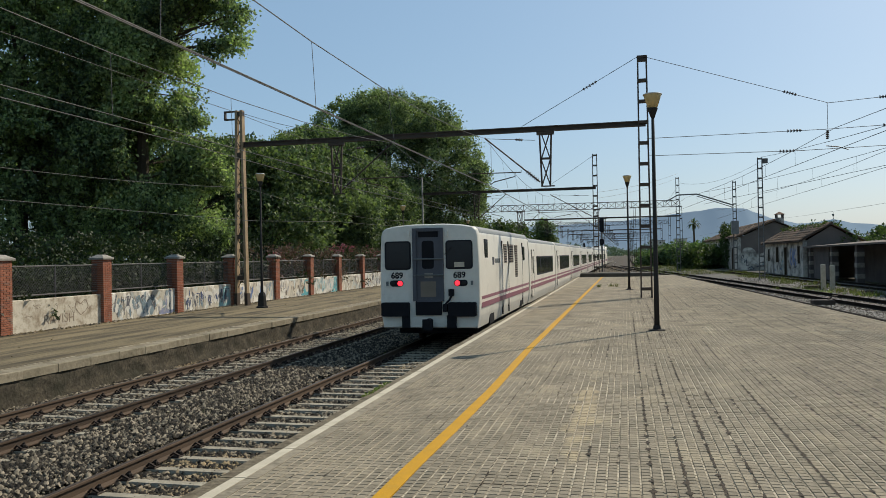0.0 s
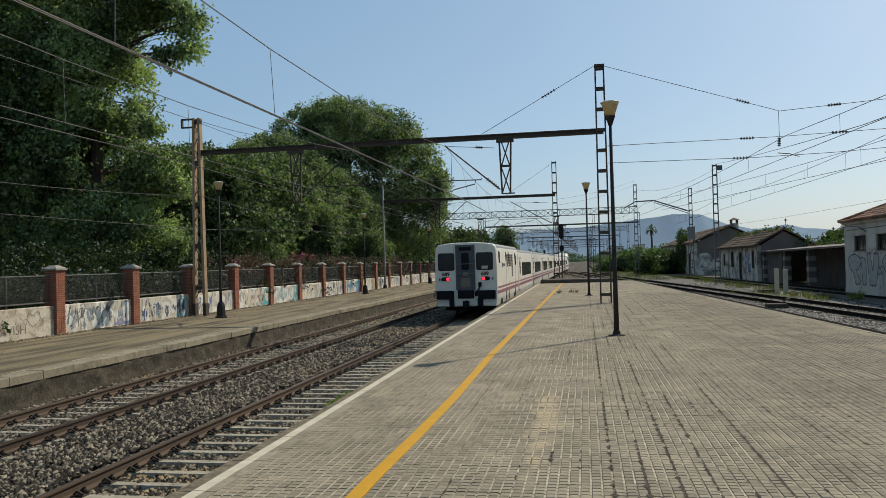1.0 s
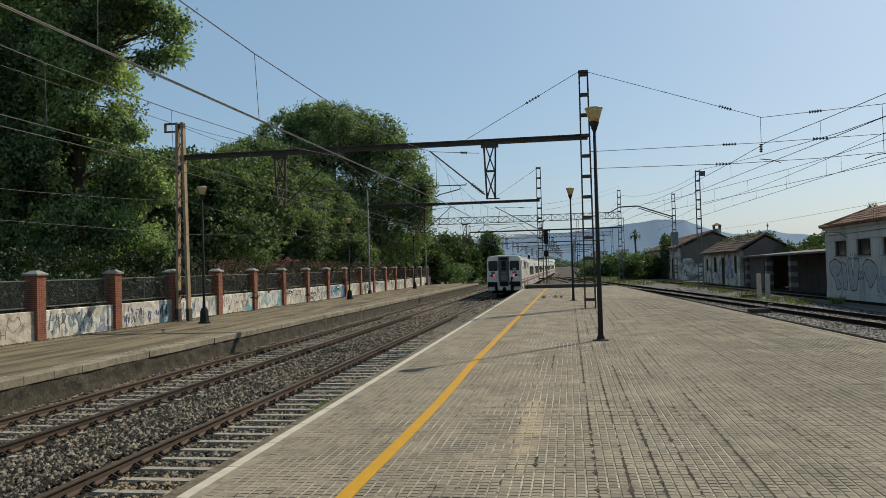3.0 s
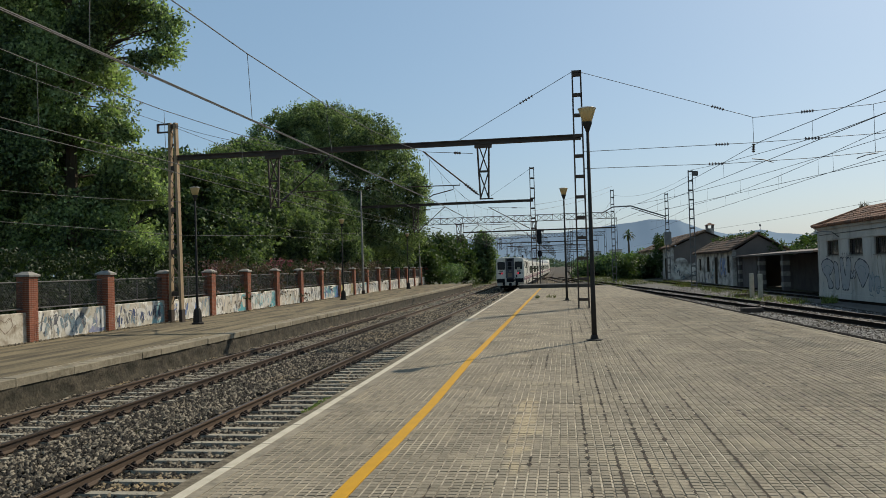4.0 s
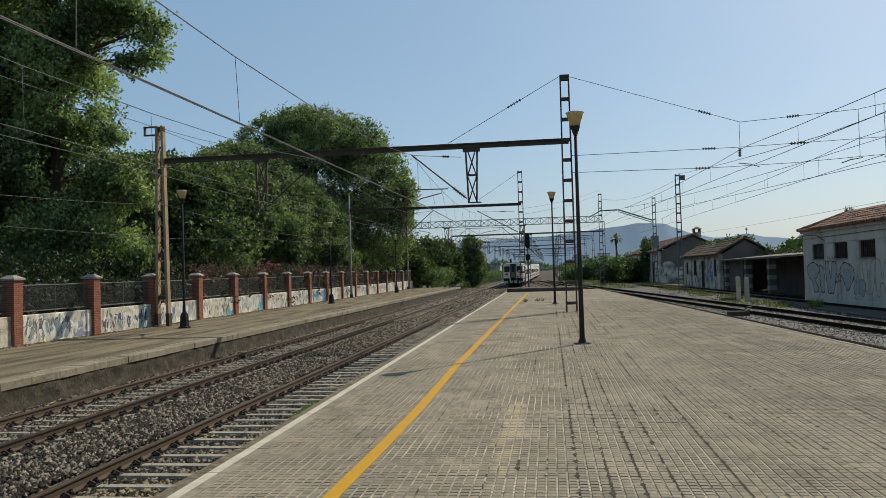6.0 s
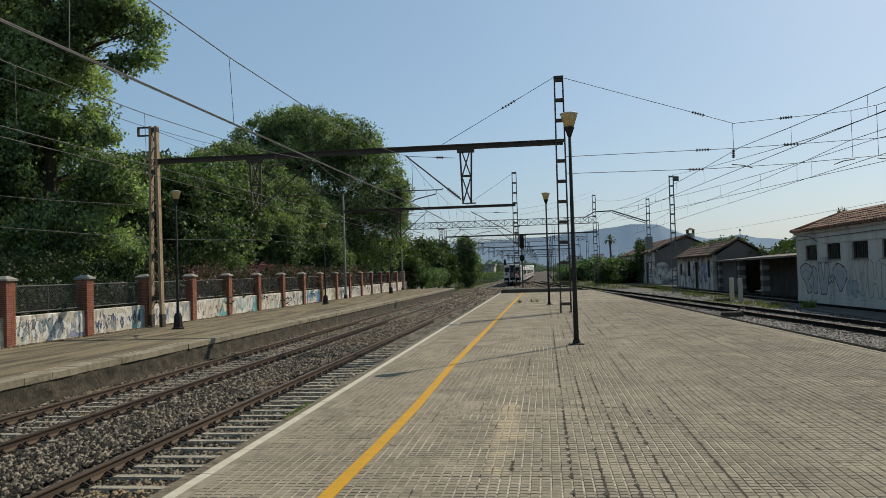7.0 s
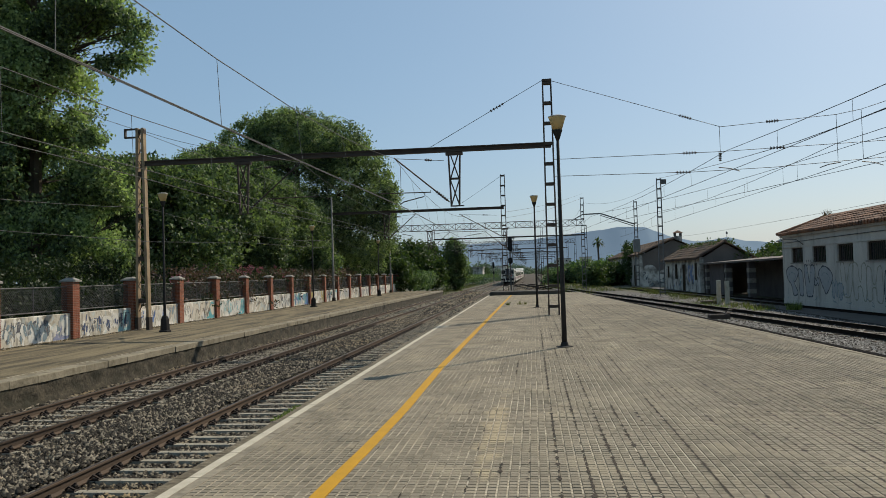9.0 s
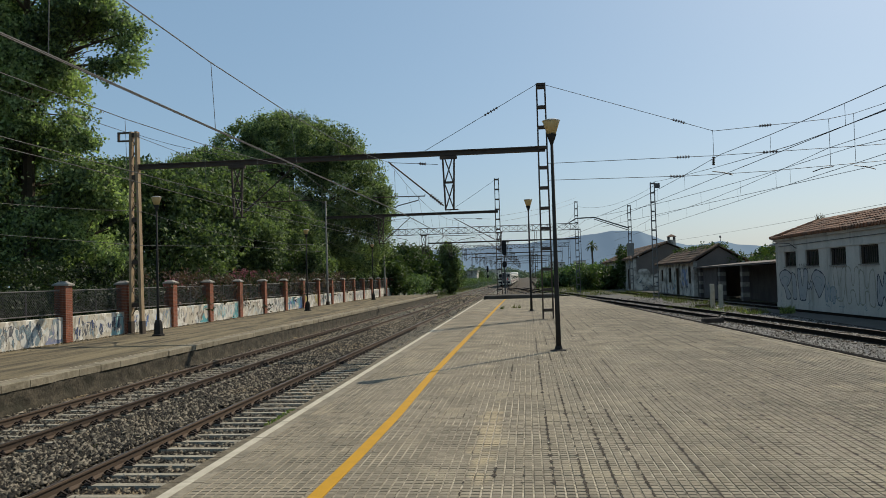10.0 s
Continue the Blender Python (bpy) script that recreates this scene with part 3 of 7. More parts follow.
fastening = fastening.mesh("rail_fastening", M["clip"])
sleeper = Geo().add(
    [(-1.25, -0.13, -0.2), (1.25, -0.13, -0.2), (1.25, 0.13, -0.2), (-1.25, 0.13, -0.2),
     (-1.25, -0.07, 0.0), (1.25, -0.07, 0.0), (1.25, 0.07, 0.0), (-1.25, 0.07, 0.0)],
    [(3, 2, 1, 0), (4, 5, 6, 7), (0, 1, 5, 4), (1, 2, 6, 5), (2, 3, 7, 6), (3, 0, 4, 7)]).mesh("sleeper", M["sleeper"])
for track, cx in ((A, TRACK_A), (B, TRACK_B)):
    for k in range(-39, 110):
        tie = part("sleeper", sleeper, M["sleeper"], track, at=pose(cx + random.uniform(-0.02, 0.02), 3.0 + 0.575 * k, RAIL - 0.165, 0, 0, random.uniform(-0.4, 0.4)))
        if -4 < k < 70:
            for s in (-1, 1):
                part("rail_fastening", fastening, None, tie, at=pose(cx + s * GAUGE - tie.matrix_basis.translation.x, 0, 0))
    g = Geo()
    for k in range(110, 500):
        y = 3.0 + 0.575 * k
        g.box(cx - 1.25, cx + 1.25, y - 0.11, y + 0.11, RAIL - 0.36, RAIL - 0.165)
    tagged(part("far_sleepers", g, M["sleeper"], track, "pale concrete sleepers"), kind="stuff")


# ---- boundary wall with brick pillars ----
PILLARS = [19.3 + 4.55 * k for k in range(-2, 19)]


def boundary_wall():
    w = thing("wall_boundary", "low white plastered wall covered with graffiti between brick pillars", "wall", kind="structure")
    for a, b in zip(PILLARS, PILLARS[1:]):
        g = Geo()
        g.bevel_box(WALL_X - 0.12, WALL_X + 0.12, a + 0.22, b - 0.22, LEFT - 0.02, LEFT + 0.98, 0.02)
        part("wall_panel", g, M["plaster" if a == PILLARS[2] else "graffiti_plaster"], w)
    return w


wall = boundary_wall()


def pillar_rough(y):
    t = thing("brick_pillar", "red brick pillar with a grey stone cap in the boundary wall", "pillar", "pillars of the boundary wall", at=(WALL_X, y, LEFT))
    g = Geo()
    g.box(-0.215, 0.215, -0.215, 0.215, -0.02, 2.16)
    part("shaft", g, M["mortar"], t, "mortar core")
    g = Geo()
    for c in range(33):
        z = 0.005 + c * 0.0655
        off = 0.11 if c % 2 else 0.0
        for face in range(4):
            m = Matrix.Rotation(face * math.pi / 2, 4, "Z")
            cuts = [-0.235, -0.115 + off, 0.005 + off, 0.225] if off else [-0.235, 0.0, 0.225]
            for a, b in zip(cuts, cuts[1:]):
                g.box(a + 0.004, b - 0.004, -0.235, -0.21, z, z + 0.055, m)
    tagged(part("brickwork", g, M["brick"], t, "red bricks"), kind="stuff")
    g = Geo()
    g.add([(-0.29, -0.29, 2.16), (0.29, -0.29, 2.16), (0.29, 0.29, 2.16), (-0.29, 0.29, 2.16),
           (-0.29, -0.29, 2.22), (0.29, -0.29, 2.22), (0.29, 0.29, 2.22), (-0.29, 0.29, 2.22),
           (-0.1, -0.1, 2.33), (0.1, -0.1, 2.33), (0.1, 0.1, 2.33), (-0.1, 0.1, 2.33)],
          [(3, 2, 1, 0), (8, 9, 10, 11), (0, 1, 5, 4), (1, 2, 6, 5), (2, 3, 7, 6), (3, 0, 4, 7), (4, 5, 9, 8), (5, 6, 10, 9), (6, 7, 11, 10), (7, 4, 8, 11)])
    part("cap", g, M["cap"], t, "grey stone cap")
    return t


brick_meshes = {}


def brick_mesh(length):
    """One brick face, shared by all bricks of its length."""
    k = round(length, 3)
    if k not in brick_meshes:
        brick_meshes[k] = Geo().bevel_box(-k / 2, k / 2, -0.0275, 0.0275, 0, 0.03, 0.004).mesh("brick", M["brick"])
    return brick_meshes[k]


def pillar_bricks(y):
    """A pillar whose visible bricks are single pieces."""
    t = thing("brick_pillar", "red brick pillar with a grey stone cap in the boundary wall", "pillar", "pillars of the boundary wall", at=(WALL_X, y, LEFT))
    core = part("shaft", Geo().box(-0.215, 0.215, -0.215, 0.215, -0.02, 2.16), M["mortar"], t, "pale mortar core")
    for c in range(33):
        z = 0.0325 + c * 0.0655
        cuts = [-0.235, -0.005, 0.225] if c % 2 else [-0.235, -0.12, 0.11, 0.225]
        for face in (0, 1, 3):
            m = Matrix.Rotation(face * math.pi / 2, 4, "Z")
            for a, b in zip(cuts, cuts[1:]):
                at = m @ Matrix.Translation(((a + b) / 2, -0.205, z)) @ Matrix.Rotation(math.pi / 2, 4, "X")
                part("brick", brick_mesh(b - a - 0.009), None, core, at=at)
    return t


first_pillar = pillar_rough(PILLARS[0])
cap_mesh = next(o.data for o in first_pillar.children if o.name.startswith("cap"))
for i, y in enumerate(PILLARS[1:]):
    if 1 <= i <= 3:
        part("cap", cap_mesh, None, pillar_bricks(y), "grey stone cap")
    else:
        copy_thing(first_pillar, pose(WALL_X, y, LEFT))


def fence_panel(length):
    t = thing("fence_panel", "dark chain-link fence panel on the boundary wall", "fence", "fence panels of the boundary wall", at=(WALL_X, 0, LEFT + 0.98))
    g = Geo()
    g.tube([(0, 0, 1.0), (0, length, 1.0)], 0.022, 6)
    part("top_rail", g, M["iron_grey"], t, "grey steel tube")
    g = Geo()
    g.tube([(0, 0, 0.12), (0, length, 0.12)], 0.022, 6)
    part("bottom_rail", g, M["iron_grey"], t)
    g = Geo()
    g.tube([(0, length / 2, -0.02), (0, length / 2, 1.06)], 0.025, 6)
    part("post", g, M["iron_grey"], t)
    g = Geo()
    step, z0, z1 = 0.11, 0.12, 1.0
    n = int(length / step)
    h = z1 - z0
    for k in range(-int(h / step), n):
        for s in (1, -1):
            ya, yb = k * step, k * step + h
            za, zb = (z0, z1) if s > 0 else (z1, z0)
            if ya < 0:
                za += s * -ya
                ya = 0
            if yb > length:
                zb -= s * (yb - length)
                yb = length
            if yb > ya:
                g.beam((0, ya, za), (0, yb, zb), 0.008, 0.008)
    part("mesh", g, M["mesh_wire"], t, "dark wire mesh")
    return t


first_fence = fence_panel(4.55 - 0.47)
for k, y in enumerate(PILLARS[:-1]):
    m = pose(WALL_X, y + 0.235, LEFT + 0.98)
    if k == 0:
        first_fence.matrix_basis = m
    else:
        copy_thing(first_fence, m)


# ---- lamps ----
def street_lamp(at, height, pedestal):
    t = thing("street_lamp", "dark platform lamp post with a yellowed cone shade", "lamp post", "platform lamps", at=at)
    g = Geo()
    if pedestal:
        g.ring([(0.26, 0), (0.26, 0.06), (0.2, 0.08), (0.17, 0.5), (0.13, 0.62), (0.1, 0.66)], 8)
    else:
        g.ring([(0.2, 0), (0.2, 0.015), (0.1, 0.03), (0.075, 0.12)], 10)
    part("base", g, M["lamp_dark"], t, smooth=False)
    g = Geo()
    g.ring([(0.062, 0.05), (0.055, 1.2), (0.035, height - 0.55)], 10)
    part("stem", g, M["lamp_dark"], t, smooth=True)
    g = Geo()
    g.ring([(0.04, height - 0.57), (0.075, height - 0.47), (0.115, height - 0.36), (0.12, height - 0.34)], 16)
    part("lamp_holder", g, M["lamp_dark"], t, "dark metal cup", smooth=True)
    g = Geo()
    g.ring([(0.105, height - 0.34), (0.205, height - 0.035), (0.205, height - 0.03)], 20)
    part("shade", g, M["lamp_cone"], t, "yellowed translucent plastic cone", smooth=True)
    g = Geo()
    g.ring([(0.216, height - 0.03), (0.22, height - 0.015), (0.15, height + 0.012), (0.02, height + 0.02)], 20)
    part("lid", g, M["lamp_cap"], t, "pale lid", smooth=True)
    return t


street_lamp((0.68, 18.96, 0), 5.50, False)
street_lamp((0.15, 40.0, 0), 5.64, False)
for x, y in ((-15.2, 31.2), (-15.5, 54.5), (-15.8, 80.0)):
    street_lamp((x, y, LEFT), 5.75, True)


# ---- catenary portals ----
def lattice_mast(name, at, height, mat, width=0.42, depth=0.22, taper=0.8, step=0.8, label="", group="catenary masts"):
    t = thing(name, label, "catenary mast", group, at=at)
    for s in (-1, 1):
        g = Geo()
        a, b = s * width / 2, s * width / 2 * taper
        g.beam((a, 0, -0.4), (b, 0, height), 0.06, depth)
        part("leg", g, mat, t)
    n = int((height - 0.4) / step)
    for k in range(n + 1):
        z = 0.35 + k * (height - 0.45) / n
        w = width * (1 - (1 - taper) * z / height)
        g = Geo()
        g.box(-w / 2 - 0.02, w / 2 + 0.02, -depth / 2 - 0.01, depth / 2 + 0.01, z - 0.06, z + 0.06)
        part("batten", g, mat, t)
    return t


MAST_1 = (0.80, 32.9)
m1 = lattice_mast("catenary_mast", (MAST_1[0], MAST_1[1], 0), 9.72, M["iron_brown"], label="dark brown batten-plated catenary mast on the platform")
m2 = lattice_mast("catenary_mast", (-2.35, 66.8, -0.5), 10.6, M["iron_brown"], label="dark brown batten-plated catenary mast past the platform end")


def hanger(portal, x, z0, z1):
    """A latticed drop post under the portal beam, its legs and braces single pieces."""
    mid, iron = (z0 + z1) / 2, M["iron_brown"]
    plate = part("hanger", Geo().box(x - 0.36, x + 0.36, -0.09, 0.09, z0 - 0.16, z0 - 0.03), iron, portal, "latticed drop post")
    for s in (-0.17, 0.17):
        part("leg", Geo().beam((x + s * 1.45, 0, z0), (x + s, 0, z1), 0.07, 0.08), iron, plate)
    part("foot_bar", Geo().beam((x - 0.21, 0, z1), (x + 0.36, 0, z1), 0.06, 0.05), iron, plate)
    part("cross_bar", Geo().beam((x - 0.2, 0, mid), (x + 0.2, 0, mid), 0.05, 0.09), iron, plate)
    for za, zb in ((z0, mid), (mid, z1)):
        part("brace", Geo().beam((x - 0.2, 0, za), (x + 0.18, 0, zb), 0.04, 0.05), iron, plate)
        part("brace", Geo().beam((x + 0.2, 0.03, za), (x - 0.18, 0.03, zb), 0.04, 0.05), iron, plate)


def cantilever(portal, x, z, reach):
    """An insulated bracket from the drop post foot up to the messenger wire, with its top tie, registration tube and steady arm."""
    k, s = abs(reach) / 2.33, (1 if reach > 0 else -1)

    def at(d, h):
        return (x + s * d * k, 0, z + h)

    g = Geo()
    g.tube([at(0.05, 0.05), at(2.36, 2.0)], 0.032, 6)
    g.tube([at(0.83, 0.56), at(0.83, 0.49), at(3.05, 0.51)], 0.022, 6)
    g.tube([at(2.14, 0.02), at(2.0, 0.12), at(1.12, 0.32), at(1.08, 0.49)], 0.022, 6)
    g.tube([at(2.10, 1.62), at(2.10, 0.50)], 0.010, 5)
    g.tube([at(2.33, 1.97), at(0.25, 1.80)], 0.012, 5)
    b = part("bracket", g, M["iron_brown"], portal, "tubular bracket arm")
    for d0, h0, d1, h1, r, n in ((0.12, 0.11, 0.62, 0.53, 0.085, 6), (0.75, 1.84, 1.05, 1.865, 0.07, 3)):
        g = Geo()
        a, e = Vector(at(d0, h0)), Vector(at(d1, h1))
        for j in range(n):
            c = a.lerp(e, (j + 0.5) / n)
            q = (e - a).normalized() * 0.022
            g.tube([c - q, c + q], r, 8, r * 0.55)
        g.tube([a, e], 0.03, 6)
        part("insulator", g, M["insulator"], b, "dark ribbed insulator")


def portal(y, x0, x1, z, drops, truss=False):
    t = thing("catenary_portal", "dark steel catenary portal beam over the main tracks", "catenary portal", "catenary portals", at=(0, y, 0))
    g = Geo()
    if truss:
        n = int((x1 - x0) / 0.9)
        g.beam((x0, 0, z), (x1, 0, z), 0.09, 0.07)
        g.beam((x0, 0, z + 0.75), (x1, 0, z + 0.75), 0.09, 0.07)
        for k in range(n):
            xa, xb = x0 + (x1 - x0) * k / n, x0 + (x1 - x0) * (k + 1) / n
            g.beam((xa, 0, z), (xb, 0, z + 0.75), 0.05, 0.05)
            g.beam((xa, 0, z + 0.75), (xb, 0, z), 0.05, 0.05)
            g.beam((xa, 0, z), (xa, 0, z + 0.75), 0.05, 0.05)
    else:
        g.box(x0, x1, -0.1, 0.1, z - 0.02, z + 0.02)
        g.box(x0, x1, -0.1, 0.1, z + 0.16, z + 0.20)
        g.box(x0, x1, -0.03, 0.03, z, z + 0.18)
    part("beam", g, M["iron_brown"], t, "dark steel crossbeam")
    for x, side in drops:
        hanger(t, x, z, z - 2.3)
        cantilever(t, x + side * 0.2, z - 2.17, side * 2.33)
    return t


portal(32.9, -17.0, 0.9, 6.95, [(-3.15, -1), (-12.35, 1)])
p2 = portal(66.8, -17.2, -2.3, 7.2, [(-12.4, 1)])
cantilever(p2, -2.55, 4.87, -3.5)
p3 = portal(95.0, -17.3, 6.2, 7.1, [(-3.2, -1), (-12.4, 1)], truss=True)
for y in (128, 160, 195, 230, 270, 310, 360):
    portal(y, -16.0, 8.5, 7.4, [(-3.2, -1), (-12.4, 1)], truss=y in (160, 270))
    for x in (-16.0, 8.5, 1.5):
        lattice_mast("catenary_mast", (x, y, -0.95), 10.0, M["iron_brown"], step=1.6, label="grey lattice catenary mast along the line")


def tan_pole(at, height):
    t = thing("catenary_mast", "weathered tan twin-channel catenary mast on the side platform", "catenary mast", "catenary masts", at=at)
    for s in (-1, 1):
        g = Geo()
        g.beam((s * 0.24, 0, 0.55), (s * 0.12, 0, height), 0.11, 0.26)
        part("leg", g, M["pole_tan"], t)
        part("foot", Geo().beam((s * 0.255, 0, -0.1), (s * 0.25, 0, 0.55), 0.15, 0.30), M["iron_brown"], t, "dark painted foot")
    for k in range(5):
        g = Geo()
        z = 1.25 + k * (height - 1.4) / 4
        g.box(-0.19, 0.19, -0.11, 0.11, z - 0.09, z + 0.09)
        part("batten", g, M["iron_brown"], t)
    for k in range(14):
        za, zb = 0.8 + k * (height - 1.0) / 14, 0.8 + (k + 1) * (height - 1.0) / 14
        sx = 0.17 if k % 2 else -0.17
        part("lacing_bar", Geo().beam((sx, -0.08, za), (-sx, -0.08, zb), 0.045, 0.02), M["iron_brown"], t)
        part("lacing_bar", Geo().beam((-sx, 0.08, za), (sx, 0.08, zb), 0.045, 0.02), M["iron_brown"], t)
    f = Geo()
    f.box(-0.75, -0.18, -0.06, 0.06, height - 0.06, height)
    f.box(-0.75, -0.18, -0.06, 0.06, height - 0.42, height - 0.36)
    f.box(-0.75, -0.68, -0.06, 0.06, height - 0.36, height - 0.06)
    part("head_frame", f, M["iron_brown"], t, "dark wire bracket at the head")
    return t


tan_pole((-17.0, 32.9, LEFT), 8.86)


def slim_pole(at, height):
    t = thing("concrete_pole", "slim pale concrete pole behind the side platform", "pole", "slim poles along the side platform", at=at)
    part("shaft", Geo().ring([(0.11, -0.3), (0.10, 1.0), (0.07, height)], 10), M["cap"], t, smooth=True)
    part("base", Geo().ring([(0.17, -0.2), (0.17, 0.25), (0.12, 0.32)], 10), M["iron_brown"], t, "dark collar at the foot")
    part("head", Geo().box(-0.35, 0.08, -0.04, 0.04, height - 0.12, height - 0.04), M["iron_brown"], t, "short iron wire arm")
    return t


slim_pole((-17.2, 66.8, LEFT), 9.0)
slim_pole((-17.3, 95.0, LEFT), 8.6)
lattice_mast("catenary_mast", (6.0, 95.0, GROUND), 11.1, M["iron_grey"], label="grey lattice catenary mast beside the siding")
pole_t = lattice_mast("catenary_mast", (12.2, 95.0, GROUND), 10.4, M["iron_grey"], label="grey lattice catenary mast with a transformer box")
part("transformer_box", Geo().bevel_box(-0.38, 0.38, -0.35, 0.35, 4.4, 5.9, 0.05), M["box_grey"], pole_t, "grey transformer box")
mast_r = lattice_mast("catenary_mast", (11.05, 70.0, GROUND), 10.2, M["iron_grey"], label="grey lattice catenary mast beside the siding")
part("mast_head", Geo().box(0.2, 0.62, -0.12, 0.12, 9.7, 10.1), M["iron_grey"], mast_r, "wire clamp at the mast head")
part("mast_head", Geo().box(-0.2, 0.2, -0.12, 0.12, 9.66, 9.78), M["iron_brown"], m1)
bracket = thing("portal_bracket", "bent steel bracket beam joining two catenary masts", "catenary portal", "catenary portals", at=(0, 95, 0))
g = Geo()
g.beam((6.0, 0, 8.42), (8.1, 0, 8.47), 0.12, 0.14)
g.beam((8.1, 0, 8.47), (12.1, 0, 7.05), 0.12, 0.14)
g.beam((8.1, 0, 8.25), (12.1, 0, 6.80), 0.08, 0.08)
g.beam((4.7, 0, 7.7), (6.0, 0, 8.42), 0.1, 0.12)
part("beam", g, M["iron_grey"], bracket)


# ---- wires ----
def catenary(points, gap, sag, spans=8, twin=0.0, radius=0.012, over=None, label="overhead contact wire with its messenger wire and droppers"):
    """Messenger, contact wire and droppers through support points (x, y, contact height)."""
    t = thing("overhead_line", label, "overhead line", "overhead lines")
    mes, con, drop = [], [], []
    for i, ((xa, ya, za), (xb, yb, zb)) in enumerate(zip(points, points[1:])):
        for k in range(spans):
            u = k / spans
            x, y, z = xa + (xb - xa) * u, ya + (yb - ya) * u, za + (zb - za) * u
            con.append((x, y, z))
            mz = z + gap - sag * 4 * u * (1 - u)
            mx = over[i % 2] + (over[(i + 1) % 2] - over[i % 2]) * u if over else x
            mes.append((mx, y, mz))
            if k:
                drop.append(((mx, y, mz), (x, y, z)))
    con.append(points[-1])
    mes.append((over[(len(points) - 1) % 2] if over else points[-1][0], points[-1][1], points[-1][2] + gap))
    part("messenger_wire", Geo().tube(mes, radius, 5), M["wire"], t)
    part("contact_wire", Geo().tube(con, radius, 5), M["wire"], t)
    if twin:
        part("contact_wire", Geo().tube([(x + twin, y, z - 0.01) for x, y, z in con], radius, 5), M["wire"], t)
    for a, b in drop:
        part("dropper", Geo().tube([a, b], 0.006, 4), M["wire"], t)
    return t


def span_wire(name, label, pts, sag=0.0, r=0.011, mat="wire"):
    """A single wire hung through pts."""
    line = []
    for a, b in zip(pts, pts[1:]):
        for k in range(10):
            u = k / 10
            line.append(tuple(a[i] + (b[i] - a[i]) * u - (sag * 4 * u * (1 - u) if i == 2 else 0) for i in range(3)))
    line.append(pts[-1])
    return thing(name, label, "wire", "line wires", geo=Geo().tube(line, r, 5), mat=M[mat])


ZC = 4.61
SUP = (-6.0, 32.9, 66.8, 95.0, 128, 160, 195, 230, 270, 310, 360)
catenary([(TRACK_A + (-0.15 if i % 2 else 0.2), y, ZC if y > 0 else ZC - 0.14) for i, y in enumerate((-40.0, *SUP))], 2.15, 0.93, twin=0.06, radius=0.0105, over=(-5.69, -5.3))
far_line = catenary([(TRACK_B + (0.1 if i % 2 else -0.1), y, ZC + 0.05) for i, y in enumerate((-40.0, *SUP))], 2.1, 0.89, radius=0.0105, over=(-9.78, -9.55))
part("contact_wire", Geo().tube([(TRACK_B - 0.1, -40, 4.5), (TRACK_B, 16, 4.46), (TRACK_B, 24.6, 4.34), (TRACK_B, 32.9, 4.36), (TRACK_B + 0.1, 66.8, 4.5)], 0.0105, 5), M["wire"], far_line, "second contact wire")
catenary([(10.4 - 0.075 * y, y, 5.62) for y in (-4.0, 32.9, 70.0, 95.0, 128.0)], 0.85, 0.3, 7)
catenary([(20.06 - 0.21 * y, y, 5.62) for y in (-4.0, 32.9, 66.0)], 0.95, 0.25, 7)
catenary([(13.1 - 0.029 * y, y, 5.6) for y in (-4.0, 32.9, 70.0, 95.0)], 0.95, 0.3, 6)
span_wire("telephone_wire", "thin telephone wire along the boundary wall", [(-16.75, y, 5.1) for y in (-2.0, 32.9, 66.5, 95.0)], 0.64, 0.010)
span_wire("telephone_wire", "thin telephone wire along the boundary wall", [(-16.75, -5.0, 3.62), (-16.75, 32.9, 3.6), (-16.75, 44.0, 4.0), (-17.0, 66.5, 4.3)], 0.02, 0.010)
span_wire("feeder_wire", "feeder wire on the mast heads", [(-17.4, -5.0, 8.62), (-17.35, 32.6, 8.6), (-17.35, 66.5, 8.6), (-17.35, 95.0, 8.4), (-17.35, 130.0, 8.4)], 0.12, 0.012)
span_wire("stay_wire", "stay wire from the tan mast to the portal beam", [(-16.9, 32.9, 8.5), (-12.48, 32.9, 7.35)], 0.12, 0.010)
span_wire("stay_wire", "stay wire from the mast head to the portal beam", [(-2.45, 66.8, 10.0), (-6.7, 66.8, 7.3)], 0.03, 0.012)
span_wire("telephone_wire", "thin telephone wire to the old houses", [(17.6, 0, 4.6), (17.2, 40, 4.75), (16.8, 92, 5.3), (13, 200, 5.0)], 0.1, 0.009)
span_wire("feeder_wire", "feeder wire between the yard masts", [(11.4, 70, 9.4), (6.3, 95, 9.8), (4, 160, 8.5)], 0.8, 0.011)
span_wire("anchor_wire", "anchor wire from a yard mast down to the siding contact wire", [(11.09, 70.0, 9.6), (8.45, 26.0, 5.68), (10.0, 5.0, 5.66)], 0.1, 0.012)
for z in (6.4, 6.9):
    span_wire("feeder_wire", "feeder wire between the mast heads past the platform end", [(-2.3, 66.8, z), (6.05, 95, z + 4.0)], 0.25, 0.011)


def insulator(parent, a, b, r=0.07):
    """A string of discs between a and b."""
    a, b = Vector(a), Vector(b)
    g = Geo()
    n = 5
    for k in range(n):
        c = a + (b - a) * ((k + 0.5) / n)
        d = (b - a).normalized() * 0.022
        g.tube([c - d, c + d], r, 8, r * 0.6)
    g.tube([a, b], 0.018, 5)
    part("insulator", g, M["insulator"], parent, "dark disc insulator")


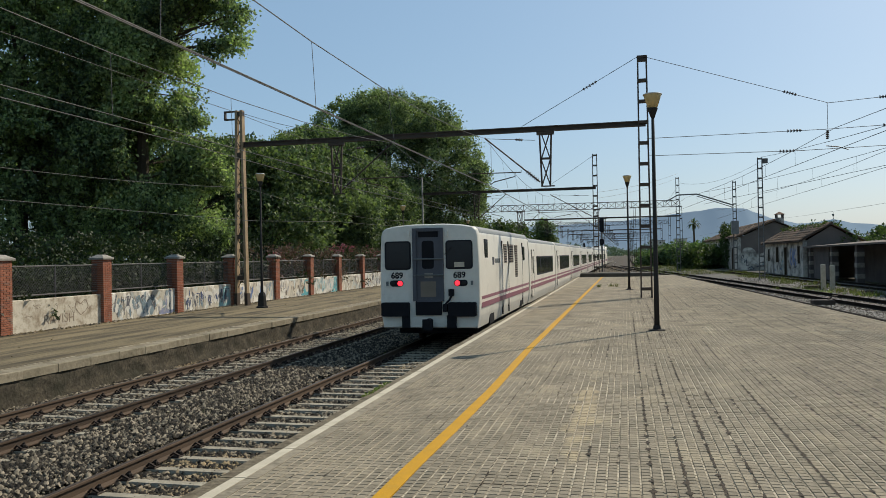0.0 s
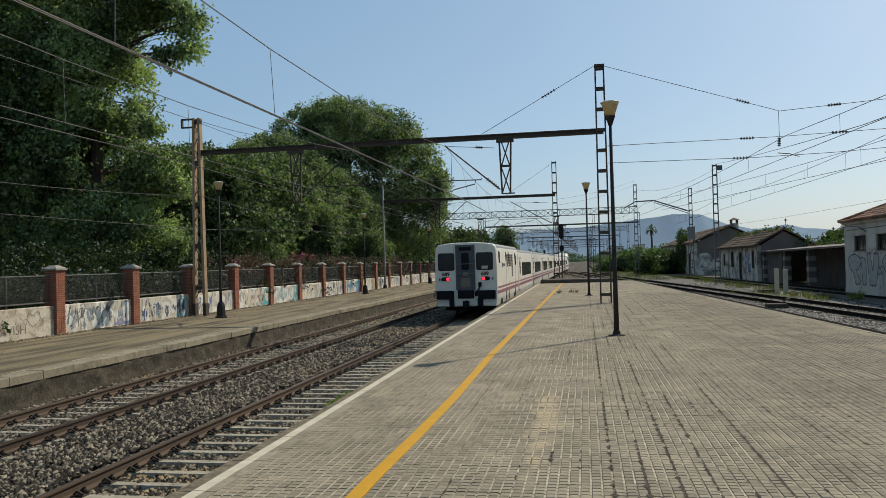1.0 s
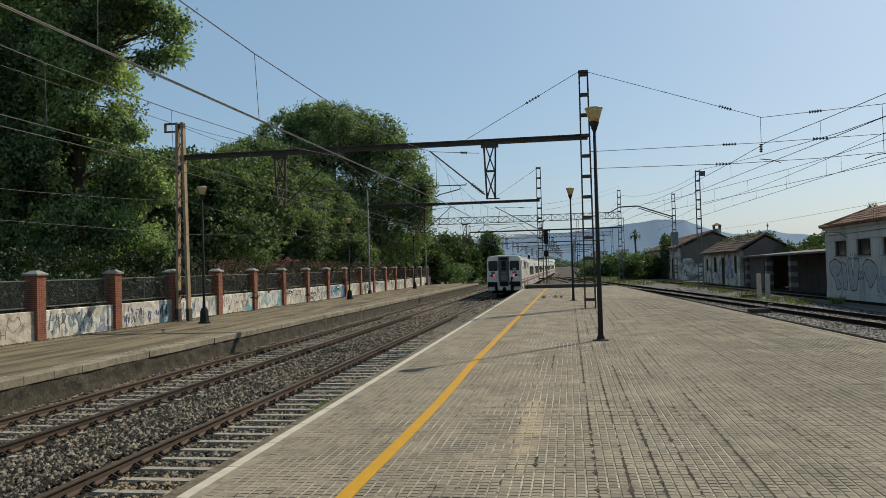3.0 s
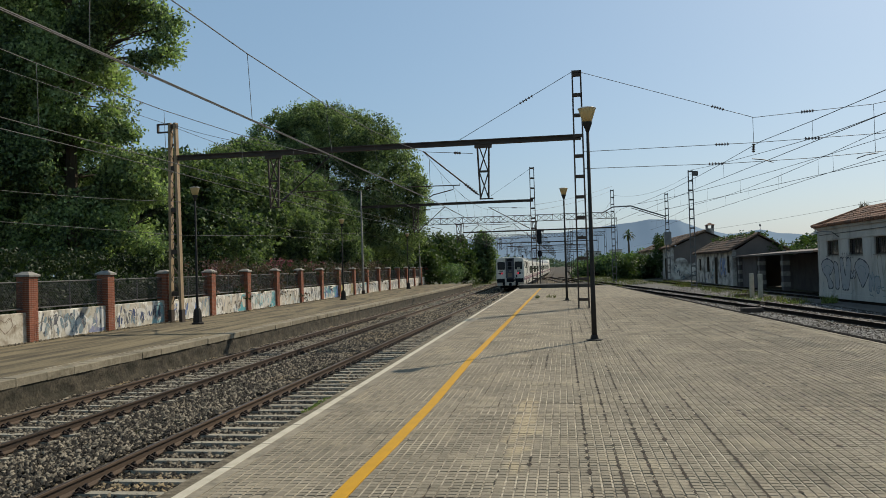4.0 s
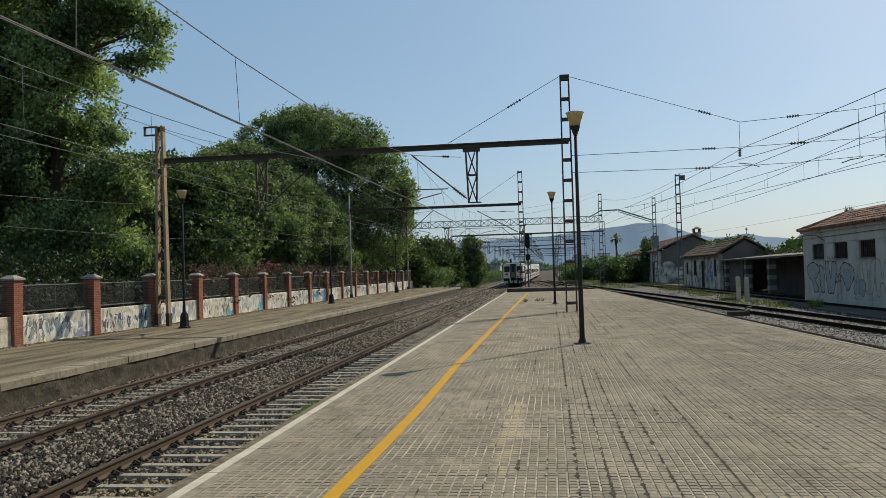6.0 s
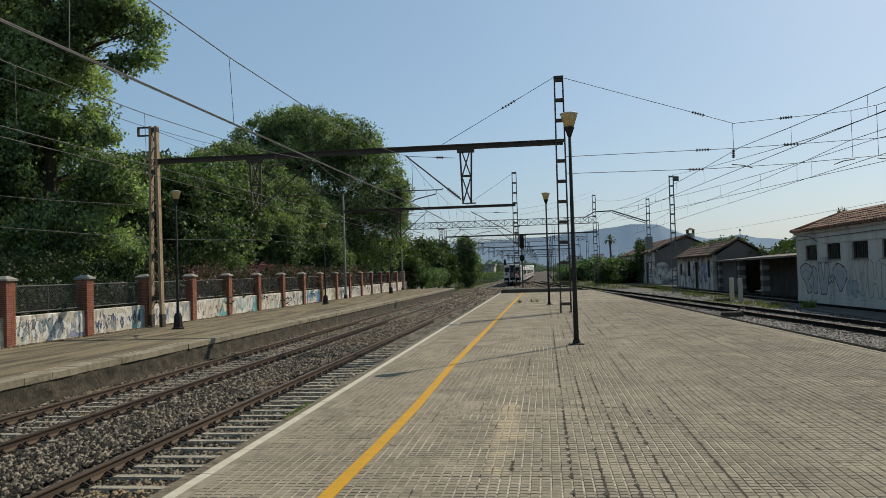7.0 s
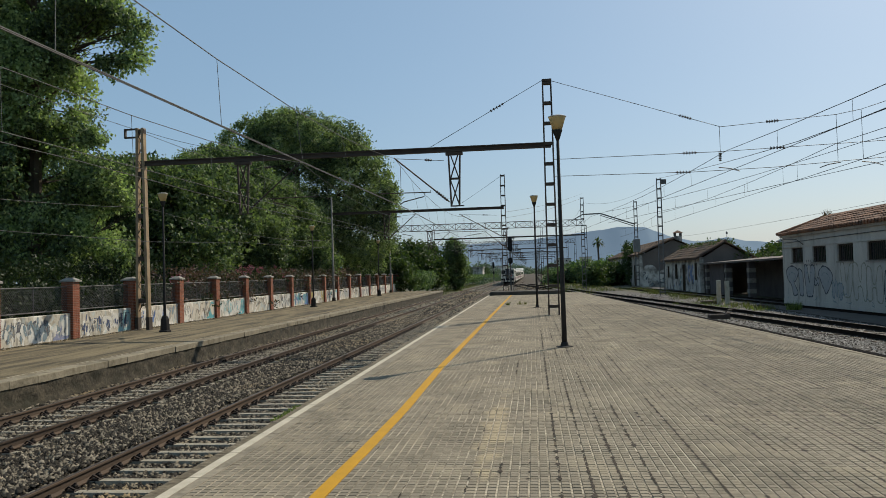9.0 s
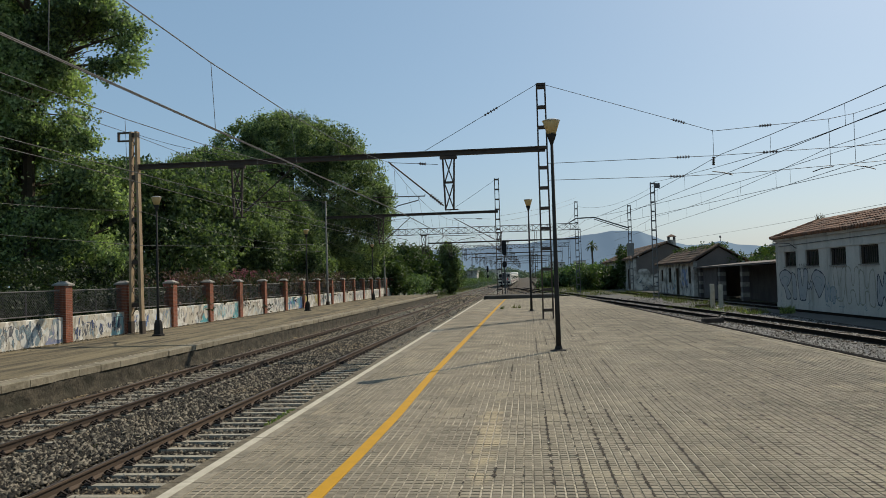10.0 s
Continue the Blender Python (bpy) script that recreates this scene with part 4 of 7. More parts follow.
head = thing("head_span", "cross-span wires with insulators from the mast over the yard tracks", "overhead line", at=(0, 32.9, 0))
top = [(0.86, 9.75), (7.72, 7.45), (12.19, 7.72), (13.17, 7.89), (14.41, 8.26), (19.5, 10.0)]
mid = [(0.95, 6.42), (7.65, 6.44), (13.15, 6.58), (19.5, 6.75)]
low = [(0.95, 5.72), (6.7, 5.66), (9.8, 5.72), (14.1, 5.94), (19.5, 6.1)]
for w in (top, mid, low):
    part("cross_wire", Geo().tube([(x, 0, z) for x, z in w], 0.012, 5), M["wire"], head)
left_stay = [(0.6, 9.74), (-4.13, 7.18)]
part("stay_wire", Geo().tube([(x, 0, z) for x, z in left_stay], 0.012, 5), M["wire"], head)
for x, za, zb in ((7.68, 7.45, 6.44), (12.2, 7.72, 5.85), (13.16, 7.89, 5.9)):
    part("hanger_wire", Geo().tube([(x, 0, za), (x, 0, zb)], 0.010, 5), M["wire"], head)
for a, b in (((6.1, 8.0), (6.6, 7.83)), ((6.2, 6.44), (6.75, 6.44)), ((5.9, 5.67), (6.5, 5.66)), ((9.5, 7.56), (10.0, 7.59)), ((9.6, 6.49), (10.2, 6.50)), ((7.67, 6.40), (7.66, 6.05)), ((-1.0, 8.87), (-1.6, 8.55))):
    insulator(head, (a[0], 0, a[1]), (b[0], 0, b[1]))
for x, s in ((7.7, 1), (12.2, -1), (13.2, 1)):
    part("steady_arm", Geo().tube([(x - 0.1 * s, 0, 5.80), (x + 0.35 * s, 0, 5.74), (x + 0.7 * s, 0, 5.62)], 0.02, 6), M["iron_grey"], head)
off_mast = lattice_mast("catenary_mast", (19.5, 32.9, GROUND), 10.8, M["iron_grey"], label="grey lattice catenary mast beyond the yard")


# ---- buildings ----
def ribbon(path, width, put):
    """A flat painted stroke: path in wall coordinates (u, v), put maps (u, v, out) to the world."""
    g = Geo()
    n = len(path)
    for i, (u, v) in enumerate(path):
        a, b = path[max(i - 1, 0)], path[min(i + 1, n - 1)]
        d = Vector((b[0] - a[0], b[1] - a[1], 0))
        d = d.normalized() if d.length else Vector((1, 0, 0))
        h = width / 2 * (0.8 + 0.4 * math.sin(i * 1.7))
        g.v += [put(u - d.y * h, v + d.x * h, 0.004 + 0.00004 * i), put(u + d.y * h, v - d.x * h, 0.004 + 0.00004 * i)]
        if i:
            g.f.append((2 * i - 2, 2 * i - 1, 2 * i + 1, 2 * i))
    return g


def smooth_path(pts, closed=False, n=6):
    """A rounded path through pts (Catmull-Rom)."""
    out, m = [], len(pts)
    for i in range(m if closed else m - 1):
        q = [pts[(i + k) % m] if closed else pts[min(max(i + k, 0), m - 1)] for k in (-1, 0, 1, 2)]
        for j in range(n):
            t = j / n
            out.append(tuple(0.5 * (2 * q[1][c] + (q[2][c] - q[0][c]) * t + (2 * q[0][c] - 5 * q[1][c] + 4 * q[2][c] - q[3][c]) * t * t
                                    + (3 * q[1][c] - q[0][c] - 3 * q[2][c] + q[3][c]) * t ** 3) for c in (0, 1)))
    out.append(pts[0] if closed else pts[-1])
    return out


def blob(path, put, out):
    """A flat painted patch inside a closed path."""
    g = Geo()
    g.add([put(u, v, out) for u, v in path], [tuple(range(len(path)))])
    return g


def bubble(kind, w, h, rng):
    """A closed bubble-letter outline in a box w wide and h high."""
    j = lambda: rng.uniform(-0.06, 0.06)
    shapes = {
        "stem": [(0.1, 1), (0.75, 0.95), (0.95, 0.5), (0.9, 0.05), (0.3, 0.0), (0.2, 0.5)],
        "head": [(0, 0.85), (0.5, 1.0), (1.0, 0.8), (0.85, 0.5), (0.6, 0.42), (0.9, 0.1), (0.6, 0.0), (0.4, 0.35), (0.2, 0.55)],
        "drop": [(0.1, 0.75), (0.4, 1.0), (0.95, 0.85), (1.0, 0.5), (0.6, 0.05), (0.35, 0.15), (0.2, 0.5)],
        "fork": [(0.0, 0.95), (0.35, 1.0), (0.5, 0.45), (0.7, 1.0), (1.0, 0.9), (0.75, 0.1), (0.5, 0.0), (0.25, 0.1)],
        "gate": [(0.0, 1.0), (0.3, 0.95), (0.4, 0.55), (0.6, 0.55), (0.7, 1.0), (1.0, 0.95), (0.95, 0.0), (0.7, 0.0), (0.62, 0.35), (0.38, 0.35), (0.3, 0.0), (0.05, 0.05)],
        "wave": [(0.0, 0.2), (0.2, 0.95), (0.45, 0.6), (0.65, 1.0), (1.0, 0.7), (0.85, 0.05), (0.55, 0.3), (0.3, 0.0)]}
    return smooth_path([((a + j()) * w, (b + 0.5 * j()) * h) for a, b in shapes[kind]], True, 5)


def wall_with_openings(x, y0, y1, z0, z1, thick, openings):
    """Wall pieces along y round openings (ya, yb, za, zb)."""
    out, y = [], y0
    for ya, yb, za, zb in sorted(openings):
        out.append(Geo().box(x, x + thick, y, ya, z0, z1))
        if za > z0:
            out.append(Geo().box(x, x + thick, ya, yb, z0, za))
        out.append(Geo().box(x, x + thick, ya, yb, zb, z1))
        y = yb
    out.append(Geo().box(x, x + thick, y, y1, z0, z1))
    return out


def roof_tiles(p0, along, up, n, rows, size_a, size_u, lift=0.045):
    """Barrel tiles laid over a roof plane from the corner p0; along and up are unit vectors."""
    p0, along, up = Vector(p0), Vector(along), Vector(up)
    nrm = along.cross(up).normalized()
    if nrm.z < 0:
        nrm = -nrm
    g = Geo()
    for j in range(rows):
        for i in range(n):
            o = p0 + along * (i * size_a) + up * (j * size_u) + nrm * (0.04 + random.uniform(-0.008, 0.008))
            e = up * (size_u * 1.12)
            k = nrm * (lift * random.uniform(0.85, 1.15))
            a = along * (size_a * 0.94)
            q = [o, o + a * 0.25 + k, o + a * 0.5 + k * 1.25, o + a * 0.75 + k, o + a]
            back = [c + e - nrm * 0.045 for c in q]
            g.add(q + back, [(m, m + 1, m + 6, m + 5) for m in range(4)])
    return g


def depot():
    t = thing("depot_building", "cream rendered depot building with a clay tile roof and graffiti", "building")
    X, Y0, Y1, D, ZW = 15.3, 8.0, 50.7, 3.9, 3.56
    Z0 = GROUND - 0.1
    wins = [(47.05 - 3.57 * k, 49.05 - 3.57 * k, 1.88, 2.74) for k in range(11)]
    for piece in wall_with_openings(X, Y0, Y1, Z0, ZW, 0.3, wins):
        part("wall", piece, M["depot_wall"], t, "stained cream render")
    part("wall", Geo().box(X + 0.3, X + D, Y1 - 0.3, Y1, Z0, ZW), M["depot_wall"], t)
    part("wall", Geo().box(X + 0.3, X + D, Y0, Y0 + 0.3, Z0, ZW), M["depot_wall"], t)
    part("wall", Geo().box(X + D - 0.3, X + D, Y0 + 0.3, Y1 - 0.3, Z0, ZW), M["depot_wall"], t)
    part("ceiling", Geo().box(X + 0.3, X + D - 0.3, Y0 + 0.3, Y1 - 0.3, ZW - 0.3, ZW - 0.2), M["depot_wall"], t)
    part("plinth", Geo().box(X - 0.03, X, Y0, Y1, Z0, Z0 + 0.45), M["depot_wall"], t, "stained plinth")
    part("string_course", Geo().box(X - 0.035, X, Y0, Y1, 2.78, 2.86), M["depot_wall"], t)
    part("cornice", Geo().box(X - 0.12, X, Y0 - 0.1, Y1 + 0.1, ZW - 0.14, ZW), M["depot_wall"], t)
    for ya, yb, za, zb in wins:
        w = part("window", Geo().box(X + 0.16, X + 0.2, ya, yb, za, zb), M["dark_glass"], t, "dark barred window")
        f = Geo()
        f.box(X + 0.10, X + 0.16, ya, ya + 0.07, za, zb)
        f.box(X + 0.10, X + 0.16, yb - 0.07, yb, za, zb)
        f.box(X + 0.10, X + 0.16, ya + 0.07, yb - 0.07, za, za + 0.06)
        f.box(X + 0.10, X + 0.16, ya + 0.07, yb - 0.07, zb - 0.06, zb)
        part("window_frame", f, M["timber"], w, "dark window frame")
        part("window_sill", Geo().box(X - 0.06, X + 0.1, ya - 0.05, yb + 0.05, za - 0.06, za), M["cap"], w, "pale sill")
        bars = Geo()
        for k in range(9):
            y = ya + (k + 0.5) * (yb - ya) / 9
            bars.tube([(X + 0.05, y, za), (X + 0.05, y, zb)], 0.012, 4)
        part("grille", bars, M["iron_brown"], w, "rusty window bars")
    ex, ey, er, rz = X - 0.26, Y1 + 0.2, X + D / 2, 4.5
    part("roof", Geo().add([(ex, Y0 - 0.4, ZW + 0.02), (X + D + 0.42, Y0 - 0.4, ZW + 0.02), (X + D + 0.42, ey, ZW + 0.02), (ex, ey, ZW + 0.02), (er, Y0, rz), (er, Y1 - 2.0, rz)],
                           [(3, 2, 1, 0), (0, 1, 4), (1, 2, 5, 4), (2, 3, 5), (3, 0, 4, 5)]), M["tile"], t, "clay tile roof")
    rise = Vector((er - ex, 0, rz - ZW - 0.02))
    ul = rise.length
    tagged(part("roof_tiles", roof_tiles((ex - 0.05, 20.0, ZW + 0.03), (0, 1, 0), rise.normalized(), 84, 6, 0.34, ul / 6, 0.075), M["tile"], t, "rows of weathered clay barrel tiles"), kind="stuff")
    hip = Geo()
    for k in range(9):
        u = k / 9
        a = Vector((ex, ey, ZW + 0.1)).lerp(Vector((er, Y1 - 2.0, rz + 0.08)), u)
        b = Vector((ex, ey, ZW + 0.1)).lerp(Vector((er, Y1 - 2.0, rz + 0.08)), u + 0.12)
        hip.tube([a, b], 0.10, 6, 0.085)
    part("hip_tiles", hip, M["tile"], t, "clay hip tiles")
    rt = Geo()
    for k in range(75):
        y = Y1 - 2.0 - k * 0.4
        rt.tube([(er, y, rz + 0.03), (er, y - 0.43, rz + 0.05)], 0.11, 6, 0.095)
    part("ridge_tiles", rt, M["tile"], t, "clay ridge tiles")
    ends = Geo()
    for k in range(90):
        ends.tube([(ex - 0.06, 20.16 + 0.34 * k, ZW + 0.05), (ex + 0.1, 20.16 + 0.34 * k, ZW + 0.09)], 0.095, 6)
    tagged(part("eave_tiles", ends, M["tile"], t, "clay eave tiles"), kind="stuff")
    part("lamp_arm", Geo().tube([(X, 46.9, 2.9), (X - 0.35, 47.0, 3.2), (X - 0.6, 48.2, 3.28), (X - 0.62, 48.9, 3.22)], 0.025, 6), M["iron_grey"], t, "bent lamp arm")
    part("lamp_head", Geo().tube([(X - 0.62, 48.8, 3.24), (X - 0.62, 49.7, 3.2)], 0.09, 8, 0.05), M["lamp_cap"], t, "pale lamp head")
    part("cable", Geo().tube([(X - 0.02, 50.2, 3.1), (X - 0.03, 40, 3.16), (X - 0.03, 20, 3.2)], 0.02, 5), M["wire"], t)

    def put(u, v, out):
        return (X - out - 0.002, u, v)

    rng = random.Random(5)
    # from the far corner: dark outlined pale bubble letters, then three tall faint olive letters, then dark ones again
    for y, w, kind, lo, hi, line, fill in (
            (50.1, 2.1, "head", 0.0, 1.65, "graf_dark", "fill"), (47.95, 0.85, "stem", 0.0, 1.45, "graf_dark", "fill"), (47.0, 1.75, "fork", 0.0, 1.62, "graf_dark", "fill"),
            (45.35, 0.75, "wave", 0.6, 1.05, "graf_dark", "fill"), (44.75, 2.1, "drop", 0.1, 1.65, "graf_dark", "fill"), (42.8, 0.8, "wave", 0.0, 0.95, "fade_steel", "fill"),
            (42.1, 0.8, "drop", -0.1, 0.8, "fade_steel", "fill"), (41.6, 1.6, "fork", 0.1, 1.72, "graf_faint", None), (40.0, 1.5, "gate", 0.05, 1.7, "graf_faint", None),
            (38.5, 1.7, "gate", 0.05, 1.5, "graf_faint", None), (36.7, 1.2, "wave", 0.0, 1.45, "graf_dark", "fill"), (35.5, 1.3, "gate", 0.0, 1.5, "graf_dark", "fill"), (34.0, 1.6, "head", 0.0, 1.6, "graf_dark", "fill"), (32.2, 1.7, "fork", 0.0, 1.6, "graf_dark", "fill")):
        s = [(y - u, lo + v) for u, v in bubble(kind, w, hi - lo, rng)]
        if fill:
            part("graffiti", blob(s, put, 0.002), M[fill], t, "pale grey letter filling")
        part("graffiti", ribbon(s, 0.085, put), M[line], t, "outlined bubble letter graffiti")
        if fill and w > 1.0:
            inner = [(y - w / 2 + (u - y + w / 2) * 0.55, lo + (hi - lo) * 0.55 + (v - lo - (hi - lo) * 0.55) * 0.5) for u, v in s[:len(s) // 2]]
            part("graffiti", ribbon(inner, 0.05, put), M["fade_steel"], t)
    for k in range(5):
        y = 46.6 - 0.36 * k
        part("graffiti", ribbon(smooth_path([(y, 1.68), (y - 0.12, 2.02), (y - 0.24, 1.72), (y - 0.32, 1.74)]), 0.045, put), M["graf_dark"], t, "dark scrawled line")
    for k in range(14):
        y, z = rng.uniform(34, 50), rng.uniform(-0.45, 0.1)
        part("graffiti", ribbon(smooth_path([(y + rng.uniform(-0.4, 0.4), z + rng.uniform(-0.1, 0.3)) for q in range(4)]), 0.035, put), M["fade_steel"], t, "thin grey scrawl")
    return t


depot()


def house(name, label, x, y0, y1, depth, eave, ridge, openings, roof_mat, chimney=None):
    t = thing(name, label, "house")
    z0 = GROUND - 0.1
    for piece in wall_with_openings(x, y0, y1, z0, eave, 0.35, openings):
        part("wall", piece, M["house_wall"], t, "peeling limewashed wall")
    part("wall", Geo().box(x + depth - 0.3, x + depth, y0, y1, z0, eave), M["house_wall"], t)
    for y in (y0, y1 - 0.3):
        part("gable_wall", Geo().prism([(x + 0.35, z0), (x + depth - 0.3, z0), (x + depth - 0.3, eave), (x + depth / 2, ridge - 0.08), (x + 0.35, eave)], y, y + 0.3), M["gable"], t, "plain grey-brown gable")
    for ya, yb, za, zb in openings:
        door = za <= z0 + 0.2
        w = part("door" if door else "window", Geo().box(x + 0.15, x + 0.22, ya, yb, max(za, z0), zb), M["timber"] if door else M["dark_glass"], t, "dark wooden door" if door else "dark window")
        f = Geo()
        f.box(x - 0.02, x + 0.15, ya - 0.0, ya + 0.09, max(za, z0), zb)
        f.box(x - 0.02, x + 0.15, yb - 0.09, yb, max(za, z0), zb)
        f.box(x - 0.02, x + 0.15, ya + 0.09, yb - 0.09, zb - 0.09, zb)
        part("door_frame" if door else "window_frame", f, M["timber"], w, "dark timber frame")
    k = (ridge - eave) / (depth / 2)
    for s in (0, 1):
        xe, xr = (x - 0.4, x + depth / 2) if not s else (x + depth + 0.4, x + depth / 2)
        ze = eave - 0.4 * k + 0.14
        part("roof", Geo().add([(xe, y0 - 0.3, ze), (xr, y0 - 0.3, ridge + 0.12), (xr, y1 + 0.3, ridge + 0.12), (xe, y1 + 0.3, ze),
                                (xe, y0 - 0.3, ze - 0.1), (xr, y0 - 0.3, ridge + 0.02), (xr, y1 + 0.3, ridge + 0.02), (xe, y1 + 0.3, ze - 0.1)],
                               [(0, 1, 2, 3), (7, 6, 5, 4), (0, 4, 5, 1), (1, 5, 6, 2), (2, 6, 7, 3), (3, 7, 4, 0)]), roof_mat, t, "old tiled roof slope")
    rise = Vector((depth / 2 + 0.4, 0, ridge - eave + 0.4 * k - 0.02))
    n = int((y1 - y0 + 0.6) / 0.42)
    rows = max(5, int(rise.length / 0.45))
    tagged(part("roof_tiles", roof_tiles((x - 0.44, y0 - 0.3, eave - 0.4 * k + 0.15), (0, 1, 0), rise.normalized(), n, rows, 0.42, rise.length / rows, 0.07), roof_mat, t, "weathered barrel tiles"), kind="stuff")
    rt = Geo()
    for j in range(int((y1 - y0) / 0.5) + 1):
        rt.tube([(x + depth / 2, y0 - 0.3 + 0.5 * j, ridge + 0.14), (x + depth / 2, y0 + 0.25 + 0.5 * j, ridge + 0.16)], 0.13, 6, 0.11)
    part("ridge_tiles", rt, roof_mat, t, "clay ridge tiles")
    if chimney:
        cx, cy, top = chimney
        c = part("chimney", Geo().box(cx - 0.45, cx + 0.45, cy - 0.45, cy + 0.45, ridge - 1.2, top - 0.55), M["house_wall"], t, "rendered chimney")
        for sx in (-0.36, 0.36):
            for sy in (-0.36, 0.36):
                part("chimney_post", Geo().box(cx + sx - 0.09, cx + sx + 0.09, cy + sy - 0.09, cy + sy + 0.09, top - 0.55, top - 0.15), M["shed_dark"], c)
        part("chimney_cap", Geo().add([(cx - 0.6, cy - 0.6, top - 0.15), (cx + 0.6, cy - 0.6, top - 0.15), (cx + 0.6, cy + 0.6, top - 0.15), (cx - 0.6, cy + 0.6, top - 0.15), (cx, cy, top + 0.2)],
                                      [(3, 2, 1, 0), (0, 1, 4), (1, 2, 4), (2, 3, 4), (3, 0, 4)]), M["tile"], c, "tiled chimney cap")

    def put(u, v, out):
        return (x - out - 0.002, u, v)

    rng = random.Random(int(y0))
    for j in range(26):
        y, z = rng.uniform(y0 + 0.5, y1 - 1), rng.uniform(-0.3, 1.2)
        if any(ya - 0.9 < y < yb + 0.5 for ya, yb, za, zb in openings):
            continue
        p = smooth_path([(y + rng.uniform(-0.6, 0.6), z + rng.uniform(-0.5, 0.7)) for i in range(4)])
        part("graffiti", ribbon(p, rng.uniform(0.06, 0.16), put), M[rng.choice(["graf_dark", "graf_dark", "graf_blue", "graf_teal", "graf_white"])], t, "spray-painted scrawl")
    return t


near_house = house("old_house", "low old house with peeling limewash and a tiled roof", 15.05, 74.0, 93.0, 4.6, 2.65, 3.95,
                   [(75.2, 76.2, 0.6, 2.2), (80.9, 82.3, GROUND - 0.1, 2.1), (85.2, 86.6, 0.6, 2.2), (90.2, 91.2, 0.7, 2.0)], M["old_tile"])
part("graffiti", ribbon([(78.9 + 0.55 * math.cos(a / 10 * 6.283), 1.2 + 0.75 * math.sin(a / 10 * 6.283)) for a in range(11)], 0.32, lambda u, v, o: (15.05 - o - 0.004, u, v)), M["graf_blue"], near_house, "thick blue spray-painted letter")
for path in ([(78.0, 0.45), (78.0, 1.95)], [(78.0, 1.1), (77.0, 1.95)], [(77.9, 1.2), (76.9, 0.45)]):
    part("graffiti", ribbon(path, 0.32, lambda u, v, o: (15.05 - o - 0.004, u, v)), M["graf_blue"], near_house, "thick blue spray-painted letter")
house("old_house", "derelict limewashed house with a tiled gable roof and chimney", 13.8, 105.0, 146.0, 8.6, 3.6, 5.5,
      [(108.5, 111.0, GROUND - 0.1, 2.3), (115, 117.2, 0.5, 2.6), (122, 125, GROUND - 0.1, 2.4), (131, 133.5, 0.5, 2.6), (139, 142, 0.4, 2.7)], M["old_tile"], (19.0, 106.5, 6.5))


def painted_gable():
    """Old pale paint and scrawls low on the gable of the derelict house."""
    t = thing("painted_gable_panel", "old pale paint with graffiti low on a gable wall", "wall paint")
    rng = random.Random(77)

    def put(u, v, out):
        return (u, 104.985 - out, v)

    part("paint", blob(smooth_path([(14.2, GROUND - 0.05), (18.2, GROUND - 0.05), (18.4, 1.1), (17.4, 1.7), (16.2, 1.5), (15.4, 2.2), (14.3, 1.9)], True, 5), put, 0.0), M["house_wall"], t, "peeling pale paint")
    for k in range(16):
        x, z = rng.uniform(14.4, 17.6), rng.uniform(-0.4, 1.0)
        p = smooth_path([(x + rng.uniform(-0.4, 0.4), z + rng.uniform(-0.35, 0.45)) for i in range(4)])
        part("graffiti", ribbon(p, rng.uniform(0.05, 0.12), lambda u, v, o: put(u, v, o + 0.001 * k)), M[rng.choice(["graf_dark", "graf_dark", "fade_steel", "graf_white"])], t, "spray-painted scrawl")


painted_gable()


def open_shed():
    t = thing("open_shed", "dark open-fronted lean-to shed between the depot and a house", "shed")
    part("roof", Geo().add([(15.0, 50.9, 2.22), (20.5, 50.9, 2.62), (20.5, 73.8, 2.52), (15.0, 73.8, 2.10), (15.0, 50.9, 2.10), (20.5, 50.9, 2.5), (20.5, 73.8, 2.40), (15.0, 73.8, 1.98)],
                           [(0, 1, 2, 3), (7, 6, 5, 4), (0, 4, 5, 1), (1, 5, 6, 2), (2, 6, 7, 3), (3, 7, 4, 0)]), M["gable"], t, "dull brown sheet roof")
    part("front_wall", Geo().box(15.55, 15.7, 67.2, 73.6, GROUND - 0.1, 2.05), M["shed_dark"], t, "closed front wall, shade put into its dark colour")
    part("inner_wall", Geo().box(17.6, 17.75, 52.5, 67.2, GROUND - 0.1, 2.05), M["shed_dark"], t, "sooty inner wall, coloured darker for the shade under the roof")
    # added dark sheet before the depot's cream end wall, in place of shade
    part("side_wall", Geo().box(15.4, 19.25, 50.72, 50.95, GROUND - 0.1, 2.1), M["shed_dark"], t, "added dark side wall standing in for shade")
    part("back_wall", Geo().box(20.2, 20.5, 50.9, 73.7, GROUND - 0.1, 2.4), M["shed_dark"], t, "sooty back wall with shade in its colour")
    part("side_wall", Geo().box(19.25, 20.2, 50.9, 51.2, GROUND - 0.1, 2.4), M["shed_dark"], t)
    for y in (58.5, 65.2, 72.4):
        p = part("post", Geo().box(15.3, 15.75, y, y + 0.5, GROUND - 0.1, 2.1), M["shed_dark"], t, "dark brick post")
        for k in range(3):
            part("block", Geo().box(15.27, 15.78, y - 0.03, y + 0.53, -0.2 + 0.75 * k, 0.12 + 0.75 * k), M["cap"], p, "pale stone block")
    return t


open_shed()


def concrete_post(at, h):
    t = thing("concrete_post", "pale weathered concrete post beside the siding", "post", "pair of concrete posts", at=at)
    part("shaft", Geo().bevel_box(-0.12, 0.12, -0.12, 0.12, -0.1, h, 0.03), M["white_line"], t)
    return t


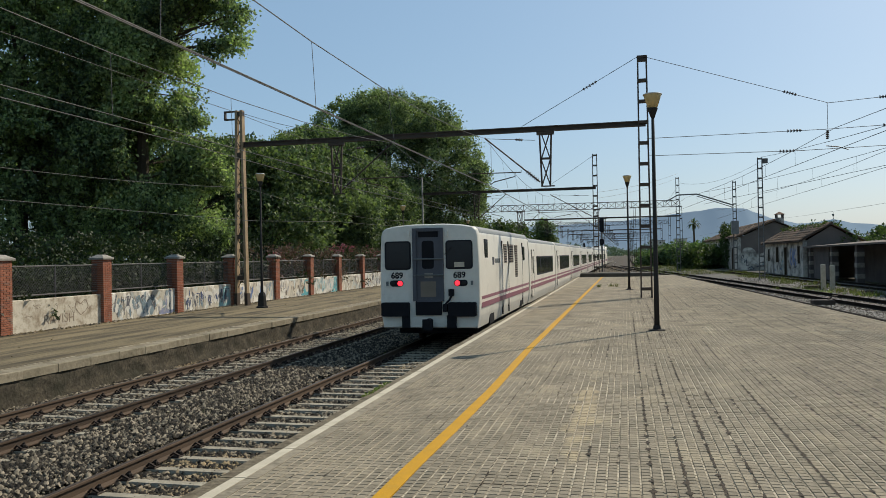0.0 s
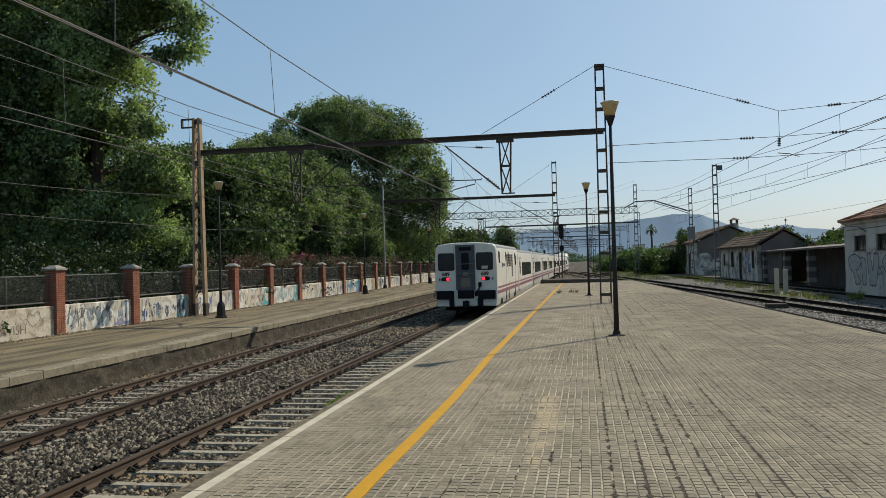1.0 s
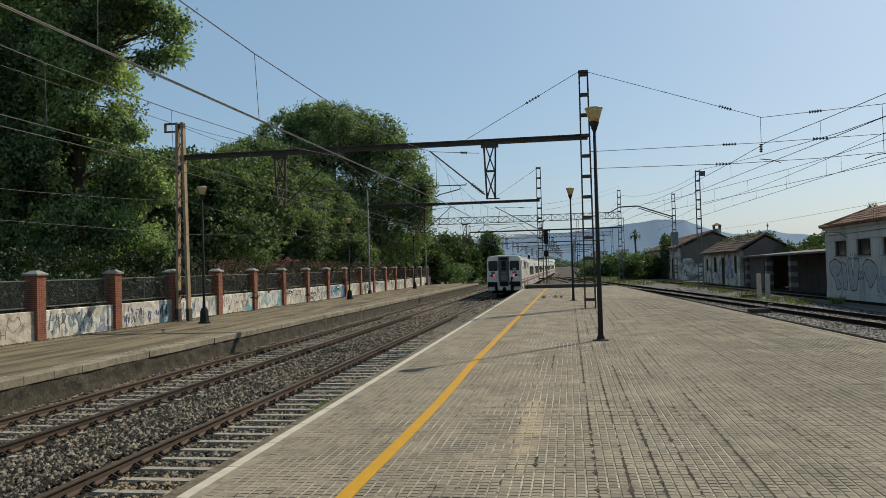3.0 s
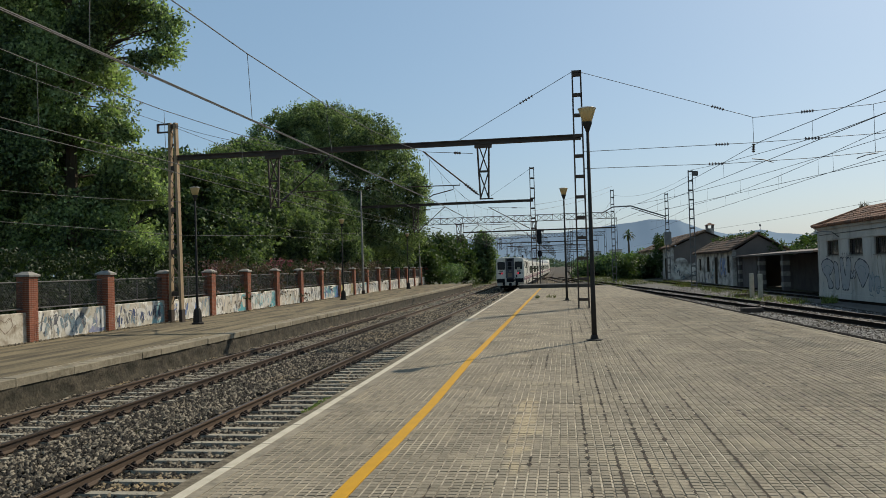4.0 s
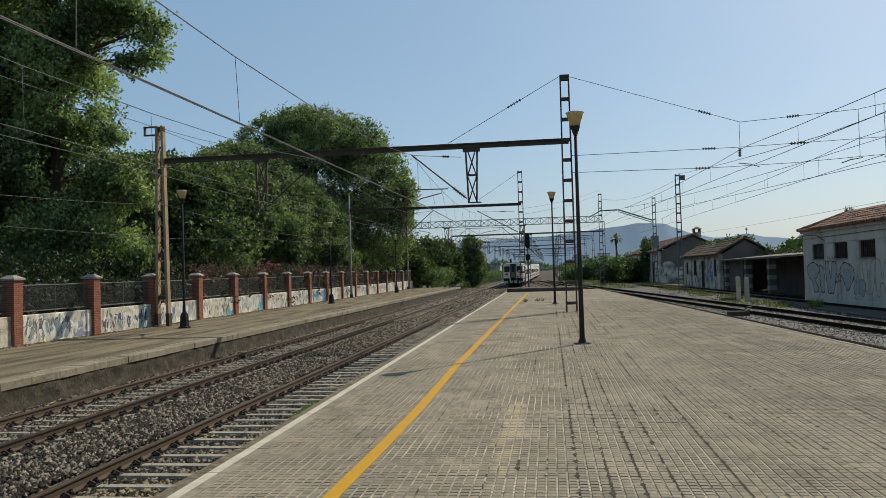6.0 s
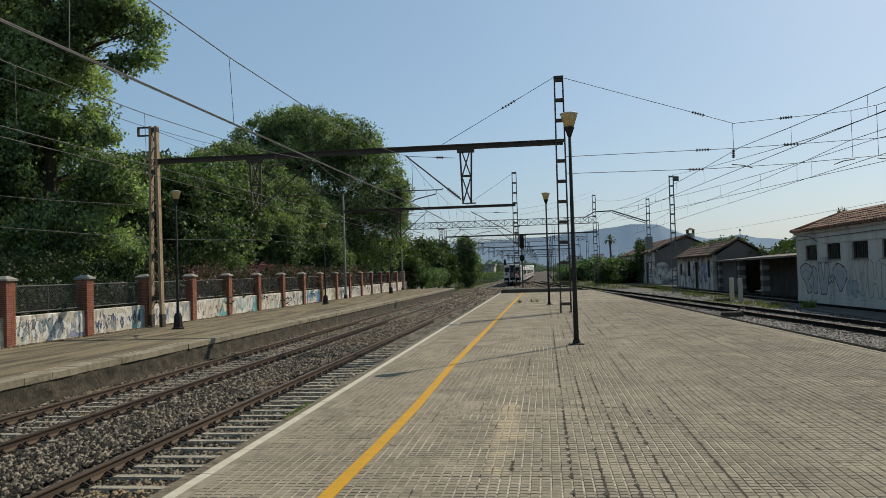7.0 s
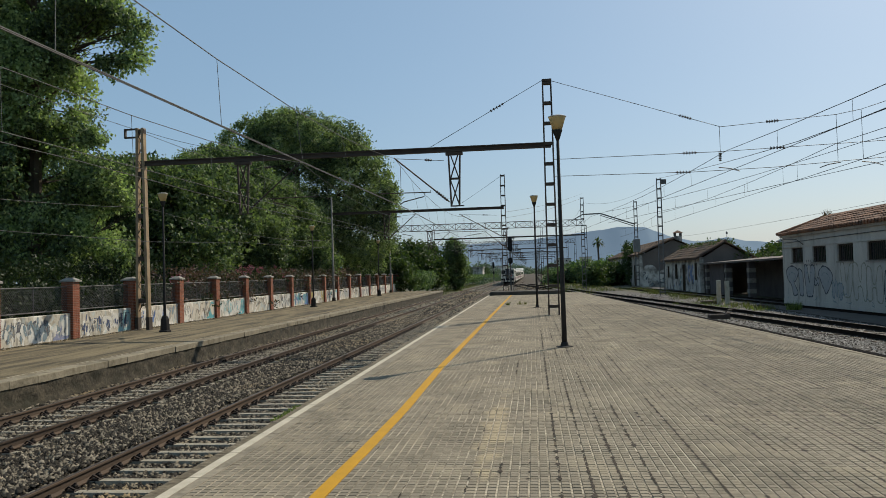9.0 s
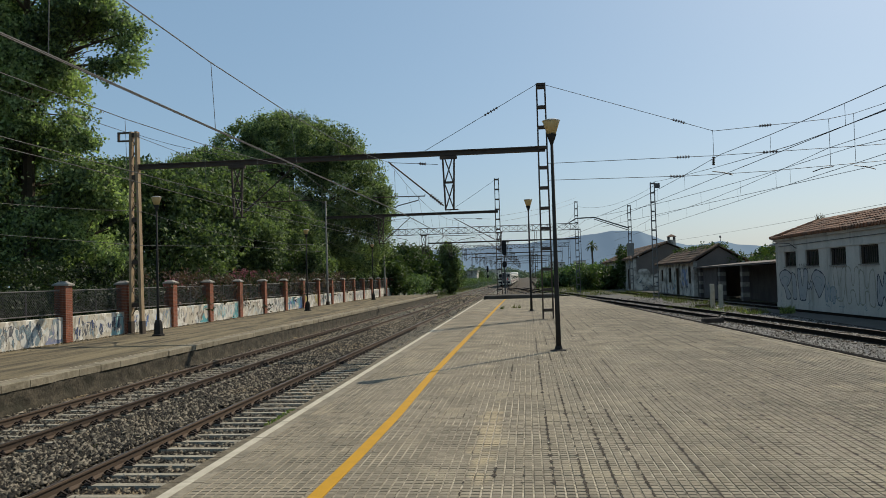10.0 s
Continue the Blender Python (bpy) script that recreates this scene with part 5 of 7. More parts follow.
concrete_post((11.6, 51.6, GROUND), 1.55)
concrete_post((11.95, 50.9, GROUND), 1.5)
for x, y, r in ((11.2, 52.6, 10), (12.6, 46.0, 75), (8.35, 37.3, 5)):
    pl = thing("point_lever", "rusty ground lever box beside the siding", "point lever", "ground levers", at=pose(x, y, GROUND, 0, 0, r))
    part("box", Geo().bevel_box(-0.45, 0.45, -0.2, 0.2, -0.05, 0.24, 0.04), M["iron_brown"], pl, "rusty box")
    part("arm", Geo().tube([(0.2, 0, 0.2), (0.42, 0, 0.42), (0.6, 0, 0.4)], 0.03, 6), M["iron_brown"], pl)
g = Geo()
g.box(12.9, 15.3, 20, 150, GROUND - 0.05, GROUND + 0.06)
structure("pavement_yard", g, M["asphalt"], "worn pale asphalt strip before the old houses", "pavement")

# ---- platform end ----
g = Geo()
g.bevel_box(-3.5, 2.15, 62.6, 65.9, -1.2, 0.28, 0.05)
structure("platform_end_wall", g, M["dark_face"], "low dark wall closing the end of the platform", "wall")


def signal(at, heads, label):
    t = thing("railway_signal", label, "railway signal", "railway signals", at=at)
    top = max(h[1] for h in heads)
    part("post", Geo().tube([(0, 0, -1), (0, 0, top)], 0.07, 8), M["iron_grey"], t, "grey signal post")
    part("ladder", Geo().box(0.18, 0.22, -0.05, 0.05, 0, top - 0.4), M["iron_grey"], t)
    for z0, z1, n in heads:
        h = part("signal_head", rounded_plate(-0.19, 0.19, z0, z1, 0.17, -0.22, -0.1), M["train_black"], t, "black signal head")
        for k in range(n):
            z = z0 + (z1 - z0) * (k + 0.5) / n
            part("lens", Geo().ring([(0.1, 0), (0.1, 0.1)], 12), M["dark_glass"], h, at=pose(0, -0.22, z, 90, 0, 0))
    return t


def rounded_plate(x0, x1, z0, z1, r, y0, y1):
    o = []
    for cx, cz, a0 in ((x1 - r, z0 + r, -90), (x1 - r, z1 - r, 0), (x0 + r, z1 - r, 90), (x0 + r, z0 + r, 180)):
        o += [(cx + r * math.cos(radians(a0 + a)), cz + r * math.sin(radians(a0 + a))) for a in (0, 30, 60, 90)]
    return Geo().prism(o, y0, y1)


signal((-1.98, 70.0, 0.15), [(3.5, 4.8, 3), (2.4, 2.95, 1)], "tall black-headed railway signal past the platform end")
signal((-8.0, 160.0, -0.9), [(3.6, 4.9, 3), (2.4, 3.0, 1)], "far black-headed railway signal between the tracks")

# ---- low buildings and palm in the distance ----
far_house = thing("low_building", "low white building beside the line in the distance", "building")
part("wall", Geo().box(-20.6, -15.0, 235, 244, -1.2, 3.3), M["house_wall"], far_house)
part("roof", Geo().box(-20.9, -14.7, 234.7, 244.3, 3.3, 3.7), M["cap"], far_house)
for x, y, w, h in ((22, 760, 14, 13), (48, 820, 12, 15), (-52, 900, 22, 9)):
    fb = thing("apartment_building", "pale apartment building in the distance", "building", "distant town buildings")
    part("wall", Geo().box(x, x + w, y, y + 14, -1.5, h), M["depot_wall"], fb)
    part("roof", Geo().box(x - 0.3, x + w + 0.3, y - 0.3, y + 14.3, h, h + 0.6), M["cap"], fb)
    for s in range(int(h / 3.2)):
        for c in range(int(w / 4)):
            part("window", Geo().box(x + 1 + c * 4, x + 2.6 + c * 4, y - 0.05, y + 0.05, 1 + s * 3.2, 2.5 + s * 3.2), M["dark_glass"], fb)
palm = thing("palm_tree", "slender palm with a round head of fronds", "tree", at=(15.3, 190, -0.9))
part("trunk", Geo().tube([(0, 0, 0), (0.2, 0, 5), (0.1, 0, 9.2)], 0.28, 8, 0.2), M["bark"], palm)
fr = Geo()
prng = random.Random(9)
for k in range(46):
    a, e, L = prng.uniform(0, 6.28), prng.uniform(-0.5, 1.3), prng.uniform(1.5, 2.3)
    d = Vector((math.cos(a) * math.cos(e), math.sin(a) * math.cos(e), math.sin(e)))
    w = d.cross(Vector((0, 0, 1))).normalized() * 0.16
    p = Vector((0.1, 0, 9.3))
    m, q = p + d * L * 0.6, p + d * L + Vector((0, 0, -0.35 * L))
    fr.add([p, m + w, q, m - w], [(0, 1, 2, 3)])
part("fronds", fr, M["leaf_dark"], palm, "drooping green fronds")


# ---- graffiti on the boundary wall ----
KINDS = ("stem", "head", "drop", "fork", "gate", "wave")
# each bay: outline paint, filling paint, letters, their height, free strokes, stroke paint, wash colour at one end
BAYS = {
    1: ("fade_dark", "fill", 5, 0.7, 6, "fade_dark", None),
    # the violet wash here is a shadow painted on the plaster
    3: ("fade_dark", "graf_white", 6, 0.62, 13, "fade_steel", "shadow_violet"),
    4: ("graf_navy", "graf_white", 5, 0.66, 9, "fade_dark", "fade_teal"),
    5: ("graf_blue", "graf_white", 4, 0.7, 6, "fade_dark", None),
    6: ("graf_brown", "graf_cream", 5, 0.7, 5, "graf_brown", "graf_teal"),
    7: ("fade_teal", "graf_white", 6, 0.75, 9, "fade_teal", "graf_teal"),
    8: ("graf_brown", "graf_cream", 5, 0.7, 4, "graf_cream", None),
    9: ("fade_dark", "graf_white", 9, 0.8, 8, "fade_grey", None),
    10: ("graf_navy", "graf_teal", 6, 0.8, 10, "graf_blue", "graf_blue"),
    11: ("graf_brown", "graf_olive", 6, 0.8, 6, "graf_white", None),
    12: ("graf_blue", "graf_white", 5, 0.7, 5, "graf_teal", "graf_teal"),
    13: ("fade_dark", "fill", 6, 0.7, 5, "fade_grey", None), 14: ("fade_dark", "graf_cream", 6, 0.7, 5, "fade_grey", None),
    15: ("fade_dark", "fill", 6, 0.7, 4, "fade_grey", None), 16: ("fade_dark", "graf_white", 6, 0.7, 4, "fade_grey", None), 17: ("fade_dark", "fill", 6, 0.7, 4, "fade_grey", None)}


def wall_graffiti():
    rng = random.Random(21)

    def put(u, v, out):
        return (WALL_X + 0.12 + out, u, LEFT + v)

    for i, (a, b) in enumerate(zip(PILLARS, PILLARS[1:])):
        lo, hi = a + 0.3, b - 0.3
        if i == 2:
            for k in range(6):
                y, z = rng.uniform(lo + 0.4, hi - 0.4), rng.uniform(0.45, 0.9)
                p = smooth_path([(y + rng.uniform(-0.25, 0.25), min(0.93, z + rng.uniform(-0.2, 0.12))) for j in range(4)])
                part("graffiti", ribbon(p, 0.018, put), M["faint_brown"], wall, "brown scribbled lines")
            heart = [(22.6, 0.35), (22.35, 0.6), (22.4, 0.82), (22.6, 0.72), (22.8, 0.84), (22.95, 0.6), (22.6, 0.35)]
            part("graffiti", ribbon(smooth_path([(y, min(0.93, z)) for y, z in heart]), 0.035, put), M["faint_brown"], wall, "brown painted heart")
        if i not in BAYS:
            continue
        line, fill, n, height, strokes, stroke, wash = BAYS[i]
        keep = lambda path: [(min(max(u, lo), hi), min(max(v, 0.03), 0.94)) for u, v in path]
        if wash:
            c = hi - 0.55
            patch = smooth_path([(c - 0.5, 0.05), (c + 0.1, 0.03), (c + 0.5, 0.1), (c + 0.52, 0.55), (c + 0.4, 0.9), (c + 0.0, 0.85), (c - 0.15, 0.5)], True, 5)
            part("graffiti", blob(keep(patch), put, 0.0022), M[wash], wall, "broad patch of faded spray paint, in violet a painted shadow")
        w = (hi - lo) / n
        for k in range(n):
            kind = rng.choice(KINDS)
            h = height * rng.uniform(0.85, 1.1)
            z, y = rng.uniform(0.08, 0.2), lo + k * w + rng.uniform(-0.1, 0.1) * w
            s = keep([(y + u, z + v) for u, v in bubble(kind, w * rng.uniform(0.95, 1.2), h, rng)])
            if rng.random() < 0.5:
                part("graffiti", blob(s, put, 0.0030 + 0.0003 * (k % 3)), M[fill], wall, "faded letter filling")
            if rng.random() < 0.45:
                cutoff = rng.randint(len(s) // 3, 2 * len(s) // 3)
                part("graffiti", ribbon(s[:cutoff], rng.uniform(0.018, 0.04), lambda u, v, o: put(u, v, o + 0.0006 * (k % 3))), M[line], wall, "faded bubble-letter outline")
        for k in range(5 * strokes):
            # torn remains of older letters: upright slabs with slanting ends
            y, z, q = rng.uniform(lo + 0.05, hi - 0.25), rng.uniform(0.08, 0.7), rng.uniform(-0.12, 0.12)
            dy, dz = rng.uniform(0.03, 0.17), rng.uniform(0.1, 0.4)
            slab = keep([(y, z), (y + dy * rng.uniform(0.4, 1), z + rng.uniform(-0.08, 0.08)), (y + dy + q * 0.6, z + dz * 0.55), (y + dy * rng.uniform(0.5, 1) + q, z + dz), (y + q, z + dz * rng.uniform(0.7, 1)), (y + q * 0.3 - 0.02, z + dz * 0.4)])
            part("graffiti", blob(slab, put, 0.0042 + 0.0001 * k), M[fill if k % 3 == 0 else rng.choice((line, stroke, "fade_grey", "fade_steel"))], wall, "torn remains of faded letters")
        for k in range(strokes):
            y = rng.uniform(lo + 0.1, hi - 0.2)
            h0, h1, q = rng.uniform(0.05, 0.4), rng.uniform(0.5, 0.92), rng.uniform(-0.3, 0.3)
            path = keep(smooth_path([(y, h0), (y + q * 0.3, (h0 + h1) / 2), (y + q, h1), (y + q + rng.uniform(-0.2, 0.2), h1 - rng.uniform(0.05, 0.3))]))
            part("graffiti", ribbon(path, rng.choice((0.025, 0.035, 0.05, 0.09)), lambda u, v, o: put(u, v, o + 0.009 + 0.0004 * k)), M[stroke if k % 3 else line], wall, "faded spray-painted stroke")


wall_graffiti()
word = bpy.data.curves.new("graffiti_word", "FONT")
word.body, word.size, word.align_x, word.align_y, word.offset, word.extrude = "RAVISH", 0.43, "CENTER", "CENTER", -0.003, 0.001
tmp = new("tmp_text", word)
me = bpy.data.meshes.new_from_object(tmp.evaluated_get(bpy.context.evaluated_depsgraph_get()))
bpy.data.objects.remove(tmp)
me.materials.clear()
me.materials.append(M["faint_brown"])
ob = new("graffiti", me)
ob.parent = wall
ob.matrix_basis = pose(WALL_X + 0.124, 21.6, LEFT + 0.30, 90, 0, 90) @ Matrix.Diagonal((1.0, 1.0, 1.0, 1.0))
tagged(ob, "brown scrawled word on the wall")


# ---- siding sleepers ----
old_sleeper = Geo().box(-1.25, 1.25, -0.12, 0.12, -0.2, 0.0).mesh("sleeper", M["timber"])
for k in range(90):
    y = 12 + 0.7 * k
    part("sleeper", old_sleeper, None, C, at=pose(siding_x(y), y, GROUND + 0.03, 0, 0, 6 + random.uniform(-1, 1)))
    if k < 60:
        part("sleeper", old_sleeper, None, D, at=pose(18.3 - 0.07 * y, y, GROUND + 0.03, 0, 0, 4 + random.uniform(-1, 1)))


# ---- weeds ----
def weeds(name, label, spots, seed, h=0.25, mat="grass"):
    """Tufts of thin blades round spots (x, y, z, radius, count)."""
    rng = random.Random(seed)
    g = Geo()
    for x, y, z, r, n in spots:
        for k in range(n):
            a, q = rng.uniform(0, 6.28), r * math.sqrt(rng.random())
            p = Vector((x + q * math.cos(a), y + q * math.sin(a), z))
            L = h * rng.uniform(0.4, 1.3)
            d = Vector((rng.uniform(-0.6, 0.6), rng.uniform(-0.6, 0.6), 1)).normalized() * L
            w = Vector((rng.uniform(-1, 1), rng.uniform(-1, 1), 0)).normalized() * (0.012 + 0.02 * h)
            g.add([p - w, p + w, p + d * 0.6 + w * 0.7, p + d, p + d * 0.6 - w * 0.7], [(0, 1, 2, 3, 4)])
    return thing(name, label, "weeds", kind="stuff", geo=g, mat=M[mat])


weeds("roof_weed", "dry tuft of weeds growing on the depot roof ridge", [(17.3, 48.3, 4.45, 0.22, 26), (17.25, 48.7, 4.4, 0.2, 16)], 48, 0.5, "leaf_dry")
weeds("moss_tuft", "green moss and grass on the platform edge", [(-3.33 - 0.0075 * (4 + 0.1 * k), 9.8 + 0.1 * k, -0.005, 0.045, 9) for k in range(12)], 41, 0.028, "leaf_bright")
weeds("weed_tuft", "dry weeds growing from the platform joints", [(-1.45, 43.5, 0, 0.1, 24), (-0.8, 44.2, 0, 0.16, 24), (-0.5, 43.9, 0, 0.1, 14)], 42, 0.2)
weeds("weed_tuft", "bright green weeds beside the depot", [(13.2 + 0.12 * k, 42.6 + 0.15 * k, GROUND, 0.3, 34) for k in range(4)], 43, 0.5, "leaf_bright")
weeds("weed_tuft", "low green weeds beside the outer siding", [(12.2 - 0.35 * k + random.uniform(-0.3, 0.3), 43.6 + 1.1 * k, GROUND, 0.5, 40) for k in range(9)], 49, 0.22, "leaf_bright")
weeds("weed_tuft", "dry grass beside the siding", [(12.2 + random.uniform(-1.4, 1.0), 44 + 1.2 * k, GROUND, 0.8, 50) for k in range(45)], 44, 0.32)
weeds("weed_tuft", "grass between the siding and the line", [(random.uniform(2.5, 9), random.uniform(75, 150), GROUND - 0.1, 1.6, 50) for k in range(70)], 45, 0.45)
weeds("weed_tuft", "dry weeds along the far line", [(random.uniform(-17, -13.2), random.uniform(100, 200), -1.08, 1.6, 40) for k in range(60)], 46, 0.45)
weeds("weed_tuft", "small weeds in the ballast", [(random.uniform(-8.4, -6.8), random.uniform(9, 30), BED, 0.12, 14) for k in range(14)], 47, 0.10)


# ---- trees ----
def leaf_mesh(centres, radii, per, size, seed, up=0.0, sprig=9, corners=3):
    """Leaves in sprigs: round each clump centre some sprigs, on each sprig a handful of pointed leaves."""
    rng = np.random.default_rng(seed)
    c = np.repeat(np.asarray(centres), max(1, per // sprig), axis=0)
    r = np.repeat(np.asarray(radii), max(1, per // sprig))[:, None]
    d = rng.normal(size=(len(c), 3))
    d /= np.linalg.norm(d, axis=1)[:, None]
    c = c + d * r * (rng.random((len(c), 1)) ** 0.45) * np.array((1, 1, 0.8))
    d = np.repeat(d, sprig, axis=0)
    c = np.repeat(c, sprig, axis=0)
    n = len(c)
    p = c + rng.normal(size=(n, 3)) * np.array((0.75, 0.75, 0.7)) * size
    u = rng.normal(size=(n, 3)) + d * 0.6
    u[:, 2] += up - 0.35
    u /= np.linalg.norm(u, axis=1)[:, None]
    w = np.cross(u, rng.normal(size=(n, 3)))
    w /= np.linalg.norm(w, axis=1)[:, None] + 1e-9
    s = size * rng.uniform(0.6, 1.3, (n, 1))
    if corners == 4:
        v = np.stack([p - u * s * 0.5, p - u * s * 0.1 + w * s * 0.40, p + u * s * 0.62, p - u * s * 0.1 - w * s * 0.40], 1).reshape(-1, 3)
    else:
        v = np.stack([p - u * s * 0.42 + w * s * 0.42, p + u * s * 0.62, p - u * s * 0.42 - w * s * 0.42], 1).reshape(-1, 3)
    me = bpy.data.meshes.new("crown")
    me.vertices.add(n * corners)
    me.vertices.foreach_set("co", v.astype(np.float32).ravel())
    me.loops.add(n * corners)
    me.loops.foreach_set("vertex_index", np.arange(n * corners, dtype=np.int32))
    me.polygons.add(n)
    me.polygons.foreach_set("loop_start", np.arange(0, n * corners, corners, dtype=np.int32))
    me.update(calc_edges=True)
    me.validate()
    return me


def clumps(lobes, count, seed, inner=0.55, gap=-0.24):
    """Clump centres spread through ellipsoid lobes (x, y, z, rx, ry, rz), mostly near their skin, with gaps."""
    rng = np.random.default_rng(seed)
    lobes = np.asarray(lobes, float)
    area = (lobes[:, 3] + lobes[:, 4]) * lobes[:, 5] + 0.8
    k = rng.choice(len(lobes), count * 2, p=area / area.sum())
    b = lobes[k]
    d = rng.normal(size=(count * 2, 3))
    d /= np.linalg.norm(d, axis=1)[:, None]
    r = inner + (1.0 - inner) * rng.random((count * 2, 1)) ** 0.6
    p = b[:, :3] + d * r * b[:, 3:6]
    keep = np.array([noise.noise(Vector(q) * 0.45 + Vector((seed, 0, 0))) > gap for q in p])
    return p[keep][:count]


def tree(name, label, at, lobes, count, per, size, seed, trunk=0.3, spread=0.75, leaf="leaf", group="trees behind the boundary wall"):
    """A tapered trunk, limbs into every lobe, and a crown of leaf clumps."""
    rng = random.Random(seed)
    t = thing(name, label, "tree", group, at=at)
    top = max(l[2] + 0.5 * l[5] for l in lobes)
    limbs = Geo()
    limbs.tube([(0, 0, -0.4), (rng.uniform(-0.2, 0.2), 0.1, top * 0.3), (rng.uniform(-0.4, 0.4), 0.2, top * 0.6), (0.1, 0, top)], trunk, 8, trunk * 0.2)
    for x, y, z, rx, ry, rz in lobes:
        z0 = max(0.8, min(z - rz * 0.9, top * 0.7))
        limbs.tube([(0, 0, z0), (x * 0.5, y * 0.5, (z0 + z) / 2 + 0.2), (x, y, z)], trunk * min(0.5, 0.14 * rx), 6, 0.03)
        for k in range(5):
            a, e = rng.uniform(0, 6.28), rng.uniform(-0.3, 0.9)
            limbs.tube([(x * 0.7, y * 0.7, z - rz * 0.25), (x + rx * 0.75 * math.cos(a), y + ry * 0.75 * math.sin(a), z + rz * 0.7 * e)], trunk * min(0.16, 0.05 * rx), 5, 0.015)
    part("trunk", limbs, M["bark"], t, "brown trunk with limbs")
    c = clumps(lobes, count, seed, gap=-0.12 if leaf in ("poplar", "big_leaf") else -0.2)
    rng2 = np.random.default_rng(seed + 5)
    me = leaf_mesh(c, rng2.uniform(0.5, 1.15, len(c)) * spread, per, size, seed, sprig=5, corners=4 if name == "poplar_tree" else 3)
    me.materials.append(M[leaf])
    part("crown", me, None, t, "dense green leaves")
    return t


tree("poplar_tree", "tall leafy poplar with an overhanging branch behind the wall", (-25.5, 38, -0.6),
     [(0.3, 0, 17.6, 3.0, 4, 3.2), (0.2, 0, 12.4, 2.4, 4, 3.2), (0.1, 0.5, 8.4, 2.7, 4, 2.6), (0.6, 0.5, 4.6, 3.2, 4, 2.8), (-3.2, 0.5, 15.0, 3.2, 4, 4.6),
      (-3.4, 0.5, 9.5, 3.2, 4, 4.0), (-3.0, 0.5, 4.6, 3.4, 4, 2.8), (3.4, -0.6, 17.0, 1.7, 1.6, 1.6), (3.6, -0.5, 15.3, 1.5, 1.3, 1.1), (5.4, -0.6, 15.1, 1.1, 1.2, 0.95), (4.5, -0.4, 13.8, 0.8, 0.8, 0.55), (2.7, -0.3, 13.8, 1.0, 1.1, 1.2), (3.8, -0.6, 14.7, 0.8, 0.7, 0.5), (6.2, -0.7, 13.8, 0.6, 0.7, 0.75), (2.8, -0.4, 14.3, 1.1, 1.2, 0.9), (2.4, -0.6, 15.9, 1.3, 1.2, 1.0), (3.6, -0.8, 14.3, 1.0, 0.9, 0.8), (3.3, -0.3, 9.9, 0.4, 0.5, 0.4), (3.4, 0.3, 7.8, 1.0, 1.2, 1.2), (4.2, 0.4, 5.4, 1.2, 1.4, 2.0)],
     3400, 68, 0.162, 11, 0.5, 0.78, "poplar")
tree("poplar_tree", "tall dense poplar behind the wall", (-31.5, 36, -0.6),
     [(0, 0, 13, 3.6, 4.5, 5), (-1, 0, 18, 4.0, 5, 4), (1.5, 0, 8, 3.6, 4.5, 3.4), (0, 0, 4.0, 4.5, 4.5, 3)],
     1800, 60, 0.162, 12, 0.46, 0.78, "poplar")
tree("broad_tree", "mid-height leafy tree behind the wall", (-24.5, 51, -0.6),
     [(0, 0, 7.4, 4.2, 4.5, 3.2), (1.5, -2, 4.4, 4.0, 4, 2.8), (-2.5, 1, 8.2, 3.2, 3.5, 3.0), (2.2, 3, 7.5, 3.4, 3.8, 3.4), (-4.6, -4, 5.4, 3.0, 3.0, 3.6)],
     1700, 52, 0.225, 13, 0.28, 0.8, "leaf_mid")
tree("broad_tree", "leafy tree with a spreading crown behind the wall", (-25, 62, -0.6),
     [(0, 0, 9.5, 4.6, 4.6, 3.8), (2.5, -2, 5.5, 3.8, 4, 3.4), (-2, 2, 11.0, 3.2, 3.5, 2.6), (3.0, 3, 7.5, 3.4, 3.8, 3.4)],
     1700, 72, 0.19, 15, 0.3, 0.82, "leaf_mid")
tree("broad_tree", "big round-crowned tree standing behind the wall", (-25.5, 84, -0.6),
     [(0, 0, 14.5, 7.2, 7.5, 6.0), (6.2, -1, 12.2, 4.6, 5.0, 5.0), (-4.5, -2, 13.0, 4.6, 5.0, 4.6), (1, -3, 7.0, 6.5, 6, 4.5), (7.0, 1, 7.0, 3.8, 4.5, 4.5), (0, 0, 17.6, 5.0, 5.0, 3.2), (3.8, -1, 16.6, 4.4, 4.6, 3.4), (-5, -2, 7, 4.5, 4.5, 4), (-5, -2, 12.5, 4.6, 4.5, 4), (-4.6, -1, 16.8, 3.4, 4, 2.9), (-2.0, -1, 18.4, 3.8, 4, 2.6), (8.6, 0, 10.6, 3.0, 4, 3.4)],
     3800, 60, 0.20, 14, 0.4, 0.9, "big_leaf")
tree("broad_tree", "leafy tree with dark foliage behind the wall", (-23.5, 73, -0.6),
     [(0, 0, 6.5, 4.4, 4.6, 3.8), (2, -2, 3.8, 3.8, 4, 2.6), (-2, 1, 8.0, 3.4, 3.5, 2.6)],
     1400, 63, 0.20, 16, 0.28, 0.8, "leaf_mid")
tree("broad_tree", "leafy tree past the end of the side platform", (-20.5, 104, -0.9),
     [(0, 0, 4.4, 3.6, 4.2, 2.9), (2, -2, 2.8, 3.4, 4, 2.2), (-2, 1, 5.0, 3.0, 3.5, 2.6)],
     1000, 36, 0.32, 17, 0.28, 0.75, "leaf_dark")
tree("broad_tree", "low leafy tree beside the line", (-18.5, 118, -0.9), [(0, 0, 4.2, 3.6, 4.5, 3.4), (2, 4, 3.4, 3.2, 4, 2.8), (0.5, 12, 4.4, 3.4, 4, 3.4)], 900, 22, 0.42, 18, 0.2, 0.75, "leaf_dark")
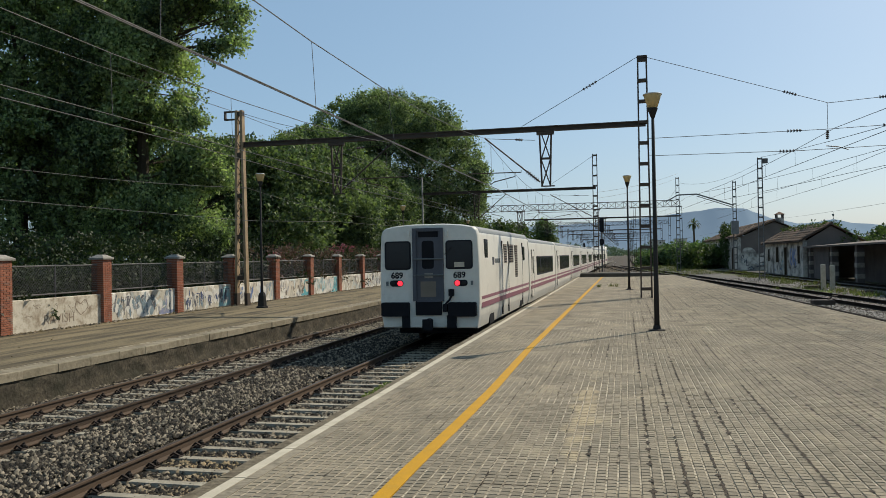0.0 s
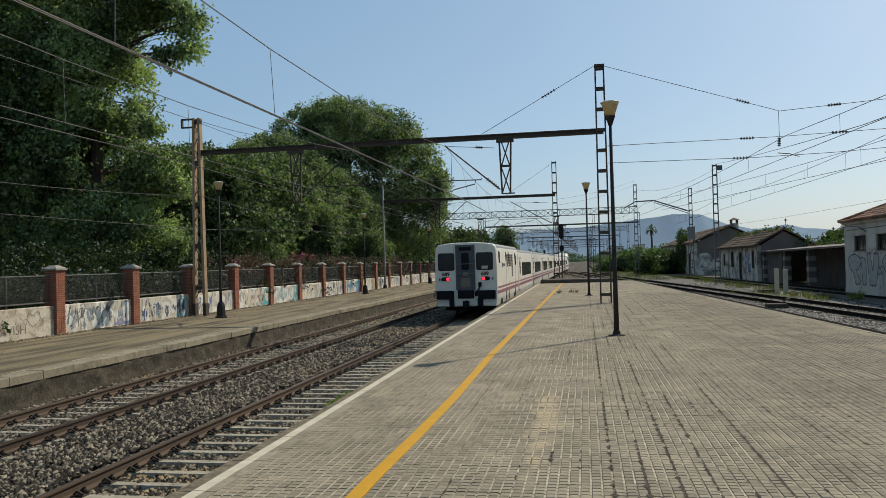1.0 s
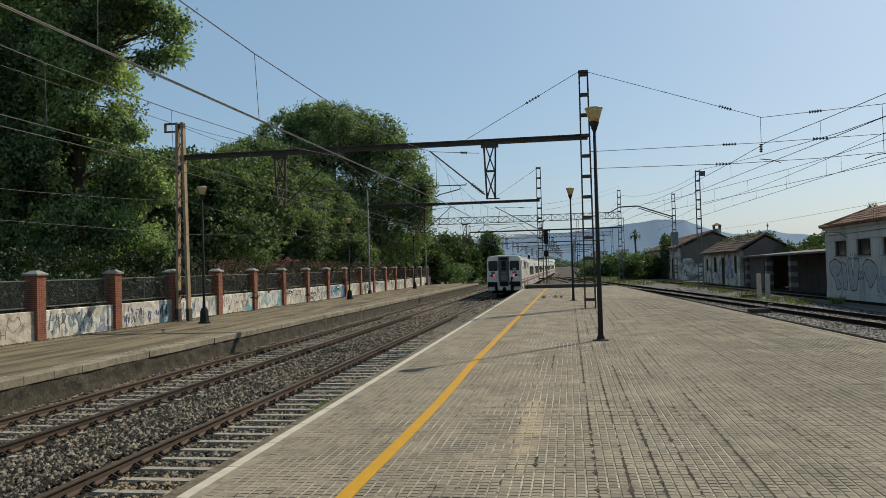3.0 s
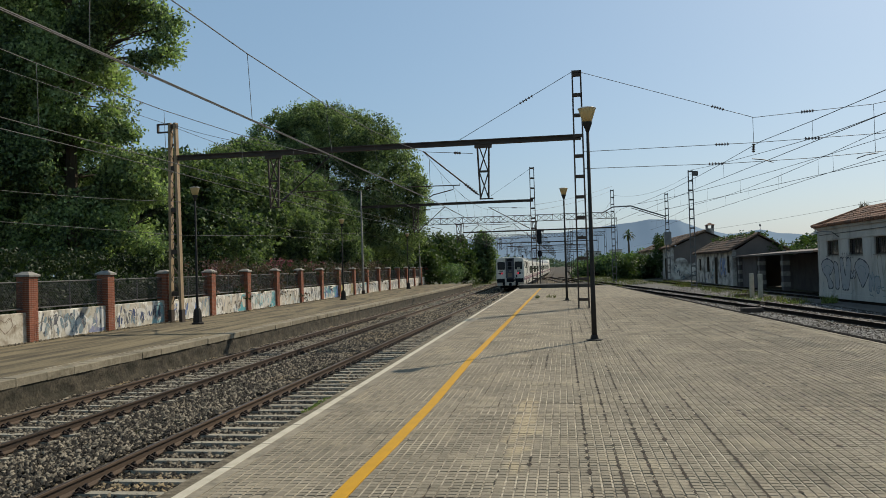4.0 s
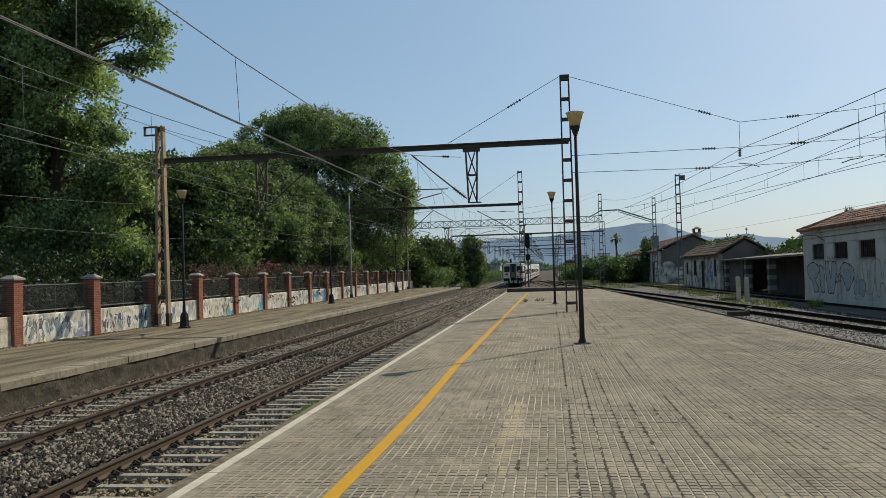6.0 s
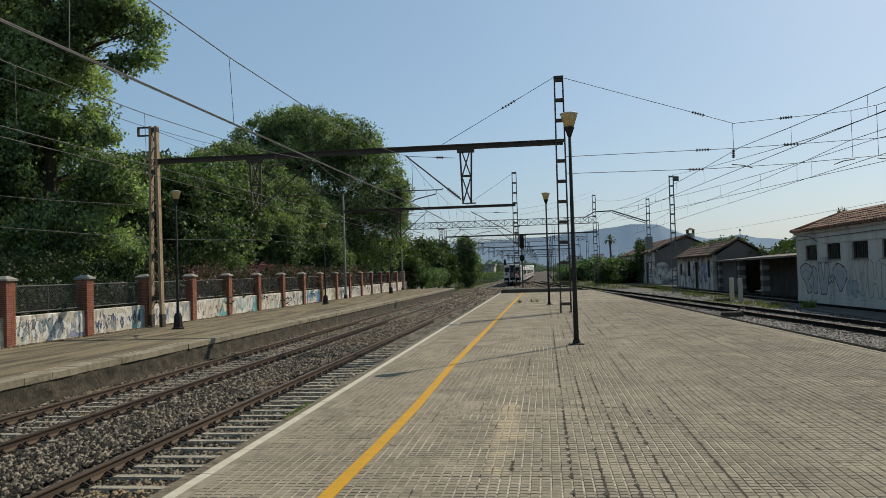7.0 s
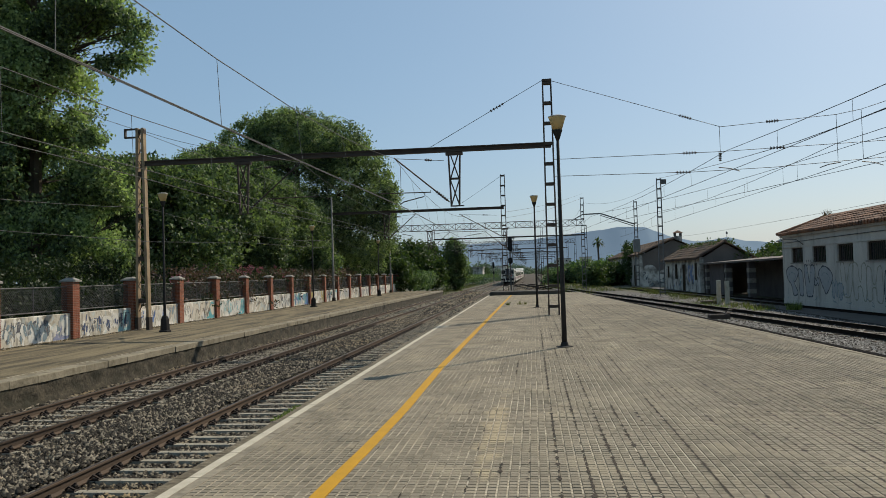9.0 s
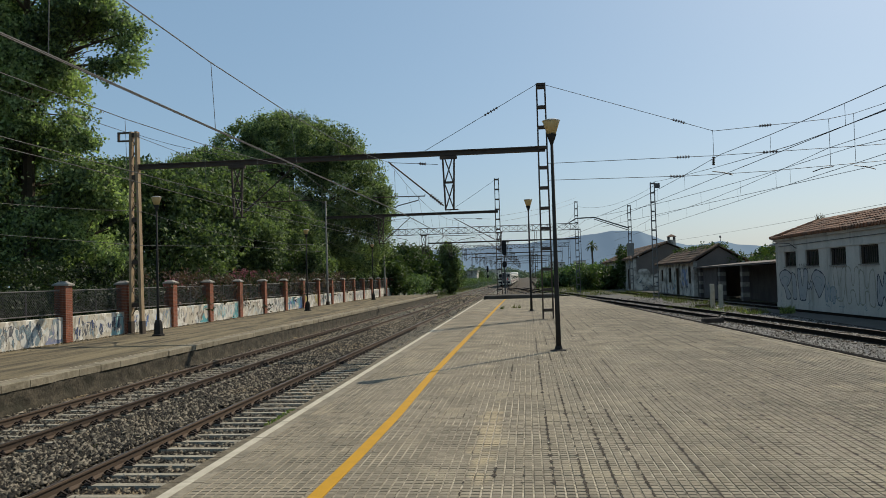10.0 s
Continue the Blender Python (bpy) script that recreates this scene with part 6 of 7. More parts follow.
tree("cypress_tree", "dense columnar cypress beside the line", (-13.2, 134, -0.9), [(0, 0, 3.4, 2.0, 1.8, 3.3), (0.1, 0, 6.2, 1.6, 1.5, 2.4)], 420, 26, 0.34, 19, 0.2, 0.95, "leaf_mid")
tree("broad_tree", "low trees beyond the yard", (9.5, 150, -0.9), [(0, 0, 2.4, 4.2, 5, 1.7), (6, 3, 2.5, 4, 4, 2.1), (-4.6, 2, 1.3, 3.0, 4, 1.2)], 900, 22, 0.45, 20, 0.2, 0.9, "leaf", "bushes beyond the yard")
tree("broad_tree", "dark shrubs beside the old house", (9.5, 118, -0.8), [(0, 0, 1.4, 2.4, 3.5, 1.5), (2.4, 4, 1.8, 2.0, 4, 1.6)], 420, 24, 0.36, 21, 0.15, 0.7, "leaf_dark", "bushes beyond the yard")
tree("broad_tree", "round tree behind the shed roofs", (36, 118, -0.6), [(0, 0, 3.2, 3.6, 5, 2.2), (6, 2, 3.0, 4.0, 5, 2.1), (-5, 3, 2.0, 3.0, 5, 1.7)], 900, 24, 0.5, 22, 0.25, 1.0, "leaf_dark", "bushes beyond the yard")
tree("broad_tree", "round dark tree behind the old house", (29.5, 128, -0.6), [(0, 0, 4.4, 1.6, 2.0, 1.6)], 200, 24, 0.45, 23, 0.2, 0.8, "leaf_dark", "bushes beyond the yard")


def hedge(name, label, x, y0, y1, height, seed, leaf, count):
    """A hedge of leaf clumps along the wall."""
    rng = np.random.default_rng(seed)
    c = np.column_stack([rng.normal(x, 0.5, count), rng.uniform(y0, y1, count), 0.2 + rng.random(count) ** 0.7 * (height - 0.3)])
    me = leaf_mesh(c, rng.uniform(0.3, 0.6, count), 27, 0.125 if y0 < 100 else 0.22, seed)
    me.materials.append(M[leaf])
    ob = new(name, me)
    ob.matrix_basis = Matrix.Translation((0, 0, LEFT))
    return tagged(ob, label, "hedge", kind="stuff")


def creeper(label, boxes, seed, size, leaf):
    """Leafy growth filling some boxes (x0, x1, y0, y1, z0, z1, clumps)."""
    rng = np.random.default_rng(seed)
    c = np.concatenate([rng.uniform((x0, y0, z0), (x1, y1, z1), (n, 3)) for x0, x1, y0, y1, z0, z1, n in boxes])
    me = leaf_mesh(c, rng.uniform(0.15, 0.4, len(c)), 18, size, seed)
    me.materials.append(M[leaf])
    return tagged(new("creeper", me), label, "creeper", kind="stuff")


creeper("ivy climbing the wall and eave of the derelict house", [(13.3, 13.8, 113.0, 119.5, -0.6, 3.6, 90), (13.2, 14.6, 114.0, 118.5, 3.3, 5.6, 70), (13.3, 13.8, 126.0, 129.0, -0.6, 2.6, 30)], 91, 0.22, "leaf_dark")
creeper("greenery overgrowing the ridge of the old house", [(16.6, 18.2, 74.5, 92.0, 3.6, 4.15, 110), (18.0, 19.8, 73.6, 76.0, 2.4, 3.4, 30)], 92, 0.17, "leaf_dark")
creeper("bright pink flowers on the hedge", [(-18.5, -17.95, 46.8, 51.8, 2.05, 2.7, 26), (-18.5, -17.95, 54.5, 58.5, 2.0, 2.6, 9), (-18.5, -17.95, 38.0, 41.0, 1.8, 2.3, 5)], 94, 0.075, "flower_pink")
creeper("weeds hanging over the shed roof", [(19.0, 20.6, 51.5, 73.0, 2.4, 2.9, 60)], 93, 0.15, "leaf_dark")
hedge("flowering_hedge", "hedge with dull pink flowers behind the wall", WALL_X - 0.75, 38, 78, 2.75, 31, "leaf_red", 750)
def woodland():
    """The dark mass of trees further behind the wall."""
    rng = np.random.default_rng(38)
    n = 3400
    y = rng.uniform(8, 118, n)
    c = np.column_stack([rng.normal(-33, 1.6, n), y, rng.random(n) ** 0.8 * (10.5 + 2.0 * np.sin(y * 0.21))])
    me = leaf_mesh(c, rng.uniform(0.8, 1.4, n), 26, 0.34, 38)
    me.materials.append(M["leaf_mid"])
    ob = new("woodland", me)
    return tagged(ob, "dark mass of trees far behind the wall", "trees", kind="stuff")


woodland()
hedge("hedge", "green hedge behind the wall fence, tree shade put into its leaf colour", WALL_X - 1.5, 10, 100, 2.0, 32, "leaf_shade", 3400)
hedge("hedge", "undergrowth behind the wall, leaves coloured dark for the tree shade", WALL_X - 4.0, 10, 105, 3.2, 33, "leaf_shade", 2600)
hedge("hedge", "low bushes along the line in the distance", -19.0, 150, 330, 4.0, 35, "leaf_dark", 1500)
hedge("hedge", "low bushes beyond the yard", 10.5, 150, 330, 3.4, 36, "leaf_dark", 1500)
hedge("hedge", "dark scrub beside the far loop track", 7.4, 230, 560, 2.3, 39, "leaf_dark", 1300)
hedge("hedge", "low green scrub along the far line", -14.2, 138, 300, 1.5, 37, "leaf", 900)
hedge("hedge", "green bushes past the end of the side platform", WALL_X + 2.2, 101, 150, 2.4, 34, "leaf", 900)

def far_trees(label, x0, x1, y0, y1, height, seed, count, size):
    """Trees so far off that they read as one low band."""
    rng = np.random.default_rng(seed)
    x = rng.uniform(x0, x1, count)
    top = height * (0.6 + 0.4 * np.sin(x * 0.09 + seed) * np.cos(x * 0.031 + 2 * seed))
    c = np.column_stack([x, rng.uniform(y0, y1, count), -1.0 + rng.random(count) * top])
    me = leaf_mesh(c, rng.uniform(0.8, 1.8, count), 18, size, seed)
    me.materials.append(M["leaf_haze"])
    return tagged(new("far_woods", me), label, "trees", kind="stuff")


# greyed, bluish leaf colour carries the haze of distance
M["leaf_haze"] = leaf_material("haze_tinted_tree_leaf", (0.07, 0.098, 0.085), (0.15, 0.19, 0.13), 0.25)
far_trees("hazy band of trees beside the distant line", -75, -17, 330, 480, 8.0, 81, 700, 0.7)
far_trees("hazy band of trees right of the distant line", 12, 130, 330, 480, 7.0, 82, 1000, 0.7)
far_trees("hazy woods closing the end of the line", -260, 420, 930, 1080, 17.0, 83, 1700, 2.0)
far_trees("scrub along the distant tracks", -15.5, -12.5, 190, 520, 2.2, 84, 320, 0.4)
far_trees("trees behind the old houses", 30, 90, 150, 210, 7.5, 85, 700, 0.5)

# ---- distance ----
SKYLINE = [(-1800, 90), (-900, 125), (-590, 128), (-330, 130), (-30, 141), (134, 158), (296, 175), (383, 187), (493, 182), (541, 162), (613, 134), (709, 112), (782, 116), (842, 126), (925, 107), (1136, 86), (2400, 60)]


def skyline(x):
    """Height of the hill crest at x, eased between its knees."""
    for (xa, za), (xb, zb) in zip(SKYLINE, SKYLINE[1:]):
        if x <= xb:
            u = (x - xa) / (xb - xa)
            return za + (zb - za) * (0.4 * u + 0.6 * u * u * (3 - 2 * u))
    return SKYLINE[-1][1]


def ridge(y, x0, x1):
    g = Geo()
    n, m = 280, 5
    for i in range(n + 1):
        x = x0 + (x1 - x0) * i / n
        h = skyline(x / 1.07) * 1.07 + 1.8 + 2.2 * noise.noise(Vector((x * 0.012, 1.0, 0))) + 0.8 * noise.noise(Vector((x * 0.05, 1.0, 3)))
        for k in range(m + 1):
            u = k / m
            g.v.append((x, y + 500 * u + 40 * noise.noise(Vector((x * 0.004, u * 2, 5.0))) * u * (1 - u), -30 + (h + 30) * u))
        if i:
            o = (i - 1) * (m + 1)
            g.f += [(o + k, o + m + 1 + k, o + m + 2 + k, o + k + 1) for k in range(m)]
    return g


thing("hill_range", "hills on the horizon with haze painted into their blue colour", "hill", kind="structure", geo=ridge(3300, -1800, 2400), mat=M["hill"], smooth=True)
radio = thing("radio_mast", "thin radio mast on a distant hill", "mast", at=(901, 3800, 128))
part("pole", Geo().tube([(0, 0, 0), (0, 0, 38)], 1.6, 6, 0.9), M["iron_grey"], radio)
part("antenna", Geo().ring([(1.0, 22), (4.6, 25), (4.6, 31), (1.0, 34)], 8), M["iron_grey"], radio, "basket-shaped antenna")


# ---- litter under the wall ----
def litter():
    rng = np.random.default_rng(61)
    n = 5200
    g = Geo()
    for k in range(n):
        y = 8 + 90 * rng.random() ** 1.3
        x = WALL_X + 0.13 + abs(rng.normal(0, 0.22 + 0.25 * max(0.0, noise.noise(Vector((y * 0.35, 0, 0)))))) + (rng.random() < 0.03) * rng.uniform(0.5, 4.5)
        a, w = rng.uniform(0, 6.28), rng.uniform(0.015, 0.04)
        c, q = math.cos(a) * w, math.sin(a) * w
        z = LEFT + 0.006
        g.add([(x - c, y - q, z), (x + q * 0.6, y - c * 0.6, z + rng.uniform(0, 0.03)), (x + c, y + q, z + rng.uniform(0, 0.02)), (x - q * 0.6, y + c * 0.6, z)], [(0, 1, 2, 3)])
    return thing("leaf_litter", "dry brown leaves along the foot of the boundary wall", "leaf litter", kind="stuff", geo=g, mat=M["leaf_dry"])


litter()


# ---- platform paving ----


def sand_patch(m):
    """A spill of yellow sand worn into the tiles near one joint line."""
    n, l = m.node_tree.nodes, m.node_tree.links
    p = n["Principled BSDF"]
    base = p.inputs["Base Color"].links[0].from_socket
    geo, grain, sep = n.new("ShaderNodeNewGeometry"), n.new("ShaderNodeTexNoise"), n.new("ShaderNodeVectorMath")
    sep.operation = "DISTANCE"
    grain.inputs["Scale"].default_value, grain.inputs["Detail"].default_value = 2.6, 7
    l.new(geo.outputs["Position"], grain.inputs["Vector"])
    squash = n.new("ShaderNodeVectorMath")
    squash.operation = "MULTIPLY"
    squash.inputs[1].default_value = (4.4, 0.36, 0)
    l.new(geo.outputs["Position"], squash.inputs[0])
    l.new(squash.outputs[0], sep.inputs[0])
    sep.inputs[1].default_value = (-0.50 * 4.4, 9.3 * 0.36, 0)
    mask = n.new("ShaderNodeMath")
    mask.operation = "MULTIPLY_ADD"
    mask.inputs[1].default_value = 2.2
    l.new(grain.outputs[0], mask.inputs[0])
    neg = n.new("ShaderNodeMath")
    neg.operation = "MULTIPLY"
    neg.inputs[1].default_value = -0.85
    l.new(sep.outputs["Value"], neg.inputs[0])
    l.new(neg.outputs[0], mask.inputs[2])
    ramp = n.new("ShaderNodeMapRange")
    ramp.inputs[1].default_value, ramp.inputs[2].default_value, ramp.inputs[4].default_value = 0.45, 0.85, 0.75
    l.new(mask.outputs[0], ramp.inputs[0])
    mix = n.new("ShaderNodeMix")
    mix.data_type = "RGBA"
    mix.inputs[7].default_value = (0.43, 0.345, 0.215, 1)
    l.new(ramp.outputs[0], mix.inputs[0])
    l.new(base, mix.inputs[6])
    l.new(mix.outputs[2], p.inputs["Base Color"])


def paving_material(name, grooves):
    """Tan-grey cement tile; with grooves, the pale and dark joints of far tiles are part of it."""
    # far base is darker: shade of unmodelled grooves, and moss, are in the colour
    m = material(name, (0.33, 0.28, 0.203) if not grooves else (0.28, 0.238, 0.17), (0.14, 0.12, 0.087), 0.9, scale=0.8, fine=24, bump=0.4, spec=0.12, dirt=(0.345, 0.29, 0.198), dirt_scale=1.4, dirt_at=0.57, island=0.4, stretch=(1.0, 0.55, 1.0))
    n, l = m.node_tree.nodes, m.node_tree.links
    sand_patch(m)
    if not grooves:
        return m
    n, l = m.node_tree.nodes, m.node_tree.links
    p = n["Principled BSDF"]
    base = p.inputs["Base Color"].links[0].from_socket
    geo = n.new("ShaderNodeNewGeometry")
    sep = n.new("ShaderNodeSeparateXYZ")
    l.new(geo.outputs["Position"], sep.inputs[0])

    def calc(op, a, b):
        k = n.new("ShaderNodeMath")
        k.operation = op
        for i, v in enumerate((a, b)):
            if isinstance(v, (int, float)):
                k.inputs[i].default_value = v
            else:
                l.new(v, k.inputs[i])
        return k.outputs[0]

    fx = calc("FLOORED_MODULO", calc("SUBTRACT", sep.outputs[0], X_TILE), PITCH / 3)
    fy = calc("FLOORED_MODULO", sep.outputs[1], PITCH / 3)
    gx, gy = calc("LESS_THAN", fx, 0.011), calc("LESS_THAN", fy, 0.009)
    tx = calc("LESS_THAN", calc("FLOORED_MODULO", calc("SUBTRACT", sep.outputs[0], X_TILE), PITCH), 0.018)
    tex = n.new("ShaderNodeTexNoise")
    tex.inputs["Scale"].default_value, tex.inputs["Detail"].default_value = 0.7, 6
    l.new(geo.outputs["Position"], tex.inputs["Vector"])
    dark = calc("MULTIPLY", tx, calc("GREATER_THAN", calc("ADD", tex.outputs[0], calc("MULTIPLY", calc("GREATER_THAN", sep.outputs[0], 0.3), 0.06)), 0.50))
    pale = n.new("ShaderNodeMix")
    pale.data_type = "RGBA"
    pale.inputs[7].default_value = (0.41, 0.345, 0.235, 1)
    l.new(base, pale.inputs[6])
    l.new(calc("MULTIPLY", calc("MAXIMUM", gx, calc("MULTIPLY", gy, 0.4)), 0.30), pale.inputs[0])
    out = n.new("ShaderNodeMix")
    out.data_type = "RGBA"
    out.inputs[7].default_value = (0.10, 0.09, 0.065, 1)
    l.new(pale.outputs[2], out.inputs[6])
    l.new(calc("MULTIPLY", dark, 0.8), out.inputs[0])
    l.new(out.outputs[2], p.inputs["Base Color"])
    return m


def joint_material():
    """Pale dust in the grooves, dark moss in some of the joints between tiles."""
    return material("joint_dust", (0.62, 0.535, 0.40), (0.20, 0.168, 0.118), 0.95, scale=0.8, fine=9, fine_mix=0.5, dirt=(0.12, 0.098, 0.068), dirt_scale=1.3, dirt_at=0.52)


M["paver"] = paving_material("ribbed_tile", False)
M["paver_far"] = paving_material("ribbed_tile_far", True)
M["joint"] = joint_material()
M["groove_dirt"] = material("groove_dirt", (0.20, 0.17, 0.122), (0.13, 0.11, 0.08), 0.95, scale=3, fine=40)
M["moss"] = material("dark_joint_moss", (0.060, 0.044, 0.030), (0.034, 0.026, 0.018), 0.95, scale=8, fine=60)

NEAR_END = 42.0
ROWS = int((NEAR_END - 3.0) / PITCH)
y_near = 3.0 + ROWS * PITCH
g = Geo().add([(edge(0) + 0.2, -20, -0.007), (right_edge(-20) - 0.12, -20, -0.007), (right_edge(y_near) - 0.12, y_near, -0.007), (edge(y_near) + 0.2, y_near, -0.007), (edge(0) + 0.2, 6.0, -0.007)], [(0, 1, 2, 3, 4)])
part("joint_bed", g, M["joint"], island, "pale dusty joints")


def tile_pads(g, x, y, rnd, sides=True):
    s = PITCH / 3
    for i in range(3):
        for j in range(3):
            a, b, c, d = x + i * s + 0.0055, x + (i + 1) * s - 0.0055, y + j * s + 0.0045, y + (j + 1) * s - 0.0045
            e, h = 0.006, 0.003
            g.add([(a, c, -0.009), (b, c, -0.009), (b, d, -0.009), (a, d, -0.009), (a + e, c + h, rnd), (b - e, c + h, rnd), (b - e, d - h, rnd), (a + e, d - h, rnd)],
                  [(4, 5, 6, 7), (0, 1, 5, 4), (1, 2, 6, 5), (2, 3, 7, 6), (3, 0, 4, 7)] if sides else [(4, 5, 6, 7)])


tile_data = Geo()
tile_pads(tile_data, 0, 0, 0.0)
tile_data = tile_data.mesh("tile", M["paver"])
rest, moss = Geo(), Geo()
for r in range(ROWS):
    y = 3.0 + r * PITCH
    for c in range(-3, 42):
        x = X_TILE + c * PITCH
        if x + PITCH > right_edge(y) - 0.12 or x < edge(y + PITCH) + 0.22:
            continue
        if r < 20 and 5 <= c < 20 and y > 4.2:
            part("tile", tile_data, None, island, at=pose(x, y, random.uniform(-0.0015, 0.0015)))
        else:
            tile_pads(rest, x, y, random.uniform(-0.0015, 0.0015), y < 19)
tagged(part("tiles", rest, M["paver"], island, "ribbed cement tiles"), kind="stuff")
for c in range(1, 38):
    x = X_TILE + c * PITCH
    lean = (0.52 if x > 0.0 else 0.22) + 0.45 * noise.noise(Vector((c * 5.17, 0.5, 9.0)))
    for r in range(ROWS):
        y = 3.0 + r * PITCH
        if x > right_edge(y) - 0.4:
            continue
        dense = noise.noise(Vector((c * 0.9, y * 0.30, 4.0))) + 0.6 * noise.noise(Vector((c * 3.1, y * 1.6, 1.0))) + lean
        if x > -0.6 and dense > random.uniform(0.05, 0.75):
            # a clump at the corner of four tiles
            n, k = 7, random.uniform(0.012, 0.042) * (1 + 0.008 * y)
            ring = [(x + k * random.uniform(0.35, 1.0) * math.cos(6.283 * q / n), y + 1.3 * k * random.uniform(0.4, 1.2) * math.sin(6.283 * q / n), 0.004) for q in range(n)]
            moss.add(ring, [tuple(range(n))])
        q = y
        while q < y + PITCH:
            step = random.uniform(0.03, 0.08)
            if dense > random.uniform(0.26, 0.95):
                k, o = random.uniform(0.005, 0.017) * (1 + 0.008 * y) * (0.55 if x < -0.6 else 1.0), random.uniform(-0.004, 0.004)
                moss.add([(x + o - k, q + random.uniform(0, 0.02), 0.003), (x + o + k * 0.8, q, 0.0035), (x + o + k, q + step * 0.8, 0.0035), (x + o - k * 0.4, q + step * 1.1, 0.003)], [(0, 1, 2, 3)])
            q += step
for r in range(1, ROWS):
    y, x = 3.0 + r * PITCH, X_TILE
    while x < right_edge(y) - 0.5:
        step = random.uniform(0.04, 0.12)
        if noise.noise(Vector((x * 0.5, r * 1.7, 7.0))) + 0.5 * noise.noise(Vector((x * 2.5, r * 0.9, 2.0))) > random.uniform(0.10, 0.62):
            k = random.uniform(0.003, 0.010)
            moss.add([(x, y - k, 0.003), (x + step, y - k * 0.6, 0.0035), (x + step * 0.9, y + k, 0.0035), (x + 0.01, y + k * 0.7, 0.003)], [(0, 1, 2, 3)])
        x += step
cross_strips = Geo()
for r in range(3 * ROWS):
    y = 3.0 + r * PITCH / 3
    x = X_TILE
    while x < right_edge(y) - 0.3:
        # dark strips lie in the cross grooves, with breaks
        e = x + random.uniform(0.3, 1.6)
        k = random.uniform(0.0035, 0.006) if r % 3 else random.uniform(0.005, 0.0075)
        cross_strips.add([(x, y - k, -0.0045), (min(e, right_edge(y) - 0.15), y - k, -0.0045), (min(e, right_edge(y) - 0.15), y + k, -0.0045), (x, y + k, -0.0045)], [(0, 1, 2, 3)])
        x = e + (random.uniform(0.02, 0.25) if random.random() < 0.5 else 0.0)
tagged(part("groove_dirt", cross_strips, M["groove_dirt"], island, "dark strips in the cross grooves"), kind="stuff")
tagged(part("joint_moss", moss, M["moss"], island, "dark moss in the joints"), kind="stuff")
far = Geo()
y = y_near
while y < PLAT_END:
    x, dy = X_TILE + PITCH * math.ceil((edge(y) + 0.22 - X_TILE) / PITCH), PITCH * 4
    while x + PITCH < right_edge(y + dy) - 0.12:
        dz = random.uniform(-0.002, 0.001)
        far.add([(x + 0.002, y + 0.002, dz), (x + PITCH - 0.002, y + 0.002, dz), (x + PITCH - 0.002, y + dy - 0.002, dz), (x + 0.002, y + dy - 0.002, dz)], [(0, 1, 2, 3)])
        x += PITCH
    far.add([(x, y, 0), (right_edge(y) - 0.12, y, 0), (right_edge(y + dy) - 0.12, y + dy, 0), (x, y + dy, 0)], [(0, 1, 2, 3)])
    y += dy
y = 3.0 - 23 * PITCH * 4
while y < 2.9:
    x, dy = X_TILE, PITCH * 4
    while x + PITCH < right_edge(y + dy) - 0.12:
        far.add([(x + 0.002, y + 0.002, 0), (x + PITCH - 0.002, y + 0.002, 0), (x + PITCH - 0.002, y + dy - 0.002, 0), (x + 0.002, y + dy - 0.002, 0)], [(0, 1, 2, 3)])
        x += PITCH
    y += dy
tagged(part("far_tiles", far, M["paver_far"], island, "ribbed cement tiles"), kind="stuff")


# ---- ballast stones ----
def stones(name, label, x0, x1, y0, y1, z, per, size, seed, light="stone", dark=0.52, peak=1.0):
    """Loose angular stones over a strip, thinning with distance."""
    rng = np.random.default_rng(seed)
    n = int((x1 - x0) * (y1 - y0) * per)
    y = y0 + (y1 - y0) * rng.random(n) ** 1.7
    x = rng.uniform(x0, x1, n)
    s = size * rng.uniform(0.5, 1.6, n) * (1 + 0.6 * (y - y0) / (y1 - y0))
    a = rng.uniform(0, 6.283, n)
    corner = a[:, None] + np.array((0.0, 1.57, 3.14, 4.71)) + rng.uniform(-0.4, 0.4, (n, 4))
    reach = rng.uniform(0.75, 1.35, (n, 4))
    v = np.zeros((n, 5, 3))
    v[:, :4, 0], v[:, :4, 1], v[:, :4, 2] = np.cos(corner) * reach, np.sin(corner) * reach, rng.uniform(-0.7, 0.35, (n, 4))
    v[:, 4] = np.stack([rng.uniform(-0.5, 0.5, n), rng.uniform(-0.5, 0.5, n), rng.uniform(0.45, 1.0, n) * peak], 1)
    tri = np.array([(0, 1, 4), (1, 2, 4), (2, 3, 4), (3, 0, 4)], np.int32)
    v *= s[:, None, None]
    lift = z + 0.3 * s + rng.uniform(-0.02, 0.02, n)
    v += np.stack([x, y, lift], 1)[:, None, :]
    f = (np.arange(n, dtype=np.int32)[:, None, None] * 5 + tri[None]).reshape(-1, 3)
    me = bpy.data.meshes.new(name)
    me.vertices.add(n * 5)
    me.vertices.foreach_set("co", v.astype(np.float32).ravel())
    me.loops.add(len(f) * 3)
    me.loops.foreach_set("vertex_index", f.ravel())
    me.polygons.add(len(f))
    me.polygons.foreach_set("loop_start", np.arange(0, len(f) * 3, 3, dtype=np.int32))
    me.update(calc_edges=True)
    me.materials.append(M[light])
    me.materials.append(M["stone_dark"])
    me.polygons.foreach_set("material_index", np.repeat((rng.random(n) < dark).astype(np.int32), 4))
    ob = new(name, me)
    return tagged(ob, label, "ballast", kind="stuff")


